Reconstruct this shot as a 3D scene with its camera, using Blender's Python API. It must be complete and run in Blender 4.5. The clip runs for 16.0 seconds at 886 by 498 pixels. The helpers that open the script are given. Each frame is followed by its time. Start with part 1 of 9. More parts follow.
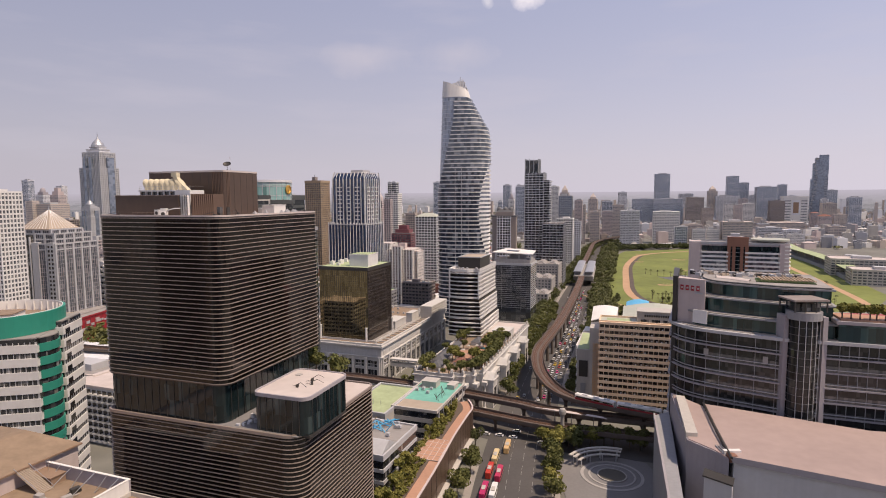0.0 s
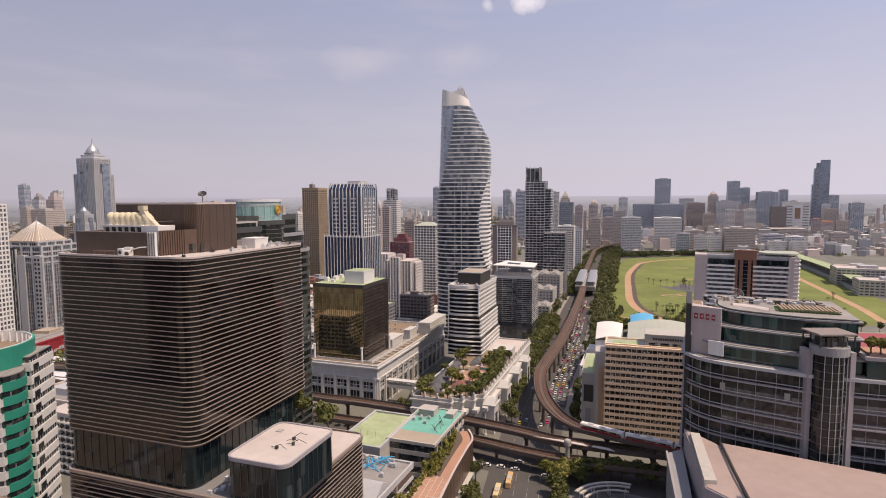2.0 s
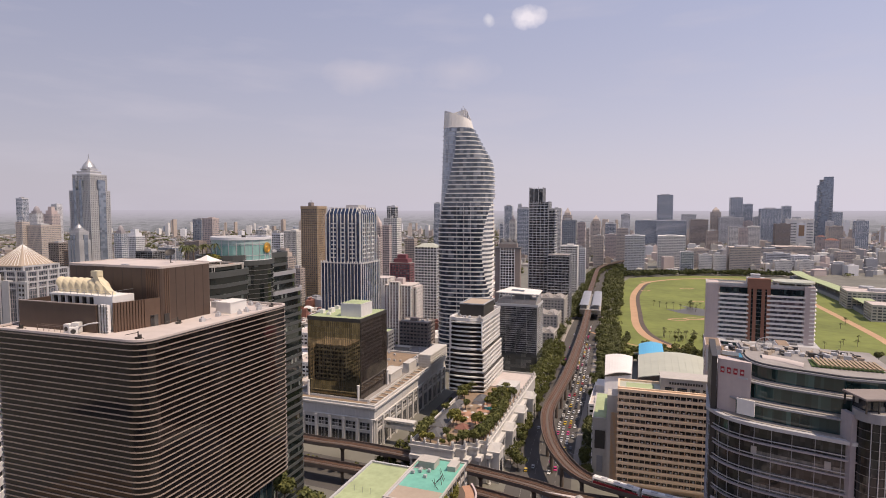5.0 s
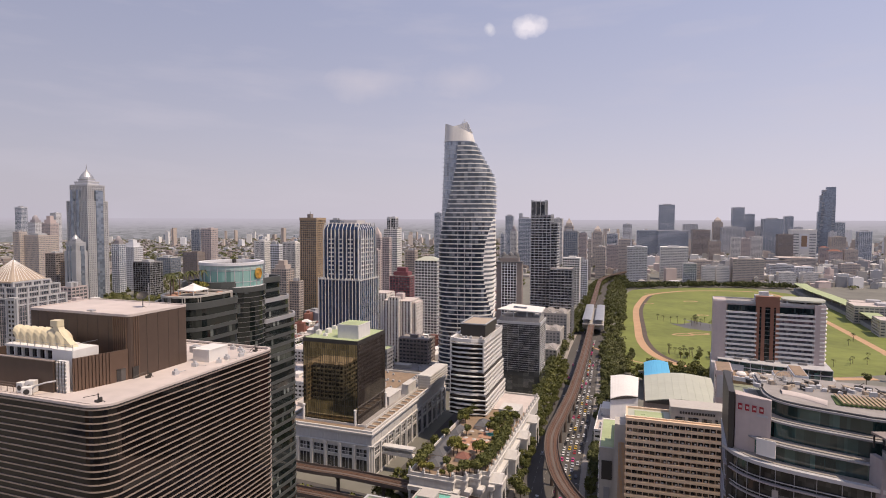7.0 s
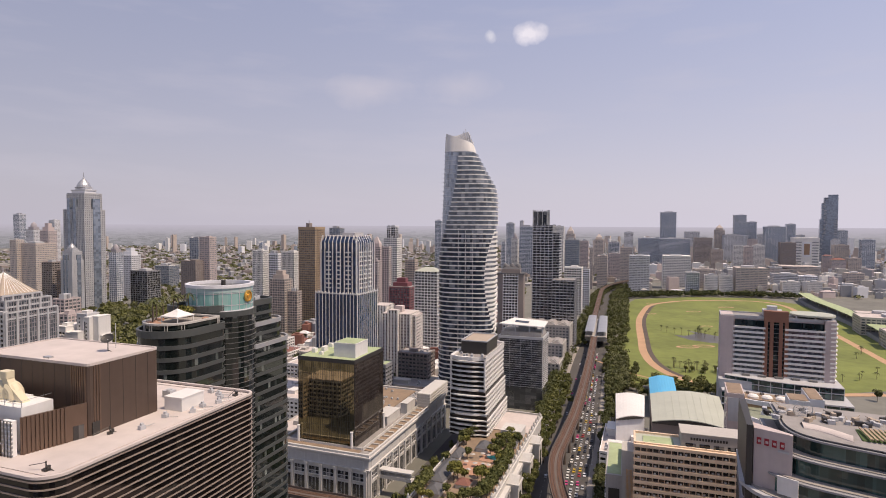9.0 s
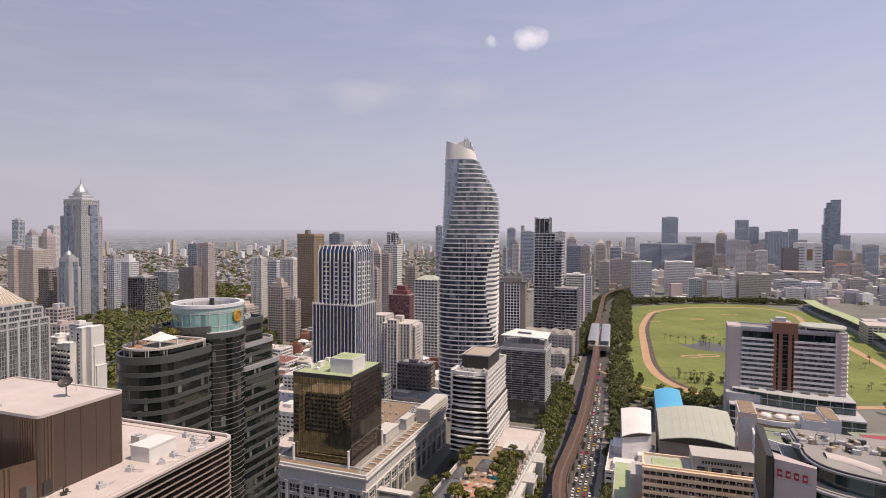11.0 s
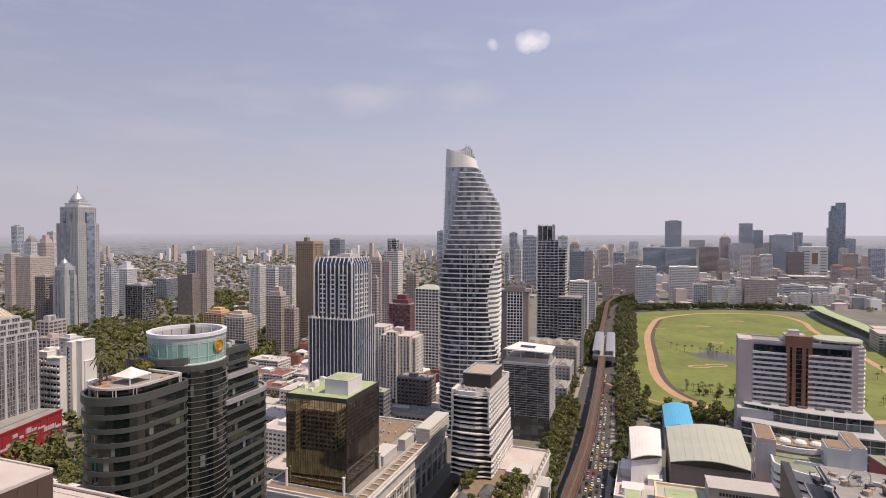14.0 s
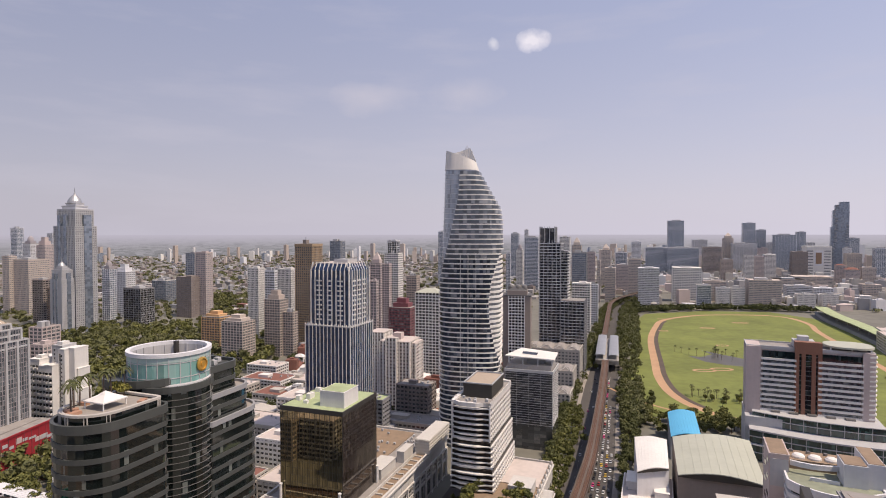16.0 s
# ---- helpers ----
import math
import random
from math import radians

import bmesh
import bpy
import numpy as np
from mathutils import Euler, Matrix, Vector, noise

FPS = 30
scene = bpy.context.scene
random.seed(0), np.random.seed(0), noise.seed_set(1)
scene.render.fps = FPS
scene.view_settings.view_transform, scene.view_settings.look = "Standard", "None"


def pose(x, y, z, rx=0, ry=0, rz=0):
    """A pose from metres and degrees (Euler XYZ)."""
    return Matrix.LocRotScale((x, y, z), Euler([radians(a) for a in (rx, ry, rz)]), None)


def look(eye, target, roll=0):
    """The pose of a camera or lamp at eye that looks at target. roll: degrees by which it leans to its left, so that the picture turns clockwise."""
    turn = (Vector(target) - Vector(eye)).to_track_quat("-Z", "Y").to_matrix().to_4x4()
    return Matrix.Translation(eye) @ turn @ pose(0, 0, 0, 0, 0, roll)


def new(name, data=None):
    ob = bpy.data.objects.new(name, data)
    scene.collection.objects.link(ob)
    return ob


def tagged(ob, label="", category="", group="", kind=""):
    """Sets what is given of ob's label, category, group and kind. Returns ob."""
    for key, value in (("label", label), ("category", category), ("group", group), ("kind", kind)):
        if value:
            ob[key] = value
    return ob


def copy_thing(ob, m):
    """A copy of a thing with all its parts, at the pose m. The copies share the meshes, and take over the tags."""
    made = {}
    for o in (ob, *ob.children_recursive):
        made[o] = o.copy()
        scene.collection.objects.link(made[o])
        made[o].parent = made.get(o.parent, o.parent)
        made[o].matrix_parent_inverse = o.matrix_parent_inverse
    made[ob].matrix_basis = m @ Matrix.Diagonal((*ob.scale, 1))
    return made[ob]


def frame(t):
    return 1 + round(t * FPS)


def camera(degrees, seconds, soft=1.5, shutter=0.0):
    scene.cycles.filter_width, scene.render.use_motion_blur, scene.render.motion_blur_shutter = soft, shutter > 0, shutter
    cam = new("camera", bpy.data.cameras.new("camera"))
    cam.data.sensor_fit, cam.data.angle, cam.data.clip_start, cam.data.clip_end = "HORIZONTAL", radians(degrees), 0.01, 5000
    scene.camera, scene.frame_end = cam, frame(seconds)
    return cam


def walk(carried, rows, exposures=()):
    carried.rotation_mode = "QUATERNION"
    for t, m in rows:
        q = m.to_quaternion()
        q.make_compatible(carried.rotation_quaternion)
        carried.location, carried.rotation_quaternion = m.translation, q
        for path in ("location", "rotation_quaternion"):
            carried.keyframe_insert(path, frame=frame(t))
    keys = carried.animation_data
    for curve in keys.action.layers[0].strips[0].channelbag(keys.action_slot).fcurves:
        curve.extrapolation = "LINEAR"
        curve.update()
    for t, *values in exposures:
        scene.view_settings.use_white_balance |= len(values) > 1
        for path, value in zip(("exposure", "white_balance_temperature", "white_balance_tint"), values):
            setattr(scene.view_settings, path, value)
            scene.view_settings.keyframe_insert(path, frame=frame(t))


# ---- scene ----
# ------------------------------------------------------------------ camera
cam = camera(76.2, 16.0, soft=1.0)
PATH = [
    (0.0, -0.45, -0.00, 127.01, -0.002, -5.232, -0.306),
    (0.5, -0.20, 4.16, 129.12, -0.019, -5.250, -0.310),
    (1.0, -0.14, 8.18, 131.09, -0.032, -5.197, -0.291),
    (1.5, -0.01, 12.07, 132.98, -0.040, -5.088, -0.257),
    (2.0, 0.06, 15.81, 134.82, -0.044, -4.937, -0.213),
    (2.5, -0.02, 19.43, 136.64, -0.043, -4.755, -0.164),
    (3.0, -0.06, 22.91, 138.44, -0.038, -4.551, -0.112),
    (3.5, -0.26, 26.29, 140.24, -0.029, -4.335, -0.059),
    (4.0, -0.42, 29.57, 142.03, -0.017, -4.111, -0.009),
    (4.5, -0.58, 32.76, 143.79, -0.004, -3.887, 0.039),
    (5.0, -0.70, 35.89, 145.52, 0.012, -3.665, 0.083),
    (5.5, -0.73, 38.96, 147.21, 0.028, -3.450, 0.124),
    (6.0, -0.74, 41.98, 148.85, 0.045, -3.243, 0.161),
    (6.5, -0.73, 44.97, 150.42, 0.062, -3.047, 0.194),
    (7.0, -0.65, 47.92, 151.92, 0.078, -2.862, 0.223),
    (7.5, -0.58, 50.86, 153.34, 0.095, -2.689, 0.249),
    (8.0, -0.50, 53.77, 154.68, 0.111, -2.528, 0.270),
    (8.5, -0.43, 56.66, 155.94, 0.127, -2.379, 0.288),
    (9.0, -0.36, 59.52, 157.13, 0.143, -2.243, 0.301),
    (9.5, -0.30, 62.36, 158.25, 0.160, -2.119, 0.310),
    (10.0, -0.24, 65.17, 159.31, 0.179, -2.006, 0.314),
    (10.5, -0.17, 67.93, 160.34, 0.199, -1.905, 0.312),
    (11.0, -0.08, 70.66, 161.33, 0.222, -1.815, 0.304),
    (11.5, 0.03, 73.33, 162.32, 0.248, -1.735, 0.289),
    (12.0, 0.17, 75.96, 163.31, 0.277, -1.667, 0.267),
    (12.5, 0.36, 78.55, 164.31, 0.310, -1.609, 0.239),
    (13.0, 0.58, 81.10, 165.33, 0.347, -1.563, 0.204),
    (13.5, 0.86, 83.63, 166.37, 0.387, -1.528, 0.164),
    (14.0, 1.17, 86.16, 167.42, 0.429, -1.505, 0.119),
    (14.5, 1.52, 88.73, 168.46, 0.472, -1.495, 0.073),
    (15.0, 1.87, 91.38, 169.45, 0.514, -1.498, 0.028),
    (15.5, 2.19, 94.17, 170.35, 0.551, -1.516, -0.011),
    (16.0, 2.44, 97.18, 171.09, 0.581, -1.548, -0.037),
]


def eye_pose(x, y, z, yaw, pitch, roll):
    return pose(x, y, z, 0, 0, yaw) @ pose(0, 0, 0, 90 + pitch, 0, 0) @ pose(0, 0, 0, 0, 0, roll)


walk(cam, [(t, eye_pose(*row)) for t, *row in PATH], exposures=[(0.0, 0.0, 6500, 17), (16.0, 0.0, 6350, 15)])

# ------------------------------------------------------------------ sky and sun
SUN_EL, SUN_X, SUN_Y = radians(62), 0.906, -0.423
world = bpy.data.worlds.new("daylight")
scene.world = world
world.use_nodes = True
wn, wl = world.node_tree.nodes, world.node_tree.links
sky = wn.new("ShaderNodeTexSky")
sky.sky_type, sky.sun_disc = "NISHITA", False
sky.sun_elevation, sky.sun_rotation = SUN_EL, math.atan2(SUN_X, SUN_Y)
sky.altitude, sky.air_density, sky.dust_density, sky.ozone_density = 50, 1.1, 0.9, 2.5
back = wn["Background"]
back.inputs["Strength"].default_value = 0.085
coord = wn.new("ShaderNodeTexCoord")


def world_math(op, a, b=None, clamp=False):
    n = wn.new("ShaderNodeMath")
    n.operation, n.use_clamp = op, clamp
    for k, s in enumerate((a, b)):
        if s is None:
            continue
        if isinstance(s, (int, float)):
            n.inputs[k].default_value = s
        else:
            wl.new(s, n.inputs[k])
    return n.outputs[0]


def cloud_mask(direction, spread, scale, low, high):
    """A soft cloud round one direction of the sky, broken up by noise."""
    off = wn.new("ShaderNodeVectorMath")
    off.operation = "SUBTRACT"
    wl.new(coord.outputs["Generated"], off.inputs[0])
    off.inputs[1].default_value = Vector(direction).normalized()
    flat = wn.new("ShaderNodeVectorMath")
    flat.operation = "MULTIPLY"
    wl.new(off.outputs[0], flat.inputs[0])
    flat.inputs[1].default_value = [1 / s for s in spread]
    length = wn.new("ShaderNodeVectorMath")
    length.operation = "LENGTH"
    wl.new(flat.outputs[0], length.inputs[0])
    tex = wn.new("ShaderNodeTexNoise")
    tex.inputs["Scale"].default_value, tex.inputs["Detail"].default_value = scale, 6
    wl.new(coord.outputs["Generated"], tex.inputs["Vector"])
    near = world_math("SUBTRACT", 1.0, length.outputs["Value"], True)
    both = world_math("ADD", near, world_math("MULTIPLY", world_math("SUBTRACT", tex.outputs[0], 0.5), 1.3))
    ramp = wn.new("ShaderNodeMapRange")
    ramp.inputs["From Min"].default_value, ramp.inputs["From Max"].default_value = low, high
    wl.new(world_math("MULTIPLY", both, world_math("MINIMUM", world_math("MULTIPLY", near, 4.0), 1.0)), ramp.inputs["Value"])
    return ramp.outputs[0]


def sky_mix(colour, mask, over, amount):
    m = wn.new("ShaderNodeMix")
    m.data_type = "RGBA"
    wl.new(world_math("MULTIPLY", mask, amount), m.inputs["Factor"])
    wl.new(colour, m.inputs["A"])
    m.inputs["B"].default_value = (*over, 1)
    return m.outputs["Result"]


air = sky.outputs[0]
WASH = wn.new("ShaderNodeMix")
WASH.data_type = "RGBA"
low = wn.new("ShaderNodeSeparateXYZ")
wl.new(coord.outputs["Generated"], low.inputs[0])
height = wn.new("ShaderNodeMapRange")
height.inputs["From Min"].default_value, height.inputs["From Max"].default_value = 0.0, 0.5
height.inputs["To Min"].default_value, height.inputs["To Max"].default_value = 0.97, 0.30
wl.new(low.outputs["Z"], height.inputs["Value"])
wl.new(height.outputs[0], WASH.inputs["Factor"])
wl.new(air, WASH.inputs["A"])
WASH.inputs["B"].default_value = (6.55, 6.25, 6.9, 1)
air = WASH.outputs["Result"]
blue_up = wn.new("ShaderNodeMapRange")
blue_up.inputs["From Min"].default_value, blue_up.inputs["From Max"].default_value = 0.06, 0.42
wl.new(low.outputs["Z"], blue_up.inputs["Value"])
air = sky_mix(air, blue_up.outputs[0], (4.3, 4.85, 6.9), 0.58)
glow = wn.new("ShaderNodeMapRange")
glow.inputs["From Min"].default_value, glow.inputs["From Max"].default_value = -0.6, 0.8
glow.inputs["To Min"].default_value, glow.inputs["To Max"].default_value = 0.93, 1.25
wl.new(low.outputs["X"], glow.inputs["Value"])
bright = wn.new("ShaderNodeVectorMath")
bright.operation = "SCALE"
wl.new(air, bright.inputs[0])
wl.new(glow.outputs[0], bright.inputs["Scale"])
air = bright.outputs[0]
air = sky_mix(air, cloud_mask((0.147, 1.0, 0.338), (0.037, 0.1, 0.024), 34, 0.10, 0.70), (10.8, 10.3, 10.5), 0.88)
air = sky_mix(air, cloud_mask((0.079, 1.0, 0.332), (0.014, 0.1, 0.014), 40, 0.2, 0.7), (10, 9.8, 9.9), 0.55)
turn = wn.new("ShaderNodeMapping")
turn.inputs["Rotation"].default_value, turn.inputs["Scale"].default_value = (0, radians(-14), 0), (3.2, 3.2, 17)
wl.new(coord.outputs["Generated"], turn.inputs["Vector"])
wisp = wn.new("ShaderNodeTexNoise")
wisp.inputs["Scale"].default_value, wisp.inputs["Detail"].default_value, wisp.inputs["Roughness"].default_value = 1.0, 7, 0.55
wl.new(turn.outputs[0], wisp.inputs["Vector"])
thin = wn.new("ShaderNodeMapRange")
thin.inputs["From Min"].default_value, thin.inputs["From Max"].default_value = 0.50, 0.74
wl.new(wisp.outputs[0], thin.inputs["Value"])
air = sky_mix(air, thin.outputs[0], (7.2, 6.9, 7.5), 0.32)
air = sky_mix(air, cloud_mask((-0.13, 1.0, 0.235), (0.10, 0.4, 0.045), 14, 0.25, 1.1), (8.2, 7.6, 7.8), 0.40)
air = sky_mix(air, cloud_mask((0.03, 1.0, 0.245), (0.09, 0.4, 0.040), 16, 0.25, 1.1), (8.2, 7.6, 7.8), 0.40)
wl.new(air, back.inputs["Color"])

sun_data = bpy.data.lights.new("sun", "SUN")
sun_data.energy, sun_data.angle, sun_data.color = 4.2, radians(0.6), (1.0, 0.83, 0.62)
sun = new("sun", sun_data)
sun_from = Vector((SUN_X, SUN_Y, 0)).normalized() * math.cos(SUN_EL) + Vector((0, 0, math.sin(SUN_EL)))
sun.matrix_world = look(sun_from * 800, (0, 0, 0))


# ------------------------------------------------------------------ materials
def mat(name, colour, rough=0.8, vary=0.18, grain=0.6, blotch=0.05, metal=0.0, streak=0.0, bump=0.0, per_object=0.0, spec=0.4):
    """A painted, concrete, stone or metal surface: grain and stains at two scales, rain streaks down walls."""
    m = bpy.data.materials.new(name)
    m.use_nodes = True
    n, l = m.node_tree.nodes, m.node_tree.links
    b = n["Principled BSDF"]
    b.inputs["Roughness"].default_value, b.inputs["Metallic"].default_value = rough, metal
    b.inputs["Specular IOR Level"].default_value = spec
    tc = n.new("ShaderNodeTexCoord")
    total = None

    def noise_at(scale, detail, stretch=None):
        t = n.new("ShaderNodeTexNoise")
        t.inputs["Scale"].default_value, t.inputs["Detail"].default_value = scale, detail
        if stretch:
            mp = n.new("ShaderNodeMapping")
            mp.inputs["Scale"].default_value = stretch
            l.new(tc.outputs["Object"], mp.inputs["Vector"])
            l.new(mp.outputs[0], t.inputs["Vector"])
        else:
            l.new(tc.outputs["Object"], t.inputs["Vector"])
        return t.outputs[0]

    def mul(a, k):
        q = n.new("ShaderNodeMath")
        q.operation = "MULTIPLY"
        l.new(a, q.inputs[0])
        q.inputs[1].default_value = k
        return q.outputs[0]

    def add(a, c):
        q = n.new("ShaderNodeMath")
        q.operation = "ADD"
        l.new(a, q.inputs[0])
        if isinstance(c, float):
            q.inputs[1].default_value = c
        else:
            l.new(c, q.inputs[1])
        return q.outputs[0]

    fine, coarse = noise_at(grain, 5), noise_at(blotch, 3)
    total = add(mul(fine, vary * 1.2), mul(coarse, vary * 1.8))
    base = 1.0 - vary * 1.5
    if streak:
        total = add(total, mul(noise_at(1.0, 4, (0.7, 0.7, 0.03)), streak * 2))
        base -= streak
    if per_object:
        info = n.new("ShaderNodeObjectInfo")
        total = add(total, mul(info.outputs["Random"], per_object * 2))
        base -= per_object
    total = add(total, base)
    mix = n.new("ShaderNodeMix")
    mix.data_type, mix.blend_type = "RGBA", "MULTIPLY"
    mix.inputs["Factor"].default_value = 1.0
    mix.inputs["A"].default_value = (*colour, 1)
    comb = n.new("ShaderNodeCombineColor")
    for k in range(3):
        l.new(total, comb.inputs[k])
    l.new(comb.outputs[0], mix.inputs["B"])
    l.new(mix.outputs["Result"], b.inputs["Base Color"])
    if bump:
        bn = n.new("ShaderNodeBump")
        bn.inputs["Strength"].default_value, bn.inputs["Distance"].default_value = bump, 0.1
        l.new(fine, bn.inputs["Height"])
        l.new(bn.outputs[0], b.inputs["Normal"])
    return m


def glass(name, tint, blind=(0.3, 0.29, 0.27), share=0.25, cell=(1.6, 1.6, 3.4), rough=0.08, spec=0.9, coat=0.0, wave=0.02):
    """Window glass seen from outside in daylight: dark rooms, some drawn blinds, the sky mirrored, slightly uneven panes."""
    m = bpy.data.materials.new(name)
    m.use_nodes = True
    n, l = m.node_tree.nodes, m.node_tree.links
    b = n["Principled BSDF"]
    b.inputs["Roughness"].default_value, b.inputs["Specular IOR Level"].default_value = rough, spec
    b.inputs["Metallic"].default_value = coat
    tc = n.new("ShaderNodeTexCoord")
    snap = n.new("ShaderNodeVectorMath")
    snap.operation = "SNAP"
    l.new(tc.outputs["Object"], snap.inputs[0])
    snap.inputs[1].default_value = cell
    rnd = n.new("ShaderNodeTexWhiteNoise")
    l.new(snap.outputs[0], rnd.inputs["Vector"])
    ramp = n.new("ShaderNodeValToRGB")
    e = ramp.color_ramp.elements
    e[0].position, e[0].color = 0.0, (*[c * 0.7 for c in tint], 1)
    e[1].position, e[1].color = 1.0, (*blind, 1)
    k = e.new(1.0 - share)
    k.color = (*[c * 1.3 for c in tint], 1)
    l.new(rnd.outputs["Value"], ramp.inputs["Fac"])
    l.new(ramp.outputs[0], b.inputs["Base Color"])
    tex = n.new("ShaderNodeTexNoise")
    tex.inputs["Scale"].default_value, tex.inputs["Detail"].default_value = 0.35, 2
    l.new(tc.outputs["Object"], tex.inputs["Vector"])
    bn = n.new("ShaderNodeBump")
    bn.inputs["Strength"].default_value, bn.inputs["Distance"].default_value = 0.6, wave
    l.new(tex.outputs[0], bn.inputs["Height"])
    l.new(bn.outputs[0], b.inputs["Normal"])
    return m


def leaves(name, dark, light):
    m = bpy.data.materials.new(name)
    m.use_nodes = True
    n, l = m.node_tree.nodes, m.node_tree.links
    b = n["Principled BSDF"]
    b.inputs["Roughness"].default_value, b.inputs["Specular IOR Level"].default_value = 0.7, 0.2
    g, o, r = n.new("ShaderNodeNewGeometry"), n.new("ShaderNodeObjectInfo"), n.new("ShaderNodeValToRGB")
    s = n.new("ShaderNodeMath")
    s.operation = "MULTIPLY_ADD"
    s.inputs[1].default_value = 0.65
    l.new(g.outputs["Random Per Island"], s.inputs[0])
    q = n.new("ShaderNodeMath")
    q.operation = "MULTIPLY"
    q.inputs[1].default_value = 0.35
    l.new(o.outputs["Random"], q.inputs[0])
    l.new(q.outputs[0], s.inputs[2])
    l.new(s.outputs[0], r.inputs["Fac"])
    r.color_ramp.elements[0].color, r.color_ramp.elements[1].color = (*dark, 1), (*light, 1)
    l.new(r.outputs[0], b.inputs["Base Color"])
    return m


M = {}
M["white"] = mat("white_paint", (0.72, 0.70, 0.67), vary=0.12, streak=0.08, per_object=0.03)
M["cream"] = mat("cream_render", (0.47, 0.44, 0.40), vary=0.15, streak=0.10, per_object=0.04)
M["beige"] = mat("beige_render", (0.76, 0.58, 0.42), vary=0.12, streak=0.08)
M["grey"] = mat("grey_render", (0.29, 0.29, 0.30), vary=0.15, streak=0.10, per_object=0.05)
M["light_grey"] = mat("light_grey_cladding", (0.46, 0.46, 0.47), rough=0.6, vary=0.12, streak=0.08)
M["mint_panel"] = mat("pale_mint_panel", (0.36, 0.47, 0.45), rough=0.4, vary=0.08)
M["green_grey"] = mat("green_grey_metal_panel", (0.085, 0.09, 0.086), rough=0.42, vary=0.14, metal=0.2)
M["lavender"] = mat("lavender_grey_stone", (0.34, 0.315, 0.33), vary=0.14, streak=0.08)
M["pink"] = mat("pink_render", (0.52, 0.44, 0.42), vary=0.12, streak=0.08, per_object=0.05)
# pale paints with distance haze put into the colour; pale_grey also serves near parts
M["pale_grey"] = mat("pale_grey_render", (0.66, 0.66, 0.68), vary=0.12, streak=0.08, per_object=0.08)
M["pale_brown"] = mat("hazed_brown_render", (0.46, 0.39, 0.34), vary=0.12, streak=0.08, per_object=0.08)
M["pale_cream"] = mat("hazed_cream_render", (0.54, 0.47, 0.42), vary=0.12, streak=0.08, per_object=0.06)
M["maroon"] = mat("maroon_tile", (0.22, 0.08, 0.09), rough=0.5, vary=0.15)
M["brown"] = mat("brown_stone", (0.28, 0.19, 0.13), vary=0.18, streak=0.08)
M["grey_brown"] = mat("grey_brown_render", (0.27, 0.23, 0.21), vary=0.15, streak=0.08, per_object=0.05)
M["gold"] = mat("ochre_stone", (0.36, 0.27, 0.18), vary=0.15, streak=0.08)
M["orange"] = mat("orange_render", (0.60, 0.38, 0.20), vary=0.15, streak=0.08)
M["concrete"] = mat("concrete", (0.36, 0.34, 0.32), vary=0.22, streak=0.12, bump=0.2)
M["podium"] = mat("ivory_stucco", (0.56, 0.54, 0.51), vary=0.15, streak=0.14)
M["viaduct"] = mat("stained_brown_concrete", (0.13, 0.102, 0.085), vary=0.25, streak=0.12, bump=0.2)
M["roof_pale"] = mat("pale_roof_membrane", (0.54, 0.475, 0.44), rough=0.85, vary=0.22, grain=0.35, blotch=0.08)
M["roof_grey"] = mat("grey_roof_deck", (0.29, 0.27, 0.255), rough=0.9, vary=0.3, grain=0.4, blotch=0.09)
M["roof_pink"] = mat("dusty_pink_roof_sheet", (0.37, 0.285, 0.26), rough=0.7, vary=0.2, grain=0.25, blotch=0.05)
M["roof_green"] = mat("green_roof_coating", (0.36, 0.42, 0.24), rough=0.9, vary=0.3, grain=0.5, blotch=0.12)
M["roof_teal"] = mat("turquoise_court_coating", (0.16, 0.42, 0.34), rough=0.8, vary=0.25, grain=0.4, blotch=0.1)
M["roof_cream"] = mat("cream_metal_sheet", (0.44, 0.45, 0.37), rough=0.5, vary=0.12, grain=0.3, blotch=0.05)
M["roof_blue"] = mat("sky_blue_metal_sheet", (0.10, 0.42, 0.68), rough=0.45, vary=0.1)
M["roof_red"] = mat("red_brown_roof_tiles", (0.22, 0.10, 0.075), vary=0.25, grain=1.0)
M["roof_tan"] = mat("tan_roof_tiles", (0.40, 0.33, 0.26), vary=0.2)
M["roof_brown"] = mat("weathered_brown_roof", (0.26, 0.19, 0.13), vary=0.35, grain=0.5, blotch=0.15)
M["roof_moss"] = mat("grey_green_roof_coating", (0.25, 0.27, 0.20), rough=0.9, vary=0.28, grain=0.4, blotch=0.1)
M["red_wall"] = mat("faded_red_wall", (0.36, 0.10, 0.10), vary=0.2, streak=0.1)
M["court_red"] = mat("red_sports_court", (0.34, 0.08, 0.09), vary=0.15)
M["steel"] = mat("galvanised_steel", (0.48, 0.48, 0.48), rough=0.45, metal=0.7, vary=0.15)
M["dark_metal"] = mat("dark_metal", (0.07, 0.065, 0.06), rough=0.5, metal=0.4, vary=0.15)
M["bronze"] = mat("bronze_louvre", (0.35, 0.285, 0.245), rough=0.42, metal=0.3, vary=0.12)
M["bronze_dark"] = mat("dark_bronze_cladding", (0.105, 0.074, 0.058), rough=0.45, metal=0.3, vary=0.2, streak=0.12)
M["steel_dark"] = mat("weathered_grey_steel", (0.19, 0.185, 0.18), rough=0.5, metal=0.3, vary=0.2)
M["green_tile"] = mat("emerald_green_panels", (0.03, 0.26, 0.19), rough=0.45, vary=0.12, per_object=0.03)
M["red_panel"] = mat("red_metal_panel", (0.34, 0.03, 0.04), rough=0.5, vary=0.12)
M["rust"] = mat("brick_red_cladding", (0.25, 0.125, 0.085), vary=0.12, streak=0.06)
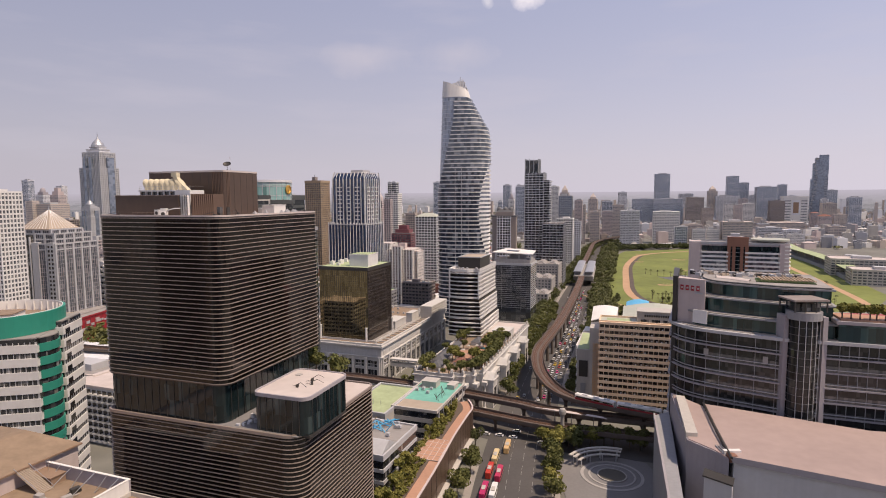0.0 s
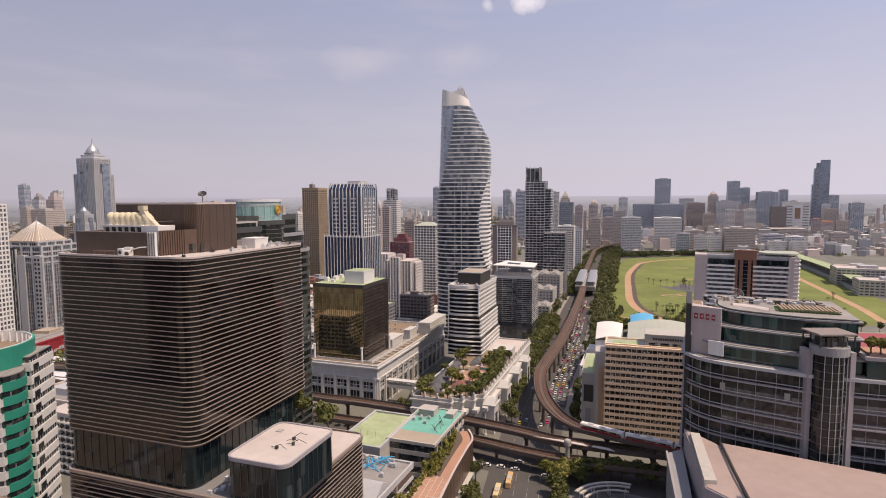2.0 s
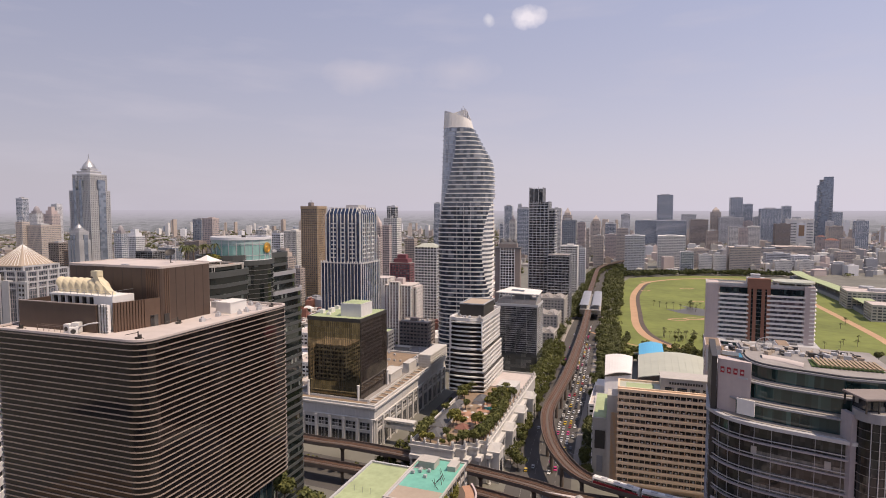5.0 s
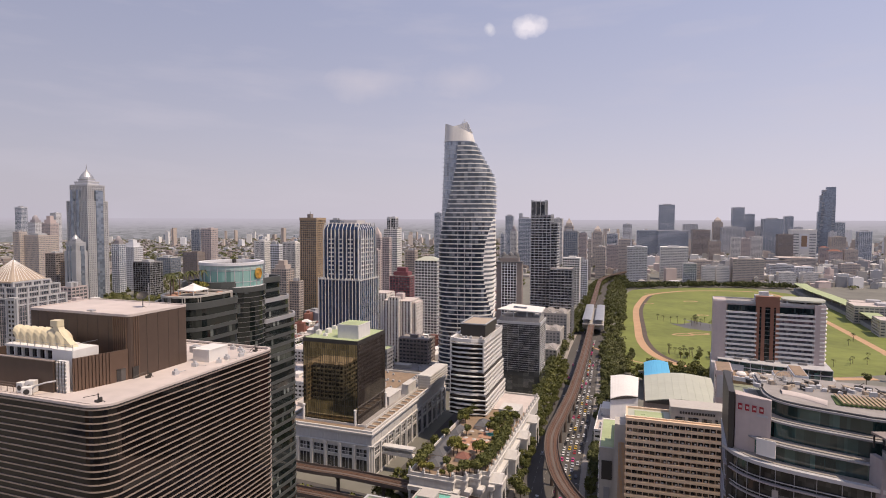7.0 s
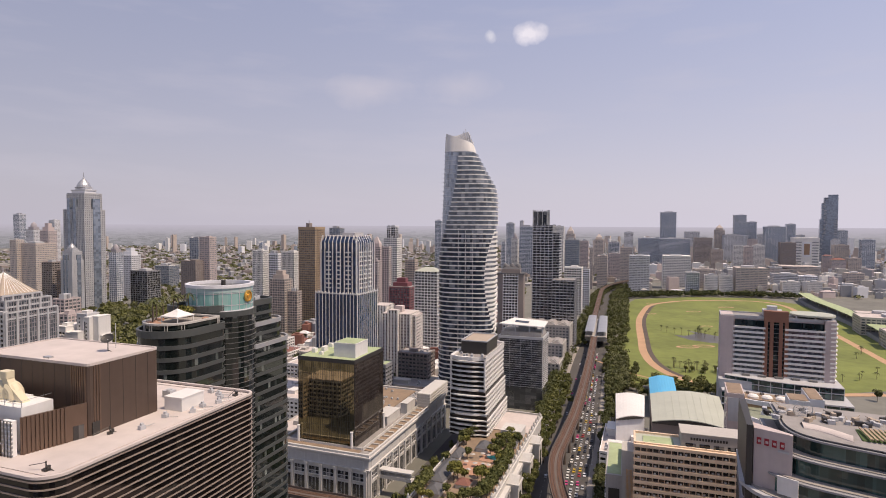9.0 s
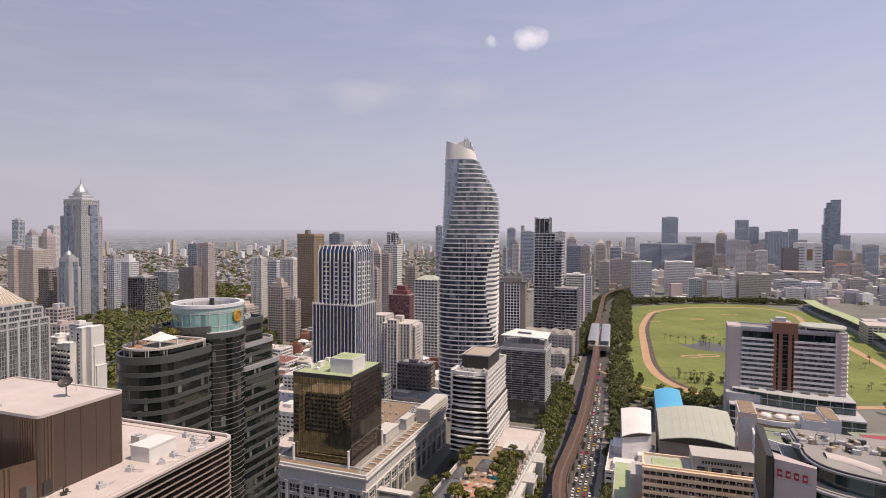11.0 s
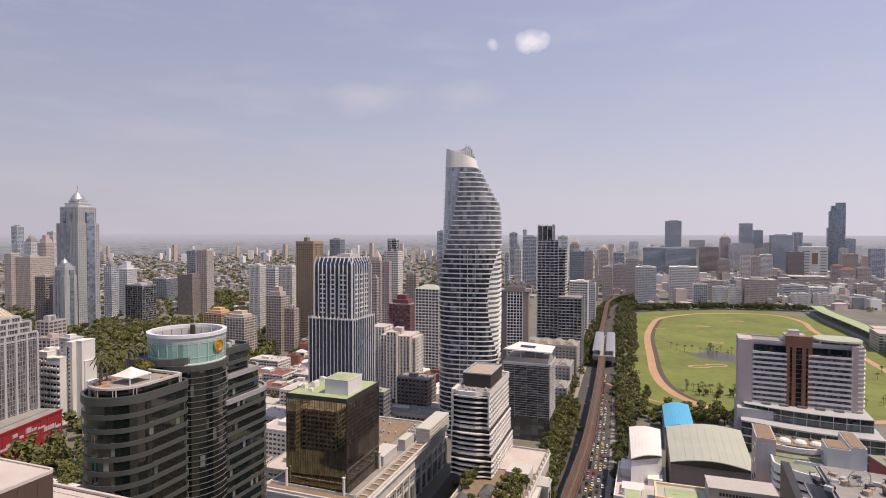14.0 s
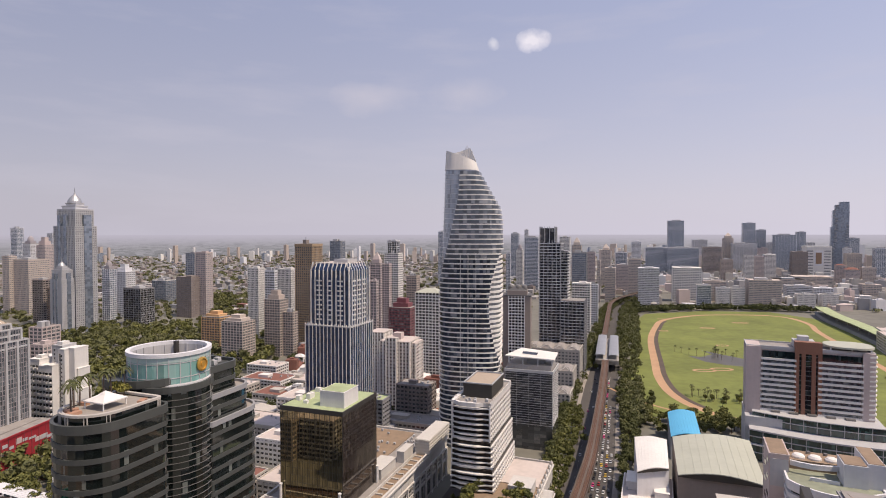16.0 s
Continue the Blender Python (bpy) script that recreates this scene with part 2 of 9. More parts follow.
M["yellow_white"] = mat("pale_yellow_fan_shell", (0.66, 0.58, 0.40), rough=0.5, vary=0.1)
M["asphalt"] = mat("asphalt", (0.088, 0.082, 0.078), rough=0.9, vary=0.25, grain=0.8, blotch=0.06, bump=0.2)
M["paving"] = mat("paving", (0.32, 0.29, 0.26), vary=0.2, grain=0.8)
M["dark_paving"] = mat("dark_grey_paving", (0.20, 0.19, 0.185), vary=0.2, grain=0.8)
M["bronze_sheet"] = mat("brown_metal_sheet_wall", (0.175, 0.118, 0.088), rough=0.34, metal=0.5, vary=0.2, streak=0.12)
M["slate"] = mat("dark_slate_roof", (0.11, 0.11, 0.115), rough=0.7, vary=0.2, grain=0.8)
M["terracotta"] = mat("terracotta_paving", (0.42, 0.24, 0.16), vary=0.25, grain=0.9)
M["city"] = mat("mixed_city_ground", (0.17, 0.165, 0.14), vary=0.5, grain=0.06, blotch=0.01)
M["grass"] = mat("mown_grass", (0.165, 0.19, 0.045), vary=0.5, grain=0.09, blotch=0.014)
M["grass_dark"] = mat("rough_grass", (0.07, 0.11, 0.03), vary=0.35, grain=0.15, blotch=0.03)
M["sand"] = mat("sand_track", (0.46, 0.29, 0.17), vary=0.2, grain=0.3)
M["track_dark"] = mat("dark_turf_track", (0.10, 0.075, 0.06), vary=0.25, grain=0.3)
M["ballast"] = mat("rust_brown_track_bed", (0.12, 0.065, 0.042), vary=0.25, grain=0.8)
M["water"] = mat("pond_water", (0.10, 0.092, 0.075), rough=0.35, vary=0.25, spec=0.25)
M["pool"] = mat("pool_water", (0.05, 0.45, 0.42), rough=0.1, vary=0.1)
M["bark"] = mat("bark", (0.12, 0.09, 0.07), vary=0.3, grain=2.0)
M["line"] = mat("road_paint", (0.34, 0.33, 0.31), vary=0.35, grain=1.5)
M["leaf_a"] = leaves("fresh_leaves", (0.050, 0.062, 0.020), (0.165, 0.165, 0.052))
M["leaf_b"] = leaves("dark_leaves", (0.042, 0.052, 0.020), (0.125, 0.130, 0.048))
# paler, flatter olive tones put the haze into the far trees
M["leaf_d"] = leaves("hazed_olive_leaves", (0.090, 0.098, 0.042), (0.155, 0.155, 0.068))
M["leaf_c"] = leaves("yellow_green_leaves", (0.075, 0.085, 0.018), (0.26, 0.235, 0.06))
M["rail"] = mat("rail_steel", (0.20, 0.15, 0.12), rough=0.4, metal=0.6)
M["gold_metal"] = mat("gilded_metal", (0.70, 0.42, 0.10), rough=0.35, metal=0.7)

G = {}
G["dark"] = glass("dark_window_glass", (0.022, 0.025, 0.03), share=0.22)
G["smoke"] = glass("smoked_bronze_glass", (0.009, 0.007, 0.006), blind=(0.022, 0.018, 0.015), share=0.12, cell=(1.5, 1.5, 4.2), rough=0.05, spec=0.5)
G["teal"] = glass("teal_glass", (0.010, 0.018, 0.020), blind=(0.05, 0.07, 0.07), share=0.2, cell=(1.5, 1.5, 4.0), rough=0.05, spec=0.5)
G["green"] = glass("green_grey_glass", (0.008, 0.012, 0.011), blind=(0.20, 0.22, 0.20), share=0.09, cell=(1.3, 1.3, 3.75), rough=0.05)
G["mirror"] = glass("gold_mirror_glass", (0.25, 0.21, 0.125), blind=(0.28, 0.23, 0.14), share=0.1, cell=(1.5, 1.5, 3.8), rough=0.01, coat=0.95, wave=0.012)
# darker copy of the mirror glass, shade of the cube's side put into it
G["black"] = glass("shaded_mirror_glass", (0.045, 0.035, 0.03), blind=(0.09, 0.075, 0.06), share=0.3, cell=(1.5, 1.5, 3.8), rough=0.06, coat=0.25)
G["navy"] = glass("navy_glass", (0.014, 0.030, 0.075), blind=(0.04, 0.07, 0.14), share=0.3, cell=(1.6, 1.6, 3.6), rough=0.07)
# lifted to a pale blue, which puts distance haze into the glass
G["blue"] = glass("hazed_blue_grey_glass", (0.42, 0.48, 0.56), blind=(0.56, 0.59, 0.63), share=0.4, cell=(3, 3, 4), rough=0.2, coat=0.55)
G["silver"] = glass("silver_grey_glass", (0.065, 0.078, 0.092), blind=(0.22, 0.23, 0.24), share=0.35, cell=(1.6, 1.6, 3.6), rough=0.12)
G["room"] = glass("shaded_room_windows", (0.035, 0.030, 0.026), blind=(0.24, 0.17, 0.11), share=0.3, cell=(2.1, 2.1, 3.3), rough=0.2)
# lighter copies of the window glass with distance haze put into the colour
G["far"] = glass("hazed_window_glass", (0.085, 0.09, 0.10), blind=(0.30, 0.30, 0.29), share=0.45, cell=(3, 3, 3.4), rough=0.25, spec=0.5)
G["haze_blue"] = glass("hazed_blue_glass", (0.24, 0.28, 0.34), blind=(0.34, 0.37, 0.42), share=0.3, cell=(5, 5, 4.2), rough=0.25, coat=0.5)
G["haze_brown"] = glass("hazed_brown_glass", (0.16, 0.145, 0.15), blind=(0.28, 0.26, 0.26), share=0.3, cell=(4, 4, 4.2), rough=0.3)
G["haze"] = glass("hazed_grey_glass", (0.17, 0.175, 0.19), blind=(0.36, 0.35, 0.34), share=0.4, cell=(4, 4, 4.2), rough=0.3)
G["ink"] = glass("black_window_glass", (0.012, 0.012, 0.013), blind=(0.09, 0.085, 0.08), share=0.14, cell=(1.75, 1.75, 3.1))
G["sail"] = glass("silver_blue_glass", (0.30, 0.325, 0.36), blind=(0.40, 0.41, 0.43), share=0.3, cell=(1.6, 1.6, 3.9), rough=0.16, coat=0.45)
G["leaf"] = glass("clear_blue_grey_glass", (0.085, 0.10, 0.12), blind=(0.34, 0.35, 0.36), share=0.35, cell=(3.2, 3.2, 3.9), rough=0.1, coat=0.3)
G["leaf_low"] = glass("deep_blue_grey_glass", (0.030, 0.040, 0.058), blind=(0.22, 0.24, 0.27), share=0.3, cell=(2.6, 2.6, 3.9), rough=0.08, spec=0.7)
G["cave"] = glass("shaded_loggia_glass", (0.014, 0.012, 0.012), blind=(0.07, 0.055, 0.045), share=0.2, cell=(1.75, 1.75, 3.1), rough=0.3, spec=0.25)
G["annex"] = glass("banded_grey_glass", (0.04, 0.045, 0.05), blind=(0.17, 0.17, 0.165), share=0.35, cell=(4.8, 4.8, 2.6), rough=0.1)
G["store"] = glass("dim_shop_glass", (0.026, 0.027, 0.026), blind=(0.06, 0.06, 0.056), share=0.3, cell=(1.8, 1.8, 5.75), rough=0.07, spec=0.5)
G["store_blind"] = glass("blind_backed_shop_glass", (0.10, 0.10, 0.095), blind=(0.17, 0.165, 0.15), share=0.4, cell=(1.2, 1.2, 5.75), rough=0.12)
G["teal_store"] = glass("teal_shop_glass", (0.02, 0.042, 0.040), blind=(0.06, 0.12, 0.11), share=0.35, cell=(2.2, 2.2, 6), rough=0.06)
G["mint"] = glass("mint_drum_glass", (0.15, 0.30, 0.28), blind=(0.28, 0.44, 0.41), share=0.5, cell=(2.2, 2.2, 9), rough=0.12)


# ------------------------------------------------------------------ mesh code
class Shape:
    """Collects faces for one mesh."""

    def __init__(self):
        self.v, self.f = [], []

    def quad(self, *pts):
        k = len(self.v)
        self.v.extend(pts)
        self.f.append(tuple(range(k, k + len(pts))))
        return self

    def prism(self, poly, z0, z1, poly_top=None, top=True, bottom=True):
        k, n, up = len(self.v), len(poly), poly_top or poly
        assert len(up) == n
        self.v.extend((x, y, z0) for x, y in poly)
        self.v.extend((x, y, z1) for x, y in up)
        self.f.extend((k + i, k + (i + 1) % n, k + n + (i + 1) % n, k + n + i) for i in range(n))
        if top:
            self.f.append(tuple(range(k + n, k + 2 * n)))
        if bottom:
            self.f.append(tuple(range(k + n - 1, k - 1, -1)))
        return self

    def box(self, x0, y0, z0, x1, y1, z1):
        return self.prism(rect(x0, y0, x1, y1), z0, z1)

    def tube(self, outer, inner, z0, z1):
        """A wall between two outlines with the same number of corners."""
        assert len(outer) == len(inner)
        k, n = len(self.v), len(outer)
        for poly, z in ((outer, z0), (outer, z1), (inner, z1), (inner, z0)):
            self.v.extend((x, y, z) for x, y in poly)
        for r in range(4):
            a, b = k + r * n, k + (r + 1) % 4 * n
            self.f.extend((a + i, a + (i + 1) % n, b + (i + 1) % n, b + i) for i in range(n))
        return self

    def strip(self, rows):
        """A surface through rows of points of equal length."""
        k, n = len(self.v), len(rows[0])
        for row in rows:
            self.v.extend(row)
        for r in range(len(rows) - 1):
            for i in range(n - 1):
                a = k + r * n + i
                self.f.append((a, a + 1, a + n + 1, a + n))
        return self

    def rod(self, a, b, r, n=6):
        a, b = Vector(a), Vector(b)
        ax = (b - a).normalized()
        side = ax.orthogonal().normalized()
        other = ax.cross(side)
        k = len(self.v)
        for p in (a, b):
            for i in range(n):
                w = 2 * math.pi * i / n
                self.v.append(tuple(p + side * (r * math.cos(w)) + other * (r * math.sin(w))))
        self.f.extend((k + i, k + (i + 1) % n, k + n + (i + 1) % n, k + n + i) for i in range(n))
        self.f.extend((tuple(range(k + n, k + 2 * n)), tuple(range(k + n - 1, k - 1, -1))))
        return self

    def lathe(self, rings, x=0.0, y=0.0, n=20, cap=True):
        """A turned body: rings of (radius, z)."""
        k = len(self.v)
        for r, z in rings:
            self.v.extend((x + r * math.cos(2 * math.pi * i / n), y + r * math.sin(2 * math.pi * i / n), z) for i in range(n))
        for q in range(len(rings) - 1):
            a = k + q * n
            self.f.extend((a + i, a + (i + 1) % n, a + n + (i + 1) % n, a + n + i) for i in range(n))
        if cap:
            a = k + (len(rings) - 1) * n
            self.f.append(tuple(range(a, a + n)))
            self.f.append(tuple(range(k + n - 1, k - 1, -1)))
        return self

    def mesh(self, name, material):
        me = bpy.data.meshes.new(name)
        me.from_pydata(self.v, [], self.f)
        me.validate()
        me.materials.append(material)
        me.update()
        return me


def rect(x0, y0, x1, y1):
    return [(x0, y0), (x1, y0), (x1, y1), (x0, y1)]


def rounded(x0, y0, x1, y1, radii, n=6):
    """A rectangle with its four corners rounded: radii of front left, front right, back right, back left."""
    if not isinstance(radii, (tuple, list)):
        radii = (radii,) * 4
    out = []
    for (cx, cy, sx, sy, a0), r in zip(((x0, y0, 1, 1, 180), (x1, y0, -1, 1, 270), (x1, y1, -1, -1, 0), (x0, y1, 1, -1, 90)), radii):
        if r <= 0.01:
            out.append((cx, cy))
            continue
        for i in range(n + 1):
            w = radians(a0 + 90 * i / n)
            out.append((cx + sx * r + r * math.cos(w), cy + sy * r + r * math.sin(w)))
    return out


def disc(cx, cy, rx, ry=None, n=32):
    ry = ry or rx
    return [(cx + rx * math.cos(2 * math.pi * i / n), cy + ry * math.sin(2 * math.pi * i / n)) for i in range(n)]


def grown(poly, d):
    """The outline moved outwards by d."""
    out, n = [], len(poly)
    for i in range(n):
        p, q, r = (Vector(poly[k % n]) for k in (i - 1, i, i + 1))
        a, b = (q - p), (r - q)
        if a.length < 1e-6 or b.length < 1e-6:
            out.append(tuple(q))
            continue
        a.normalize(), b.normalize()
        na, nb = Vector((a.y, -a.x)), Vector((b.y, -b.x))
        s = na + nb
        s = s / max(s.length_squared / 2, 0.35)
        out.append((q.x + s.x * d, q.y + s.y * d))
    return out


def thing(name, label, category, x, y, z=0.0, heading=0.0, group="", kind=""):
    """A thing's Empty at its base, turned clockwise by heading degrees."""
    ob = new(name)
    ob.matrix_world = pose(x, y, z, 0, 0, -heading)
    return tagged(ob, label, category, group, kind)


def part(name, shape, material, parent, label="", at=(0, 0, 0), turn=0.0):
    """One mesh object under a thing or a part; shape is a Shape or a mesh to share."""
    me = shape.mesh(name, material) if isinstance(shape, Shape) else shape
    ob = new(name, me)
    ob.parent = parent
    ob.matrix_local = pose(*at, 0, 0, turn)
    return tagged(ob, label)


def edges(poly, least):
    for i in range(len(poly)):
        a, b = Vector(poly[i]), Vector(poly[(i + 1) % len(poly)])
        if (b - a).length >= least:
            yield a, b


def piers(parent, poly, z0, z1, spacing, width, depth, material, split=True, name="pier", faces=None, ends=True):
    """Upright ribs along the walls of an outline."""
    if split:
        me = Shape().box(-width / 2, -0.3, 0, width / 2, depth, z1 - z0).mesh(name, material)
    joined = Shape()
    for k, (a, b) in enumerate(edges(poly, spacing * 0.9)):
        if faces is not None and k not in faces:
            continue
        count = max(1, round((b - a).length / spacing))
        d = (b - a).normalized()
        turn = math.degrees(math.atan2(d.y, d.x)) + 180
        for i in range(0 if ends else 1, count + (1 if ends else 0)):
            p = a + (b - a) * (i / count)
            if split:
                part(name, me, None, parent, at=(p.x, p.y, z0), turn=turn)
            else:
                o = Vector((d.y, -d.x))
                c = [p + d * s * width / 2 + o * t for s, t in ((-1, -0.3), (-1, depth), (1, depth), (1, -0.3))]
                joined.prism([tuple(q) for q in c], z0, z1, bottom=False)
    if not split and joined.v:
        tagged(part(name + "_grid", joined, material, parent), kind="stuff")


def storeys(parent, poly, z0, z1, step, height, proud, material, split=True, name="floor_band", first=0.0):
    """Floor bands round an outline, one for each storey."""
    ring = grown(poly, proud)
    count = int((z1 - z0 - first) / step + 0.01)
    if split:
        me = Shape().prism(ring, 0, height).mesh(name, material)
        for i in range(count + 1):
            if z0 + first + i * step + height <= z1 + 0.6:
                part(name, me, None, parent, at=(0, 0, z0 + first + i * step))
    else:
        s = Shape()
        for i in range(count + 1):
            z = z0 + first + i * step
            s.prism(ring, z, z + height)
        tagged(part(name + "_grid", s, material, parent), kind="stuff")


def block(parent, poly, z0, z1, step, glazing, band, band_h=1.2, proud=0.25, pier=None, pier_mat=None, roof="roof_grey", parapet=1.0, split=True, cap=None):
    """One volume of a building: glazed core, floor bands, ribs, roof deck and parapet."""
    part("glazing", Shape().prism(poly, z0, z1), glazing, parent)
    if band is not None:
        storeys(parent, poly, z0, z1, step, band_h, proud, band, split)
    if pier:
        piers(parent, poly, z0, z1, *pier, pier_mat or band, split and z1 > 60)
    if roof:
        inner = grown(poly, -0.35)
        part("roof", Shape().prism(inner, z1 + 0.004, z1 + 0.25), M[roof], parent)
        if parapet:
            part("parapet", Shape().tube(grown(poly, proud + 0.05), inner, z1 - 0.4, z1 + parapet), cap or band or M["grey"], parent)


def plant(parent, boxes, material=None, name="plant_room"):
    for x0, y0, x1, y1, z0, z1 in boxes:
        s = Shape().box(x0, y0, z0, x1, y1, z1).prism(rect(x0 - 0.2, y0 - 0.2, x1 + 0.2, y1 + 0.2), z1, z1 + 0.25)
        part(name, s, material or M["light_grey"], parent)


RND = random.Random(7)


def air_units(parent, x0, y0, x1, y1, z, count, size=1.4):
    """Small roof machines: a box on feet with a round fan on top."""
    s = Shape().box(-size / 2, -size / 2, 0.25, size / 2, size / 2, size).lathe([(size * 0.38, size), (size * 0.4, size + 0.18), (size * 0.3, size + 0.18)], n=10)
    for fx in (-1, 1):
        for fy in (-1, 1):
            s.box(fx * size * 0.4 - 0.08, fy * size * 0.4 - 0.08, 0, fx * size * 0.4 + 0.08, fy * size * 0.4 + 0.08, 0.25)
    me = s.mesh("air_unit", M["light_grey"])
    for _ in range(count):
        part("air_unit", me, None, parent, at=(RND.uniform(x0, x1), RND.uniform(y0, y1), z), turn=RND.choice((0, 90, 3, 91)))


def ribbon(points, left, right, z, thick=0.0):
    """A band along a way: offsets to the left and right of its line, at height z (a number or one for each point)."""
    pts = [Vector(p) for p in points]
    out = []
    for i, p in enumerate(pts):
        d = (pts[min(i + 1, len(pts) - 1)] - pts[max(i - 1, 0)]).normalized()
        o = Vector((d.y, -d.x))
        h = z[i] if isinstance(z, (list, tuple)) else z
        a, b = p - o * left, p + o * right
        out.append(((a.x, a.y, h), (b.x, b.y, h)))
    s = Shape()
    if not thick:
        return s.strip([[a, b] for a, b in out])
    rows = []
    for a, b in out:
        rows.append([a, b, (*b[:2], b[2] - thick), (*a[:2], a[2] - thick), a])
    s.strip(rows)
    for a, b in (out[0], out[-1]):
        s.quad(a, b, (*b[:2], b[2] - thick), (*a[:2], a[2] - thick))
    return s


def smooth_way(points, n=6):
    """More points along a bent way (Catmull-Rom)."""
    out = []
    for i in range(len(points) - 1):
        p = [Vector(points[min(max(k, 0), len(points) - 1)]) for k in (i - 1, i, i + 1, i + 2)]
        for j in range(n):
            t = j / n
            q = 0.5 * (2 * p[1] + (p[2] - p[0]) * t + (2 * p[0] - 5 * p[1] + 4 * p[2] - p[3]) * t * t + (3 * p[1] - p[0] - 3 * p[2] + p[3]) * t ** 3)
            out.append(tuple(q))
    return out + [tuple(points[-1])]


# ------------------------------------------------------------------ ground, roads, racecourse
def flat(name, shape, material, label, category, kind="structure"):
    return tagged(new(name, shape.mesh(name, M[material] if isinstance(material, str) else material)), label, category, kind=kind)


flat("ground", Shape().quad((-4900, -4900, 0), (4900, -4900, 0), (4900, 4900, 0), (-4900, 4900, 0)), "city", "dusty grey-brown city ground between the buildings", "ground")

ROAD = smooth_way([(-120, -420), (-60, -160), (-10, 40), (14, 150), (30, 240), (48, 320), (70, 400), (105, 506), (146, 640), (177, 740), (240, 930), (318, 1170), (372, 1340), (440, 1480), (560, 1640)])
flat("road", ribbon(ROAD, 17, 17, 0.03), "asphalt", "wide grey asphalt avenue under the elevated railway", "road")
CROSS = smooth_way([(-420, 446), (-200, 397), (-85, 352), (10, 311), (60, 288), (120, 270), (260, 225), (420, 170)])
flat("cross_road", ribbon(CROSS, 19, 16, 0.05), "asphalt", "grey asphalt cross street below the railway", "road")
flat("lane", ribbon([(-34, 340), (-8, 414), (17, 486)], 9, 9, 0.07), "asphalt", "narrow asphalt lane between mall and hotel", "road")
for left, right in ((-17.2, 20.5), (20.5, -17.2)):
    for way in ([p for p in ROAD if p[1] < 262], [p for p in ROAD if p[1] > 335]):
        flat("pavement", ribbon(way, left, right, 0.18, 0.18), "paving", "pale paved footway with a raised kerb", "pavement")

dash = Shape()
for off in (-8.5, -3, 3, 8.5):
    for i in range(0, len(ROAD) - 1):
        a, b = Vector(ROAD[i]), Vector(ROAD[i + 1])
        d = (b - a).normalized()
        o = Vector((d.y, -d.x)) * off
        for s in range(0, int((b - a).length), 9):
            p = a + d * s + o
            q, w = p + d * 4, Vector((d.y, -d.x)) * 0.07
            dash.quad(*[(v.x, v.y, 0.06) for v in (p - w, p + w, q + w, q - w)])
tagged(flat("lane_marking", dash, "line", "worn white dashed lane lines", "road marking"), kind="stuff")

# racecourse
LAWN = [(178, 628), (196, 735), (243, 850), (310, 1030), (362, 1192), (420, 1300), (560, 1345), (700, 1330), (735, 1230), (700, 1060), (640, 900), (560, 700), (470, 610), (330, 585), (250, 600)]
flat("lawn", Shape().quad(*[(x, y, 0.10) for x, y in LAWN]), "grass", "bright green mown grass of the racecourse", "lawn")
TRACK = smooth_way([(420, 590), (330, 592), (275, 610), (248, 645), (240, 695), (251, 763), (278, 852), (331, 1015), (384, 1138), (420, 1205), (470, 1250), (545, 1284), (655, 1280), (690, 1240), (680, 1160), (640, 1070), (567, 854), (551, 807), (510, 690), (480, 620)])
flat("sand_track", ribbon(TRACK, 4.8, 4.8, 0.16), "sand", "pale orange sand riding track round the lawn", "track")
flat("turf_track", ribbon([p for p in TRACK if p[0] < 430 and 640 < p[1] < 1210], -5.0, 11, 0.14), "track_dark", "dark brown turf strip inside the sand track", "track")
flat("service_path", ribbon(smooth_way([(181, 720), (190, 690), (205, 660), (228, 632), (250, 610)]), 1.6, 1.6, 0.18), "sand", "narrow sandy path beside the trees", "path")
POND = [(337, 885), (352, 880), (375, 896), (372, 925), (398, 880), (420, 842), (432, 812), (418, 806), (395, 815), (362, 832), (345, 850)]
flat("pond", Shape().quad(*[(x, y, 0.17) for x, y in POND]), "water", "murky brown golf pond", "pond")
bunker = Shape()
for cx, cy, rx, ry in ((322, 802, 15, 8), (346, 808, 15, 8), (420, 960, 10, 6), (470, 1120, 14, 7), (380, 1090, 9, 6), (560, 1180, 16, 7), (430, 1230, 10, 5)):
    o, i = disc(cx, cy, rx, ry, 20), disc(cx, cy, rx * 0.72, ry * 0.6, 20)
    bunker.tube(o, i, 0.12, 0.22)
flat("bunker", bunker, "sand", "pale sand bunkers on the green", "bunker", kind="stuff")


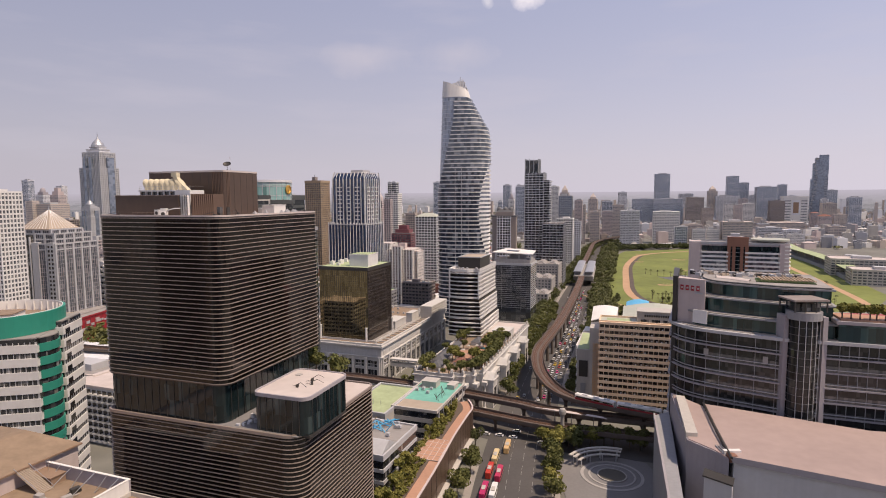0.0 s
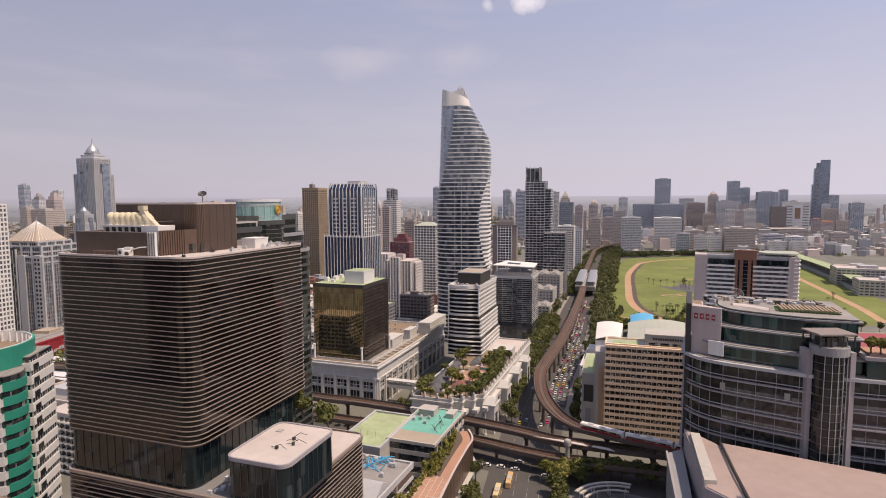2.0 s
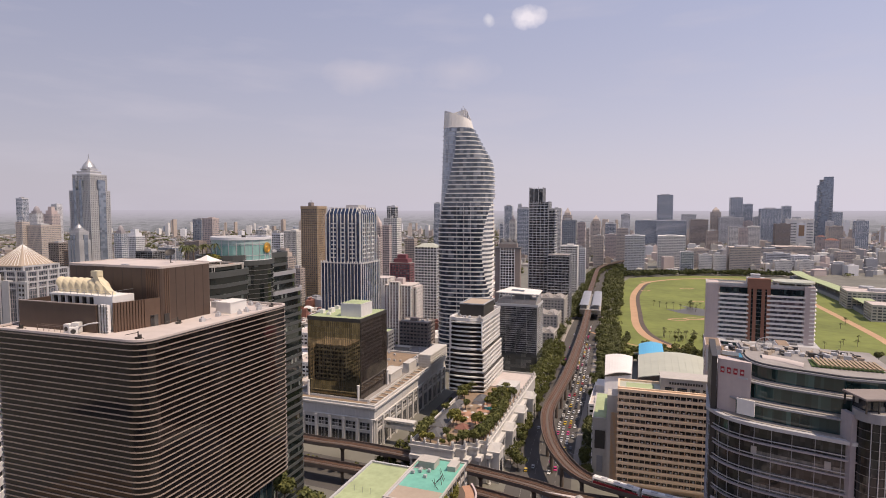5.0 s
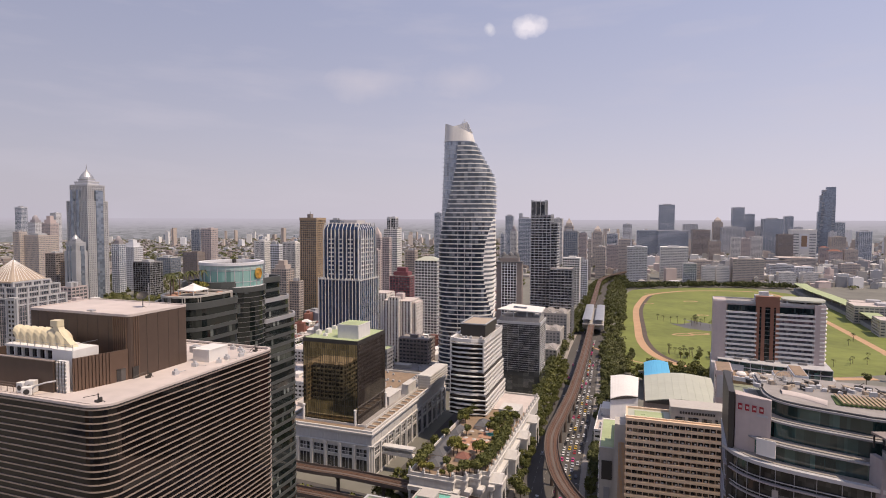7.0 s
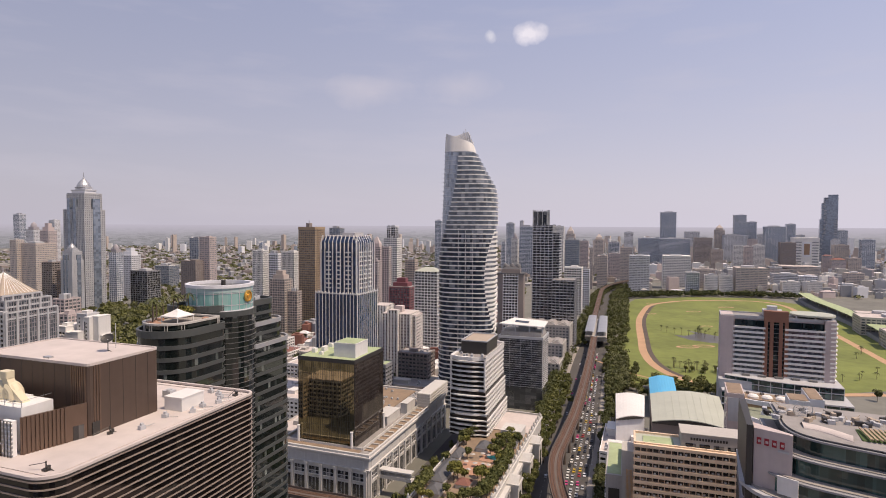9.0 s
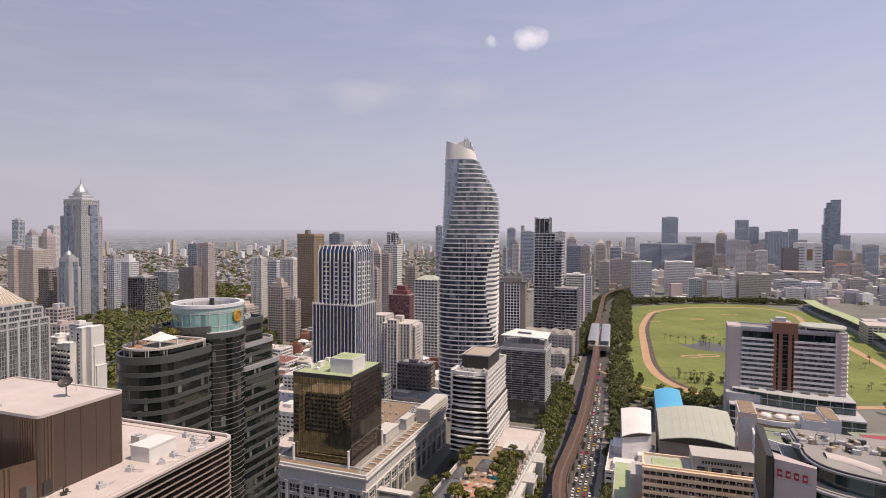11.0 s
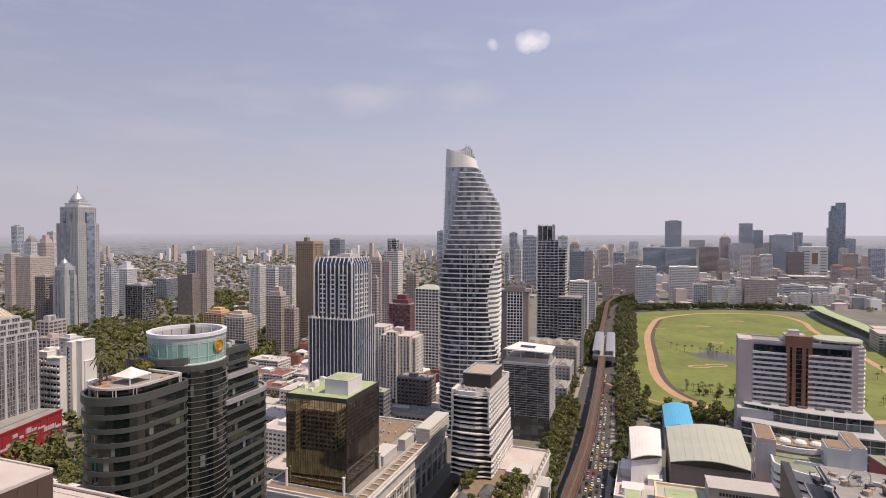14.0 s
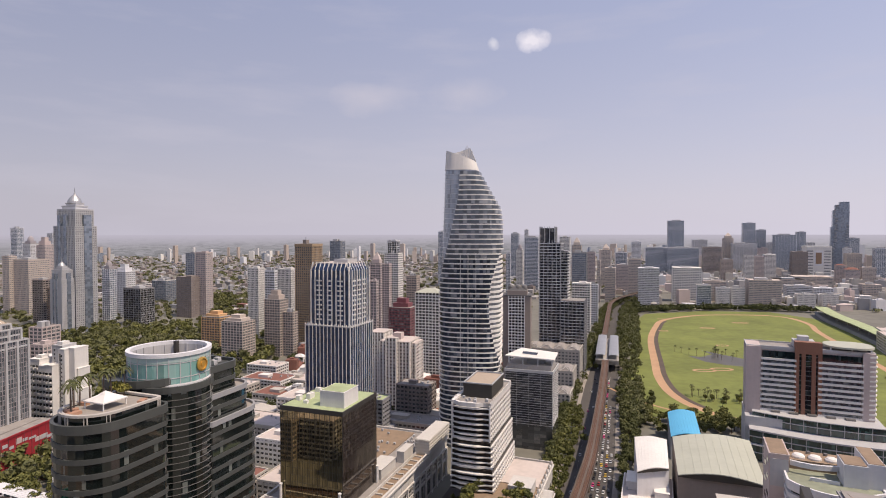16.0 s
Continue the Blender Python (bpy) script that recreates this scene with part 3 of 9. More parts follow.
# ------------------------------------------------------------------ elevated railway
def viaduct(name, label, way, z, half, spacing, start=0, columns=True, tracks=2, pier_r=1.0, skip=()):
    """A concrete deck with parapets, rails and a column every so often."""
    v = thing(name, label, "viaduct", 0, 0)
    pts = smooth_way(way, 8)
    zs = [z(p) if callable(z) else z for p in pts]
    part("deck", ribbon(pts, half, half, zs, 0.7), M["viaduct"], v)
    part("girder", ribbon(pts, half * 0.45, half * 0.45, [h - 0.7 for h in zs], 1.3), M["viaduct"], v)
    for s in (-1, 1):
        part("parapet", ribbon(pts, half if s < 0 else -half + 0.3, half if s > 0 else -half + 0.3, [h + 1.2 for h in zs], 1.2), M["viaduct"], v)
    for k in range(tracks):
        c = 0.0 if tracks == 1 else (-half * 0.5, half * 0.5)[k]
        part("track_bed", ribbon(pts, -c + 1.35, c + 1.35, [h + 0.1 for h in zs], 0.09), M["ballast"], v)
        for r in (-0.72, 0.72):
            part("rail", ribbon(pts, -(c + r) + 0.09, c + r + 0.09, [h + 0.32 for h in zs], 0.2), M["rail"], v)
    if columns:
        run = start
        for i in range(1, len(pts) - 1):
            run += (Vector(pts[i]) - Vector(pts[i - 1])).length
            if run >= spacing:
                run = 0
                x, y = pts[i][:2]
                if any(a < y < b for a, b in skip):
                    continue
                d = Vector(pts[i + 1]) - Vector(pts[i - 1])
                w = math.degrees(math.atan2(d.y, d.x))
                s = Shape().lathe([(pier_r, 0), (pier_r, zs[i] - 4.2), (pier_r * 1.15, zs[i] - 3.6), (half * 0.5, zs[i] - 2.0)], n=12)
                part("column", s, M["viaduct"], v, at=(x, y, 0), turn=w)
    return v


SILOM = [(330, 175), (200, 222), (138, 255), (113, 270), (82, 289), (67, 303), (61, 326), (61, 357), (68, 396), (85, 442), (108, 506), (154, 653), (200, 808), (240, 960), (254, 1003), (325, 1236), (372, 1380), (430, 1492), (540, 1640)]
viaduct("rail_viaduct", "curved concrete elevated railway with two brown tracks", SILOM, lambda p: 18 if p[1] < 500 else max(14.5, 18 - (p[1] - 500) * 0.02), 4.2, 19)
LOWER = [(-420, 458), (-200, 408), (-85, 362), (-55, 352), (-19, 337), (11, 322), (41, 305), (61, 292), (107, 277), (150, 260), (260, 223), (400, 173)]
viaduct("rail_viaduct", "straight concrete elevated railway crossing below the curved one", LOWER, 12.8, 4.4, 26, start=12)
viaduct("rail_viaduct", "lower concrete railway deck beside the crossing line", [(-420, 440), (-200, 390), (-85, 344), (-19, 319.5), (12, 307), (42, 290), (62, 281), (104, 268), (150, 249), (260, 212), (400, 162)], 8.6, 3.8, 26, start=4, pier_r=0.8)
gc = thing("viaduct_column", "tall concrete column with a round capped head", "column", 61.0, 283.5, 0, 20)
part("shaft", Shape().lathe([(1.1, 0), (1.0, 13), (1.1, 14.4)], n=20), M["concrete"], gc)
part("head", Shape().lathe([(1.1, 14.4), (1.8, 15), (1.8, 16.8), (1.5, 17.6), (0.7, 18)], n=20), M["concrete"], gc)


wc = thing("walkway_canopy", "pale pointed canopy over the raised walkway", "canopy", 0, 0)
part("canopy_sheet", Shape().prism([(46, 293.5), (66.5, 283.2), (70.5, 281.6), (69, 284.6), (62, 288.2)], 14.9, 15.2), M["roof_pale"], wc)
part("canopy_sheet", Shape().prism([(72, 281), (82, 276), (80, 279.5), (73.5, 282.6)], 14.9, 15.2), M["roof_pale"], wc)
for x, y in ((58, 288.6), (66, 284.6), (76, 279.4)):
    part("canopy_post", Shape().rod((x, y, 8.6), (x, y, 15), 0.18), M["steel_dark"], wc)


def train(way, first, cars, z):
    t = thing("metro_train", "white metro train with red stripe and dark windows on the viaduct", "train", 0, 0)
    pts = smooth_way(way, 10)
    run, marks = 0.0, [0.0]
    for a, b in zip(pts, pts[1:]):
        run += (Vector(b) - Vector(a)).length
        marks.append(run)

    def at(s):
        k = max(i for i, m in enumerate(marks) if m <= s)
        k = min(k, len(pts) - 2)
        u = (s - marks[k]) / (marks[k + 1] - marks[k])
        return Vector(pts[k]).lerp(Vector(pts[k + 1]), u)

    for c in range(cars):
        s = first + c * 22.5
        a, b = at(s), at(s + 21.6)
        mid, d = (a + b) / 2, (b - a)
        w = math.degrees(math.atan2(d.y, d.x))
        o = Vector((d.y, -d.x)).normalized() * 2.3
        body = Shape().strip([[(x, yy, zz) for yy, zz in ((-1.55, 0.4), (-1.6, 2.8), (-1.2, 3.5), (1.2, 3.5), (1.6, 2.8), (1.55, 0.4), (-1.55, 0.4))] for x in (-10.8, 10.8)])
        body.quad(*[(-10.8, yy, zz) for yy, zz in ((-1.55, 0.4), (-1.6, 2.8), (-1.2, 3.5), (1.2, 3.5), (1.6, 2.8), (1.55, 0.4))])
        body.quad(*[(10.8, yy, zz) for yy, zz in ((-1.55, 0.4), (-1.6, 2.8), (-1.2, 3.5), (1.2, 3.5), (1.6, 2.8), (1.55, 0.4))])
        car = part("car_body", body, M["white"], t, at=(mid.x - o.x, mid.y - o.y, z), turn=w)
        part("window_band", Shape().box(-10, -1.66, 1.75, 10, 1.66, 2.55), G["dark"], car)
        part("stripe", Shape().box(-10.6, -1.65, 0.45, 10.6, 1.65, 1.7), M["red_panel"], car, "red stripe")
        for k in range(3):
            part("roof_unit", Shape().box(-8 + k * 6, -0.9, 3.5, -5 + k * 6, 0.9, 3.8), M["light_grey"], car)


train([(330, 175), (200, 222), (138, 255), (113, 270), (82, 289), (67, 303)], 198, 4, 18.35)

st = thing("railway_station", "long elevated station with two pale grey curved roofs", "station", 219, 865, 0, 16.5)
part("concourse", Shape().box(-14, -70, 8, 14, 70, 13.5), M["concrete"], st)
part("platform", Shape().box(-13, -75, 13.6, 13, 75, 15.2), M["concrete"], st)
for s in (-1, 1):
    rows = [[(s * 8 + 6 * math.cos(w), y, 20 + 1.1 * math.sin(w)) for w in [math.pi * k / 8 for k in range(9)]] for y in range(-72, 73, 12)]
    part("platform_roof", Shape().strip(rows), M["steel"], st)
    for y in range(-68, 69, 17):
        part("roof_post", Shape().box(s * 12.2 - 0.25, y - 0.25, 15, s * 12.2 + 0.25, y + 0.25, 20.6), M["steel"], st)


# ------------------------------------------------------------------ dark louvred office tower
def louvred_tower():
    t = thing("office_tower", "dark bronze office tower wrapped in thin horizontal louvres", "office tower", -53.3, 133.5, 0, 18.9)
    up = rounded(-39.2, 0, 0, 44, (3, 3.6, 2.4, 3), 8)
    pod = rounded(-39.2, -0.6, 20.5, 40, (3, 4.5, 3, 3))
    part("glazing", Shape().prism(grown(up, -0.12), 81.6, 122.4), G["smoke"], t)
    part("podium_glazing", Shape().prism(grown(pod, -0.12), 0, 71.2), G["smoke"], t)
    core = rounded(-38.7, 0.4, -1.4, 41, 3)
    part("recessed_storey", Shape().prism(core, 71.2, 81.7), G["teal"], t, "glazed recessed storey of teal glass")
    piers(t, core, 71.4, 81.5, 2.4, 0.12, 0.12, M["dark_metal"], name="mullion")
    ring = Shape().tube(grown(up, 0.10), grown(up, -0.2), 0, 0.17).mesh("louvre", M["bronze"])
    for i in range(38):
        part("louvre", ring, None, t, at=(0, 0, 81.6 + i * 1.095))
    low = Shape().tube(grown(pod, 0.10), grown(pod, -0.2), 0, 0.17).mesh("louvre", M["bronze"])
    for i in range(64):
        part("louvre", low, None, t, at=(0, 0, 1.0 + i * 1.1))
    part("soffit", Shape().prism(grown(up, -0.2), 81.2, 81.6), M["bronze_dark"], t)
    part("roof", Shape().prism(grown(up, -0.5), 122.0, 122.5), M["roof_pale"], t, "pale dusty flat roof")
    part("parapet", Shape().tube(grown(up, 0.06), grown(up, -0.45), 122.6, 123.0), M["roof_pale"], t)
    part("top_band", Shape().tube(grown(up, 0.0), grown(up, -0.3), 122.3, 122.6), M["dark_metal"], t)
    part("gutter", Shape().tube(grown(up, -1.6), grown(up, -1.9), 122.4, 122.62), M["roof_pale"], t)
    part("terrace", Shape().prism(grown(pod, -0.3), 71.2, 71.5), M["bronze_dark"], t)
    part("terrace_paving", Shape().box(-5, -0.2, 71.5, 19.9, 22, 71.56), M["dark_paving"], t)
    part("terrace_deck", Shape().box(0.5, 22, 71.5, 19.9, 39, 71.58), M["roof_pale"], t)
    for k in range(7):
        part("terrace_crate", Shape().prism(rounded(-0.5, -0.35, 0.5, 0.35, 0.05, 1), 0, 0.5 + 0.25 * (k % 3)), M["white"] if k % 2 else M["light_grey"], t, at=(2.2 + (k * 1.7) % 4.2, 1.2 + (k * 2.3) % 6, 71.56), turn=k * 33)
    part("terrace_edge", Shape().tube(grown(pod, 0.15), grown(pod, -0.35), 71.0, 71.75), M["bronze"], t)
    box = rounded(7.0, 0.6, 22.2, 20.5, 2.2)
    g = part("glass_pavilion", Shape().prism(box, 71.6, 80.2), G["teal"], t, "dark glass pavilion with a flat pale roof")
    piers(g, box, 71.7, 80.2, 1.9, 0.14, 0.14, M["dark_metal"], name="mullion")
    part("pavilion_roof", Shape().prism(grown(box, 0.15), 80.2, 80.6), M["roof_pale"], g)
    part("pavilion_rim", Shape().tube(grown(box, 0.22), grown(box, -0.2), 80.0, 80.85), M["lavender"], g)
    part("pavilion_soffit", Shape().box(20.6, 1.5, 70.8, 22.2, 19, 71.6), M["dark_metal"], g)
    part("roof_hatch", Shape().box(9.4, 15.2, 80.6, 10.9, 16.6, 80.8), M["concrete"], g)
    crane = Shape().box(-0.3, -0.3, 0, 0.3, 0.3, 0.7).rod((0, 0, 0.7), (1.4, -0.6, 1.5), 0.08).rod((1.4, -0.6, 1.5), (3.0, -0.6, 0.5), 0.06).rod((0, 0, 0.4), (-1.6, 0.4, 0.2), 0.06)
    for x, y, w in ((15.2, 7.4, 0), (17.6, 10.2, 25), (16.2, 12.6, 60)):
        part("maintenance_arm", crane, M["dark_metal"], t, at=(x, y, 80.6), turn=w)
    # penthouse, ribbed round its near corner
    ph = rounded(-36.1, 14.5, -10.2, 28.8, 0.8, 3)
    p = part("penthouse", Shape().prism(ph, 122.4, 134.1), M["bronze_dark"], t, "tall dark brown metal penthouse")
    fins = Shape().box(-0.12, -0.1, 0, 0.12, 0.1, 11.5).mesh("fin", M["bronze_sheet"])
    for k in range(7):
        part("fin", fins, None, p, at=(-14.0 + k * 0.5, 14.5, 122.5), turn=180)
    for k in range(3):
        part("fin", fins, None, p, at=(-10.2, 15.5 + k * 0.5, 122.5), turn=-90)
    for k in range(9):
        part("panel_joint", Shape().box(-33.5 + k * 2.6, 14.46, 122.5, -33.46 + k * 2.6, 14.52, 133.9), M["dark_metal"], p)
    for k in range(4):
        part("panel_joint", Shape().box(-10.22, 18.4 + k * 2.6, 122.5, -10.16, 18.44 + k * 2.6, 133.9), M["dark_metal"], p)
    part("penthouse_roof", Shape().prism(grown(ph, -0.3), 134.1, 134.3), M["roof_pale"], p)
    part("penthouse_rim", Shape().tube(grown(ph, 0.06), grown(ph, -0.25), 134.05, 134.5), M["roof_pale"], p)
    part("door", Shape().box(-10.15, 15.0, 122.5, -10.02, 16.3, 124.7), M["dark_metal"], p)
    # screen round the machines, with a white louvred end and a ribbed side
    s = part("screen_wall", Shape().box(-36, 4.0, 122.4, -15.6, 4.4, 127.8).box(-36.4, 4.0, 122.4, -36, 14.4, 127.8), M["bronze_dark"], t, "dark brown metal screen round the machines")
    part("screen_cap", Shape().box(-36.5, 3.9, 127.8, -15.5, 4.5, 127.95), M["bronze"], s)
    a, b = Vector((-13.2, 5.6)), Vector((-10.7, 14.4))
    d = (b - a).normalized()
    o = Vector((d.y, -d.x))
    q = part("screen_wall", Shape().prism([tuple(v) for v in (a, a + o * 0.25, b + o * 0.25, b)], 122.4, 128.2), M["bronze_sheet"], t, "ribbed brown metal screen")
    rib = Shape().box(-0.16, -0.05, 0, 0.16, 0.2, 5.7).mesh("slat", M["bronze_sheet"])
    for i in range(11):
        c = a + (b - a) * (0.04 + i * 0.062) + o * 0.25
        part("slat", rib, None, q, at=(c.x, c.y, 122.5), turn=math.degrees(math.atan2(d.y, d.x)) + 180)
    c = a + (b - a) * 0.86 + o * 0.26
    part("door", Shape().box(-0.8, -0.02, 0, 0.8, 0.06, 2.3), G["ink"], q, at=(c.x, c.y, 122.5), turn=math.degrees(math.atan2(d.y, d.x)) + 180)
    w = part("louvre_wall", Shape().box(-15.4, 4.6, 122.4, -13.3, 5.2, 127.9), M["white"], t, "white louvred end wall")
    for i in range(8):
        part("louvre_blade", Shape().box(-15.45, 4.35, 122.9 + i * 0.66, -13.2, 4.62, 123.05 + i * 0.66), M["white"], w)
    for i in range(4):
        part("post", Shape().box(-15.42 + i * 0.7, 4.25, 122.4, -15.34 + i * 0.7, 4.36, 128), M["dark_metal"], w)
    # cooling plant with a row of cream elbow hoods and a tall curved duct
    c = part("cooling_plant", Shape().box(-30.8, 7.2, 122.4, -19.2, 11.5, 127.2).box(-19.2, 6.6, 122.4, -14.3, 11.6, 129.2).box(-31.2, 6.6, 128.9, -19.2, 11.9, 129.3), M["white"], t, "white cooling plant with a row of cream elbow hoods")
    part("intake", Shape().box(-30.8, 7.2, 127.2, -19.2, 11.5, 128.9), G["ink"], c, "row of dark intake openings")
    for i in range(7):
        part("frame_post", Shape().box(-31.0 + i * 1.95, 6.75, 127.0, -30.75 + i * 1.95, 7.3, 128.95), M["white"], c)
    elbow = []
    for k in range(7):
        w = math.radians(k * 15)
        elbow.append([(1.15 * math.cos(w) * math.cos(u) + 1.1 * math.cos(w) - 1.1, 1.2 * math.sin(u), 0.4 + 1.15 * math.sin(w) * math.cos(u) + 1.1 * math.sin(w) + 0.35 * k / 6) for u in [2 * math.pi * j / 14 for j in range(15)]])
    hood = Shape().strip([[(x, y, 0) for x, y, z in elbow[0]]] + elbow).mesh("fan_hood", M["yellow_white"])
    for i in range(7):
        part("fan_hood", hood, None, c, at=(-30.2 + i * 1.8, 9.3, 129.3))
    for i in range(10):
        part("rail_post", Shape().box(-31.0 + i * 1.85, 6.65, 129.2, -30.93 + i * 1.85, 6.72, 130.2), M["steel"], c)
    part("rail", Shape().rod((-31, 6.68, 130.2), (-14.4, 6.68, 130.2), 0.035, 4).rod((-14.4, 6.68, 130.2), (-14.4, 11.5, 130.2), 0.035, 4).rod((-31, 6.68, 129.75), (-14.4, 6.68, 129.75), 0.03, 4), M["steel"], c)
    bend = ((-16.6, 129.2), (-17.4, 129.9), (-18.3, 130.6), (-19.1, 131.2), (-19.7, 131.9), (-20.1, 132.6), (-20.1, 133.3))
    part("duct", Shape().strip([[(x - 1.3, 8.4, z), (x, 8.4, z), (x, 9.6, z), (x - 1.3, 9.6, z), (x - 1.3, 8.4, z)] for x, z in bend]), M["yellow_white"], c, "cream curved air duct")
    part("duct_head", Shape().prism(rounded(-22.0, 8.3, -20.0, 9.7, 0.3, 3), 132.7, 133.8), M["yellow_white"], c)
    part("service_box", Shape().box(-9.6, 29.4, 122.4, -5.5, 35, 124.9).box(-9.7, 29.3, 124.9, -5.4, 35.1, 125.1), M["white"], t, "low white service room")
    for k, (x, y, w) in enumerate(((-6, 26, 10), (-5, 20, 80), (-4, 33, 0), (-3.5, 30, 40), (-4.5, 38.5, 5), (-2.8, 36, 60), (-6.2, 40, 15), (-9, 41, 0))):
        a = part("roof_machine", Shape().box(-0.5, -0.4, 0, 0.5, 0.4, 0.8).box(-0.22, -0.22, 0.8, 0.22, 0.22, 1.2), M["light_grey"], t, at=(x, y, 122.4), turn=w)
        part("pipe", Shape().rod((0.5, 0, 0.4), (2.4, 0.2, 0.4), 0.06), M["steel"], a)
    # fan boxes and a low pipe frame before the screen
    for k, (x, y, h) in enumerate(((-20.6, 2.4, 1.9), (-19.2, 2.9, 2.2), (-18.2, 1.5, 1.6))):
        f = part("fan_box", Shape().prism(rounded(-0.75, -0.6, 0.75, 0.6, 0.12, 2), 0.3, h).box(-0.6, -0.5, 0, -0.45, 0.5, 0.3).box(0.45, -0.5, 0, 0.6, 0.5, 0.3), M["white"], t, at=(x, y, 122.4), turn=k * 20)
        part("fan_grille", Shape().rod((0, -0.66, h * 0.55), (0, -0.58, h * 0.55), 0.45, 14), M["dark_metal"], f)
    part("curved_pipe", Shape().rod((-17.6, 1.7, 123.4), (-16.8, 1.8, 124.2), 0.14).rod((-16.8, 1.8, 124.2), (-15.6, 2.6, 124.6), 0.14).rod((-15.6, 2.6, 124.6), (-15.0, 4.0, 124.6), 0.14), M["light_grey"], t)
    fr = part("pipe_frame", Shape().rod((-29, 2.2, 123.6), (-22.5, 2.2, 123.6), 0.07).rod((-29, 3.2, 123.6), (-22.5, 3.2, 123.6), 0.07), M["rail"], t)
    for k in range(5):
        part("frame_leg", Shape().rod((-28.8 + k * 1.55, 2.2, 122.4), (-28.8 + k * 1.55, 2.2, 123.6), 0.05), M["rail"], fr)
    arm = Shape().rod((0, 0, 0), (0, 0, 1.5), 0.1).rod((0, 0, 1.3), (-2.6, -0.5, 0.7), 0.06).rod((0, 0, 0.7), (1.0, 0.4, 0.1), 0.06).box(-0.4, -0.4, 0, 0.4, 0.4, 0.45).box(0.2, -0.25, 0.45, 0.6, 0.25, 0.9)
    for x, y, w in ((-4.2, 3.0, 0), (-33.5, 2.0, 20), (-3, 41, 90), (-8.2, 16.6, 60)):
        part("davit", arm, M["dark_metal"], t, at=(x, y, 122.4), turn=w)
    d = part("aerial", Shape().rod((0, 0, 0), (0, 0, 2.0), 0.08).rod((0, 0, 0.2), (0.8, 0, 0), 0.05), M["dark_metal"], t, "satellite dish on a pole", at=(-16.5, 23.5, 134.3))
    part("dish", Shape().lathe([(0.1, 0), (0.7, 0.12), (1.1, 0.4)], n=16, cap=False), M["dark_metal"], d).matrix_local = pose(0, 0, 2.1, 35, 20, 0)
    part("mast", Shape().rod((0, 0, 0), (0, 0, 4.6), 0.06), M["light_grey"], t, at=(-17.5, 26, 134.3))
    part("roof_hatch", Shape().box(-22, 15.6, 134.3, -20.6, 16.4, 134.6), M["steel"], t)
    for x, y in ((-33, 33), (-28, 34), (-15, 36), (-30, 39)):
        part("air_unit", Shape().box(-1, -0.8, 0, 1, 0.8, 1.5).lathe([(0.6, 1.5), (0.6, 1.7)], n=10), M["light_grey"], t, at=(x, y, 122.4))


louvred_tower()


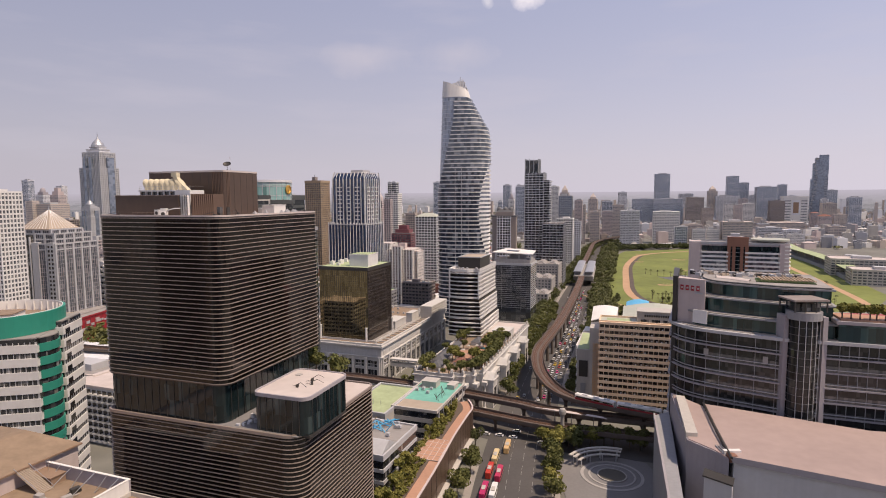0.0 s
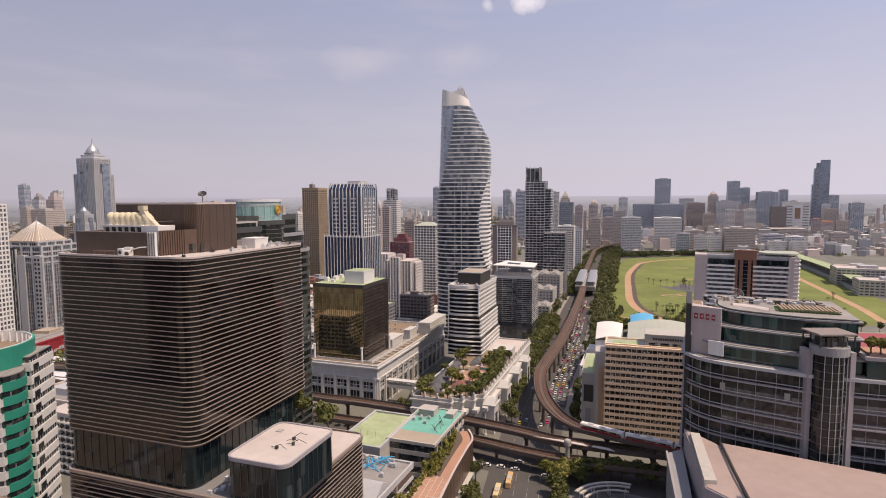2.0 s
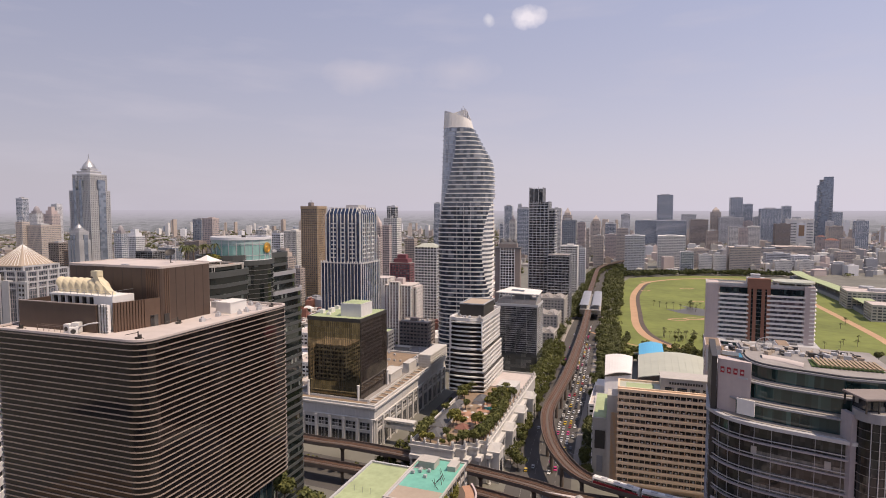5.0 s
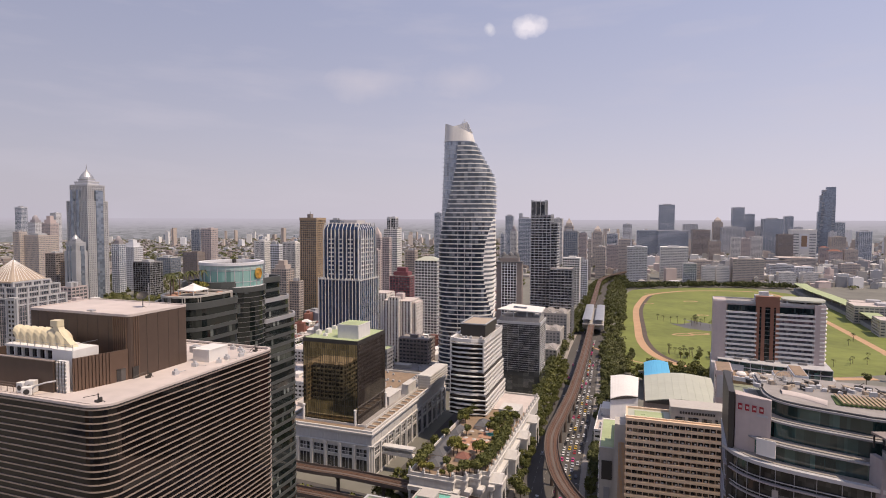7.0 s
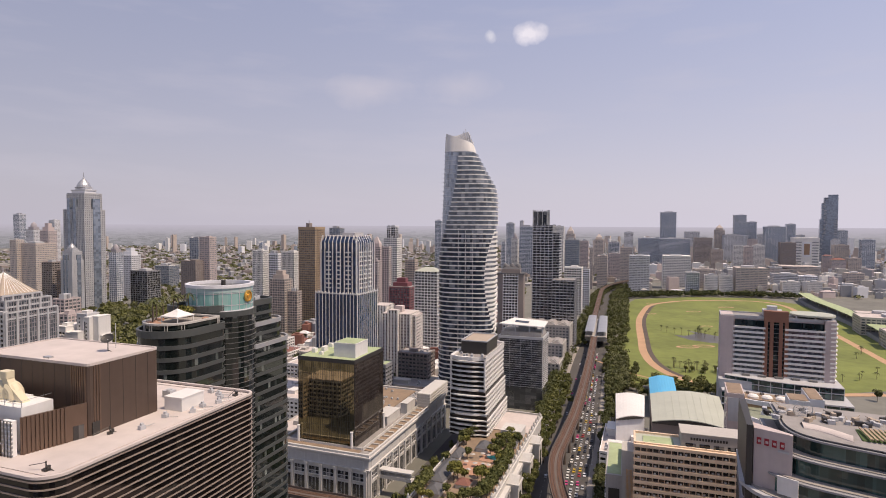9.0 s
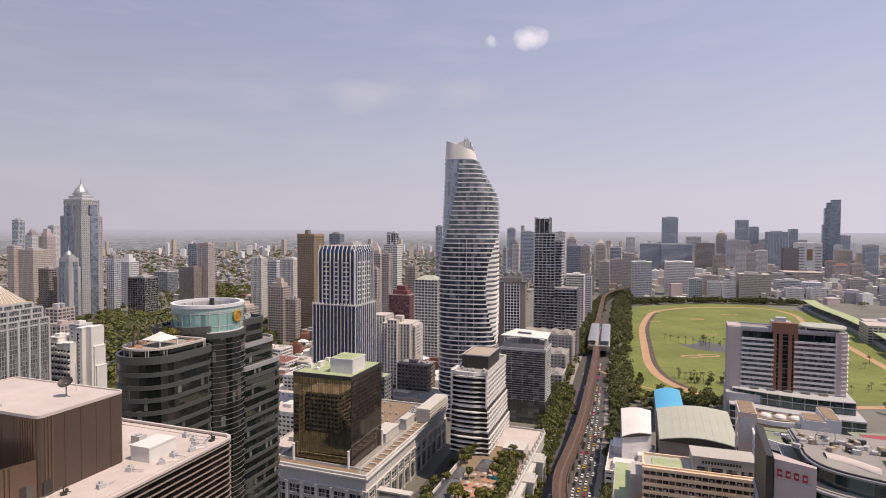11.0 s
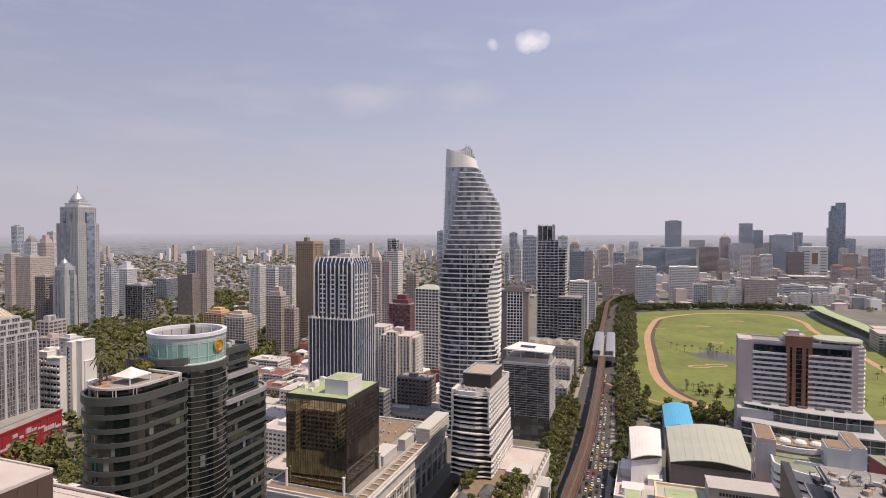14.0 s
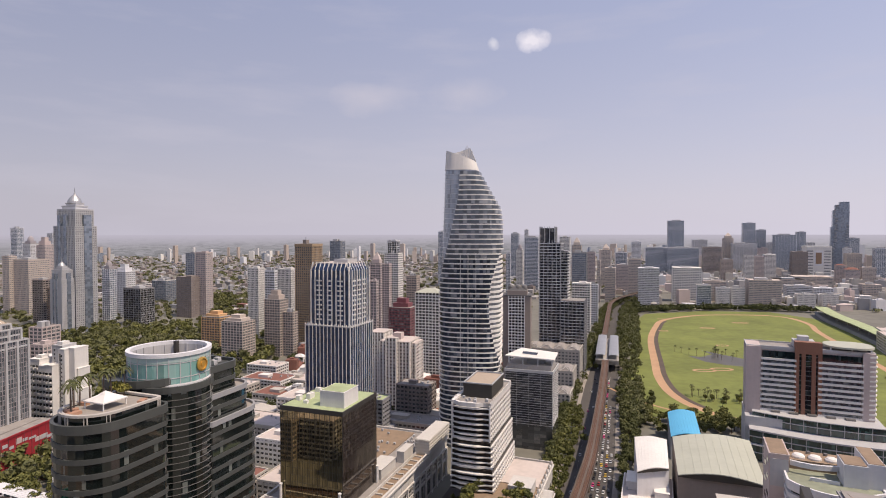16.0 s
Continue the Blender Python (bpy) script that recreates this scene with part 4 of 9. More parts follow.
# ------------------------------------------------------------------ hotel tower with the mint drum
def drum_hotel():
    t = thing("hotel_tower", "dark green glass hotel tower with curved ends and grey floor bands", "hotel", -69.4, 289.5, 0, 20)
    near = rounded(-12, -61.2, 8, -37, (9.9, 9.9, 3, 3), 8)
    slab = rounded(-22, -37, 0, 0, (6, 14, 4, 4), 6)
    for body, top in ((near, 122.5), (slab, 126.8)):
        part("glazing", Shape().prism(body, 0, top), G["green"], t)
        storeys(t, body, 6, top, 3.75, 1.3, 0.25, M["green_grey"])
    part("roof", Shape().prism(grown(slab, -0.6), 126.8, 127.2), M["roof_grey"], t)
    part("parapet", Shape().tube(grown(slab, 0.4), grown(slab, -0.4), 126.2, 128.4), M["green_grey"], t)
    bay = disc(-6.7, -22.5, 11.5, n=32)
    part("round_bay", Shape().prism(bay, 4, 125.2), G["green"], t, "round glass bay with thin pale rings")
    storeys(t, bay, 6, 124, 1.875, 0.15, 0.2, M["steel_dark"], name="bay_ring")
    part("bay_deck", Shape().prism(grown(bay, -0.5), 125.2, 125.5), M["roof_grey"], t)
    part("bay_roof", Shape().tube(grown(bay, 0.4), grown(bay, -0.4), 124.4, 126.3), M["green_grey"], t)
    for wing, top in ((rounded(-20, -20, 2.2, 4.2, (0.5, 0.5, 6, 4)), 118.8), (rounded(-18, -18, 4.2, 7.2, (0.5, 0.5, 8, 5)), 111.0)):
        part("corner_wing", Shape().prism(wing, 0, top), G["green"], t)
        storeys(t, wing, 6, top, 3.75, 1.3, 0.25, M["green_grey"])
        part("corner_deck", Shape().prism(grown(wing, -0.3), top, top + 0.3), M["paving"], t)
        part("corner_rim", Shape().tube(grown(wing, 0.4), grown(wing, -0.4), top - 0.4, top + 1.2), M["grey"], t)
    # garden terrace
    part("terrace", Shape().prism(grown(near, -0.6), 122.5, 122.8), M["paving"], t)
    part("terrace_wall", Shape().tube(grown(near, 0.4), grown(near, -0.4), 122.2, 124.4), M["green_grey"], t)
    deck = grown(near, -1.6)
    part("terrace_glazing", Shape().tube(deck, grown(near, -2.0), 122.8, 125.9), G["green"], t)
    part("terrace_rim", Shape().tube(grown(near, -1.3), grown(near, -2.3), 125.9, 126.5), M["cream"], t, "cream curved rim round the roof garden")
    for k in range(0, len(deck), 3):
        part("terrace_frame", Shape().box(-0.5, -0.1, 122.8, -0.3, 0.25, 125.9).box(0.3, -0.1, 122.8, 0.5, 0.25, 125.9), M["cream"], t, at=(deck[k][0], deck[k][1], 0), turn=math.degrees(math.atan2(deck[k][1] + 48, deck[k][0] + 2)) - 90)
    part("garden_floor", Shape().prism(grown(near, -2.3), 125.3, 125.6), M["paving"], t)
    c = part("canopy", Shape().prism(rect(-3.6, -3.6, 3.6, 3.6), 3.0, 3.3).prism(rect(-3.6, -3.6, 3.6, 3.6), 3.3, 4.8, rect(-0.8, -0.8, 0.8, 0.8)).prism(rect(-1.1, -1.1, 1.1, 1.1), 4.7, 5.4, rect(-0.1, -0.1, 0.1, 0.1)), M["white"], t, "white tented roof over the terrace", at=(-2.0, -49, 124.4))
    for sx in (-3.3, 3.3):
        for sy in (-3.3, 3.3):
            part("post", Shape().box(sx - 0.12, sy - 0.12, 0, sx + 0.12, sy + 0.12, 3.1), M["white"], c)
    for k, (x, y) in enumerate(((-9, -50), (-8, -44), (-6, -55.5), (-3, -57), (4, -43))):
        part("planter", Shape().box(-1.6, -0.8, 0, 1.6, 0.8, 0.8), M["terracotta"], t, at=(x, y, 125.6), turn=k * 30)
    # drum
    dr = disc(-9.6, -20.65, 11.85, n=48)
    d = part("drum", Shape().tube(dr, grown(dr, -0.5), 126.0, 134.4), G["mint"], t, "round mint green glass drum with a pale rim")
    part("drum_lining", Shape().tube(grown(dr, -0.52), grown(dr, -0.9), 128, 134.4), M["light_grey"], d)
    piers(d, disc(-9.6, -20.65, 11.85, n=24), 126.1, 134.2, 3.2, 0.22, 0.15, M["light_grey"], name="mullion")
    for z in (126.1, 128.0, 132.4):
        part("transom", Shape().tube(grown(dr, 0.12), grown(dr, -0.2), z, z + 0.22), M["light_grey"], d)
    part("upper_band", Shape().tube(grown(dr, 0.08), grown(dr, -0.1), 132.8, 134.4), M["mint_panel"], d, "plain pale mint band")
    part("drum_rim", Shape().tube(grown(dr, 0.45), grown(dr, -0.9), 134.4, 135.5), M["pale_grey"], d)
    part("drum_base", Shape().tube(grown(dr, 0.5), grown(dr, -0.3), 125.3, 126.2), M["pale_grey"], d, "white lip under the drum")
    part("drum_roof", Shape().prism(grown(dr, -0.9), 127.9, 128.3), M["roof_grey"], d)
    part("drum_hatch", Shape().box(-16, -13, 128.3, -14.8, -11.8, 135.6), M["dark_metal"], d)
    for k in range(20):
        part("lining_rib", Shape().box(-0.12, 0, 128.5, 0.12, 0.35, 134.4), M["light_grey"], d, at=(-9.6 + 10.95 * math.cos(k * 0.314), -20.65 + 10.95 * math.sin(k * 0.314), 0), turn=k * 18 + 90)
    e = math.radians(4)
    part("emblem", Shape().lathe([(2.2, 0), (2.2, 0.35), (1.7, 0.5), (1.7, 0.25), (0.7, 0.25), (0.7, 0.5)], n=24), M["gold_metal"], d, "round gilded emblem").matrix_local = pose(-9.6 + 12.05 * math.cos(e), -20.65 + 12.05 * math.sin(e), 131.0, 90, 0, math.degrees(e) + 90)
    for x, y in ((-4, -8), (-3, -12), (-24, -6), (-6, -4)):
        part("air_unit", Shape().box(-1, -0.8, 0, 1, 0.8, 1.4).lathe([(0.6, 1.4), (0.6, 1.6)], n=10), M["light_grey"], t, at=(x, y, 127.6))


drum_hotel()


# ------------------------------------------------------------------ black mirrored office cube on the white classical podium
def classical_mall():
    t = thing("shopping_mall", "white classical shopping mall with tall pilasters and cornice", "mall", -42.5, 373, 0, 19.5)
    body = rect(-62, 0, 0, 130)
    part("wall_body", Shape().prism(body, 0, 26.6), M["podium"], t)
    part("roof", Shape().prism(grown(body, -1.2), 26.6, 26.9), M["roof_grey"], t)
    part("cornice", Shape().tube(grown(body, 1.3), grown(body, -0.9), 26.0, 27.0), M["podium"], t)
    part("parapet", Shape().tube(grown(body, 0.5), grown(body, -0.7), 27.0, 28.4), M["podium"], t)
    part("lower_cornice", Shape().tube(grown(body, 0.8), grown(body, -0.2), 19.0, 19.7), M["podium"], t)
    col = Shape().box(-0.8, -0.2, 0, 0.8, 0.9, 19).box(-1.05, -0.2, 0, 1.05, 1.1, 1.2).box(-1.05, -0.2, 17.8, 1.05, 1.1, 19).mesh("pilaster", M["podium"])
    win = Shape().box(-3.3, -0.1, 0, 3.3, 0.12, 9.4).box(-3.3, -0.1, 11.4, 3.3, 0.12, 15.6).mesh("window", G["dark"])
    frame_me = Shape().box(-3.5, -0.05, 9.4, 3.5, 0.35, 10.0).box(-1.2, 0.1, 0, -1.0, 0.22, 15.6).box(1.0, 0.1, 0, 1.2, 0.22, 15.6).box(-3.5, -0.05, 13.2, 3.5, 0.3, 13.5).mesh("window_frame", M["podium"])
    sill = Shape().box(-3.7, -0.05, 11.0, 3.7, 0.7, 11.4).mesh("sill", M["podium"])
    for (x, y, dx, dy, n, w) in ((0, 2, 0, 1, 13, 90), (-60, 0, 1, 0, 6, 0)):
        for i in range(n + 1):
            part("pilaster", col, None, t, at=(x + dx * i * 9.7, y + dy * i * 9.7, 0), turn=w + 180)
            if i < n:
                ww = part("window", win, None, t, at=(x + dx * (i + 0.5) * 9.7, y + dy * (i + 0.5) * 9.7, 1.2), turn=w + 180)
                part("window_frame", frame_me, None, ww)
                part("sill", sill, None, ww)
                part("frieze_panel", Shape().box(-3.4, -0.05, 0, 3.4, 0.14, 3.6), M["podium"], t, at=(x + dx * (i + 0.5) * 9.7, y + dy * (i + 0.5) * 9.7, 20.6), turn=w + 180)
    part("front_walk", Shape().box(-62, 2, 26.95, -8, 7, 27.3), M["roof_brown"], t)
    part("walk_wall", Shape().box(-62, 7.2, 26.9, -8.2, 7.6, 28.6), M["podium"], t)
    part("walk_wall", Shape().box(-8.0, 8, 26.9, -7.6, 122, 28.6), M["podium"], t)
    # long roof garden trough with plants, white rooms and machines
    part("roof_walk", Shape().box(-7, 8, 26.95, -1.5, 122, 27.3), M["roof_brown"], t)
    for i in range(16):
        part("roof_beam", Shape().box(-6.6, 10 + i * 7, 27.3, -2.0, 11.2 + i * 7, 28.1), M["cream"], t)
    part("roof_room", Shape().box(-22, 50, 26.9, -12, 70, 32.5).box(-22.3, 49.7, 32.5, -11.7, 70.3, 32.9), M["podium"], t)
    part("roof_room", Shape().box(-14, 76, 26.9, -9, 90, 34.0).box(-14.2, 75.8, 34, -8.8, 90.2, 34.3), M["podium"], t)
    part("roof_deck", Shape().box(-60, 48, 26.95, -24, 128, 27.4), M["roof_brown"], t)
    air_units(t, -22, 92, -10, 126, 27.0, 14)
    air_units(t, -56, 82, -26, 124, 27.4, 16)
    b = part("covered_bridge", Shape().box(0.5, 12, 10.5, 21, 17, 11.2).box(0.5, 12, 14.8, 21, 17, 15.6).box(0.5, 12, 11.2, 21, 12.3, 12.4).box(0.5, 16.7, 11.2, 21, 17, 12.4), M["podium"], t, "white covered bridge to the hotel")
    for k in range(5):
        part("bridge_post", Shape().box(1.5 + k * 4.6, 12.05, 12.4, 1.9 + k * 4.6, 12.4, 14.8), M["podium"], b)
    for i in range(3):
        for j in range(3):
            part("cooling_tower", Shape().lathe([(2.0, 0), (2.0, 2.2), (1.5, 2.9), (1.5, 3.3)], n=16), M["podium"], t, at=(-33 + i * 5, 56 + j * 6, 27.4))
    part("slatted_wing", Shape().box(-8, 92, 26.9, 1.6, 130, 37.5), M["podium"], t)
    for i in range(5):
        part("slatted_band", Shape().box(-8.4, 91.6, 28.2 + i * 2, 2.0, 130.4, 29.2 + i * 2), M["podium"], t)

    c = thing("office_block", "black and gold mirrored glass office cube on the mall roof", "office block", -52.5, 386, 27.0, 19)
    cube = rect(-38, 0, 0, 39)
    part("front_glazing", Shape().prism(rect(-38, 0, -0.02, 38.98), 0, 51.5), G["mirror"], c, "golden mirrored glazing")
    part("side_glazing", Shape().box(-0.6, 0.15, 0.0, 0.12, 39.1, 51.4), G["black"], c, "side glazing with its shade put into a darker glass")
    piers(c, cube, 0, 51.6, 1.52, 0.10, 0.14, M["dark_metal"], name="mullion", faces=(0, 1), ends=True)
    storeys(c, cube, 0, 51.6, 3.8, 0.10, 0.06, M["dark_metal"], name="transom")
    part("crown", Shape().tube(grown(cube, 0.2), grown(cube, -0.4), 49.6, 51.9), M["dark_metal"], c)
    part("roof", Shape().prism(grown(cube, -0.6), 51.5, 51.8), M["roof_green"], c, "pale green coated roof")
    part("lift_room", Shape().box(-17, 6, 51.8, -2.5, 22, 60).box(-17.2, 5.8, 60, -2.3, 22.2, 60.3), M["white"], c, "white lift house with a green roof")
    part("lift_roof", Shape().box(-16.6, 6.4, 60.3, -2.9, 21.6, 60.45), M["roof_green"], c)
    for x, y, w, h in ((-34, 12, 3, 2.6), (-30, 17, 5, 3), (-26, 26, 4, 2), (-33, 30, 3, 2.2), (-22, 32, 4, 2.8), (-27, 8, 2, 1.6)):
        part("roof_machine", Shape().box(-w / 2, -1.2, 0, w / 2, 1.2, h).lathe([(0.7, h), (0.7, h + 0.3)], n=10), M["white"], c, at=(x, y, 51.8), turn=RND.choice((0, 90)))
    for x, y in ((-1.0, -1.5), (-37, -1.5), (1.5, 37)):
        part("flue", Shape().lathe([(0.75, -0.2), (0.75, 9.5), (0.95, 9.5), (0.95, 10.1)], n=12), M["white"], c, at=(x, y, 0))


classical_mall()


# ------------------------------------------------------------------ wavy white hotel on its garden podium
def garden_hotel():
    p = thing("hotel_podium", "white classical podium with colonnade and roof garden", "hotel podium", 18.5, 320, 0, 20)
    base = [(-39, 0), (-15, 0), (-15, 3.5), (-9.5, 3.5), (-9.5, 8), (-4, 8), (-4, 13), (0, 13), (0, 150), (-39, 150)]
    part("wall_body", Shape().prism(base, 0, 21), M["podium"], p)
    part("roof", Shape().prism(grown(base, -0.8), 21.0, 21.3), M["roof_brown"], p)
    part("cornice", Shape().tube(grown(base, 0.9), grown(base, -0.6), 20.2, 21.2), M["podium"], p)
    part("parapet", Shape().tube(grown(base, 0.3), grown(base, -0.5), 21.2, 23.0), M["podium"], p)
    col = Shape().lathe([(1.1, 0), (1.1, 0.8), (0.75, 1.2), (0.65, 13.2), (1.0, 13.8), (1.0, 14.4)], n=12).mesh("column", M["podium"])
    urn = Shape().box(-0.6, -0.6, 0, 0.6, 0.6, 1.6).lathe([(0.3, 1.6), (0.6, 2.2), (0.5, 2.8), (0.1, 3.4)], n=10).mesh("finial", M["podium"])
    arch = Shape().box(-2, -0.1, 0, 2, 0.15, 11).lathe([(2.0, -0.1), (2.0, 0.0)], n=12).mesh("opening", G["dark"])
    for i in range(21):
        y = 1 + i * 7.2
        if y > 148:
            break
        if 12 < y < 112:
            part("column", col, None, p, at=(1.9, y, 0))
        if y > 12:
            part("finial", urn, None, p, at=(0, y, 22.6))
            part("opening", arch, None, p, at=(0.02, y + 3.6, 1.0), turn=90)
    for i in range(4):
        part("column", col, None, p, at=(-38 + i * 7.4, -1.6, 0))
        part("finial", urn, None, p, at=(-38.5 + i * 7.7, 0, 22.6))
        part("opening", arch, None, p, at=(-34.5 + i * 7.0, -0.02, 1.0), turn=0)
    for x, y in ((-13.6, -0.5), (-8.2, 2.6), (-2.8, 7.0), (1.6, 12.0)):
        part("column", col, None, p, at=(x, y, 0))
        part("corner_cap", Shape().box(-1.6, -1.2, 14.4, 1.6, 4.4, 16.4), M["podium"], p, at=(x, y, 0))
        part("finial", urn, None, p, at=(x - 1.2, y + 0.8, 22.6))
    part("entablature", Shape().box(0, 14, 14.4, 2.6, 112, 16.4).box(-39, -2.4, 14.4, -15, 0, 16.4), M["podium"], p)
    for i, (y0, y1) in enumerate(((14, 24), (46, 56), (78, 88), (108, 118))):
        part("porch", Shape().box(0, y0, 0, 6.5, y1, 16.4).prism(rect(-0.5, y0 - 0.6, 7.1, y1 + 0.6), 16.4, 17.4).prism(rect(0, y0, 6.6, y1), 17.4, 20.6, rect(0, y0 + 4.4, 6.6, y1 - 4.4)), M["podium"], p)
        part("porch_opening", Shape().box(6.4, y0 + 2.5, 0.5, 6.6, y1 - 2.5, 12), G["dark"], p)
    # roof garden: pool, terraces, low tiled pavilions
    part("pool", Shape().prism([(x * 6 - 11, y * 4 + 67) for x, y in disc(0, 0, 1, 0.8, 20)], 21.32, 21.5), M["pool"], p, "small turquoise swimming pool")
    part("deck", Shape().box(-28, 40, 21.3, -12, 58, 21.5), M["terracotta"], p)
    part("deck", Shape().box(-20, 60, 21.3, -4, 76, 21.48), M["terracotta"], p)
    for x0, y0, x1, y1, m in ((-37, 22, -28, 52, "slate"), (-36, 54, -30, 68, "slate"), (-34, 8, -25, 20, "slate"), (-22, 22, -14, 30, "roof_red"), (-9, 84, -3, 90, "slate"), (-26, 72, -18, 84, "slate")):
        w = (x1 - x0) * 0.46
        v = part("pavilion", Shape().box(x0 + 0.4, y0 + 0.4, 21.3, x1 - 0.4, y1 - 0.4, 23.6), M["podium"], p)
        part("pavilion_roof", Shape().prism(rect(x0, y0, x1, y1), 23.6, 26.0, rect(x0 + w, y0 + w, x1 - w, y1 - w)), M[m], v)
    for k in range(14):
        part("parasol", Shape().lathe([(0.05, 0), (0.05, 2.1), (1.5, 2.1), (0.05, 2.8)], n=8), M["cream"], p, at=(-24 + (k % 5) * 4.2 + RND.uniform(-1, 1), 42 + (k // 5) * 11 + RND.uniform(-2, 2), 21.5))
    part("back_terrace", Shape().box(-30, 112, 21.3, -2, 149, 22.0), M["roof_pale"], p)
    part("inner_court", Shape().box(-16, 96, 21.3, -3, 110, 27.5).box(-16.3, 95.7, 27.5, -2.7, 110.3, 28), M["podium"], p)

    t = thing("hotel_tower", "white hotel tower with wavy balcony bands and dark windows", "hotel", 26.1, 421.5, 21.3, 19)

    def wavy(w, d, amp, lead=0.0):
        """The balcony outline: three shallow bays on the short side, a sawtooth along the long one."""
        pts = []
        for (ax, ay), (bx, by) in (((-w, -lead), (lead, -lead)), ((lead, -lead), (lead, d)), ((lead, d), (-w, d)), ((-w, d), (-w, -lead))):
            n = 24 if abs(bx - ax) > abs(by - ay) else 45
            ox, oy = (by - ay), -(bx - ax)
            s = math.hypot(ox, oy)
            for i in range(n):
                u = i / n
                k = amp * 2.6 * (min(1.0, max(0.0, (u - 0.1) / 0.14)) - min(1.0, max(0.0, (u - 0.68) / 0.16))) if n == 24 else amp * (1.0 if i % 3 == 0 else -0.3)
                pts.append((ax + (bx - ax) * u + ox / s * k, ay + (by - ay) * u + oy / s * k))
        return pts

    plain = rect(-23, 0, 0, 55)
    part("glazing", Shape().prism(grown(plain, -0.75), 0, 50), G["cave"], t)
    part("lower_glazing", Shape().box(-22.6, -2.2, 0, 2.2, 54, 13.2).box(-22.6, -0.7, 13.2, 0.7, 54, 28.7), G["cave"], t)
    fin = Shape().box(-0.22, -1.0, 0, 0.22, 0.1, 2.3).mesh("balcony_wall", M["white"])
    for i in range(16):
        lead = 3.0 if i < 4 else 1.4 if i < 9 else 0.0
        z = 1.2 + i * 3.1
        part("balcony_band", Shape().prism(wavy(23, 55, 0.72, lead), z, z + (0.68 if i not in (4, 9) else 1.3)), M["white"], t)
        for k in range(15):
            part("balcony_wall", fin, None, t, at=(lead, 2.0 + k * 3.6, z - 2.2), turn=-90)
    for x, y in ((-23, 0), (0, 0)):
        part("corner_post", Shape().box(x - 0.4, y - 0.4, 0, x + 0.4, y + 0.5, 50), M["white"], t)
    part("crown", Shape().tube(wavy(23.5, 55.5, 0.95), wavy(21.6, 53.6, 0.3), 49.2, 51.6), M["white"], t)
    part("roof", Shape().prism(grown(plain, -1.0), 50, 50.4), M["roof_grey"], t)
    part("plant_room", Shape().box(-20, 13, 50.4, -2.2, 43, 58).box(-20.4, 12.6, 58, -1.8, 43.4, 58.7), M["dark_metal"], t, "dark louvred plant storey")
    part("helipad", Shape().box(-19, 15, 58.7, -3.2, 41, 58.95), M["roof_tan"], t, "square tan helipad")
    part("helipad_rim", Shape().tube(rect(-20.2, 13, -2.0, 43), rect(-19.6, 13.6, -2.6, 42.4), 58.7, 59.4), M["light_grey"], t)
    air_units(t, -21, 3, -3, 11, 50.4, 10)


garden_hotel()


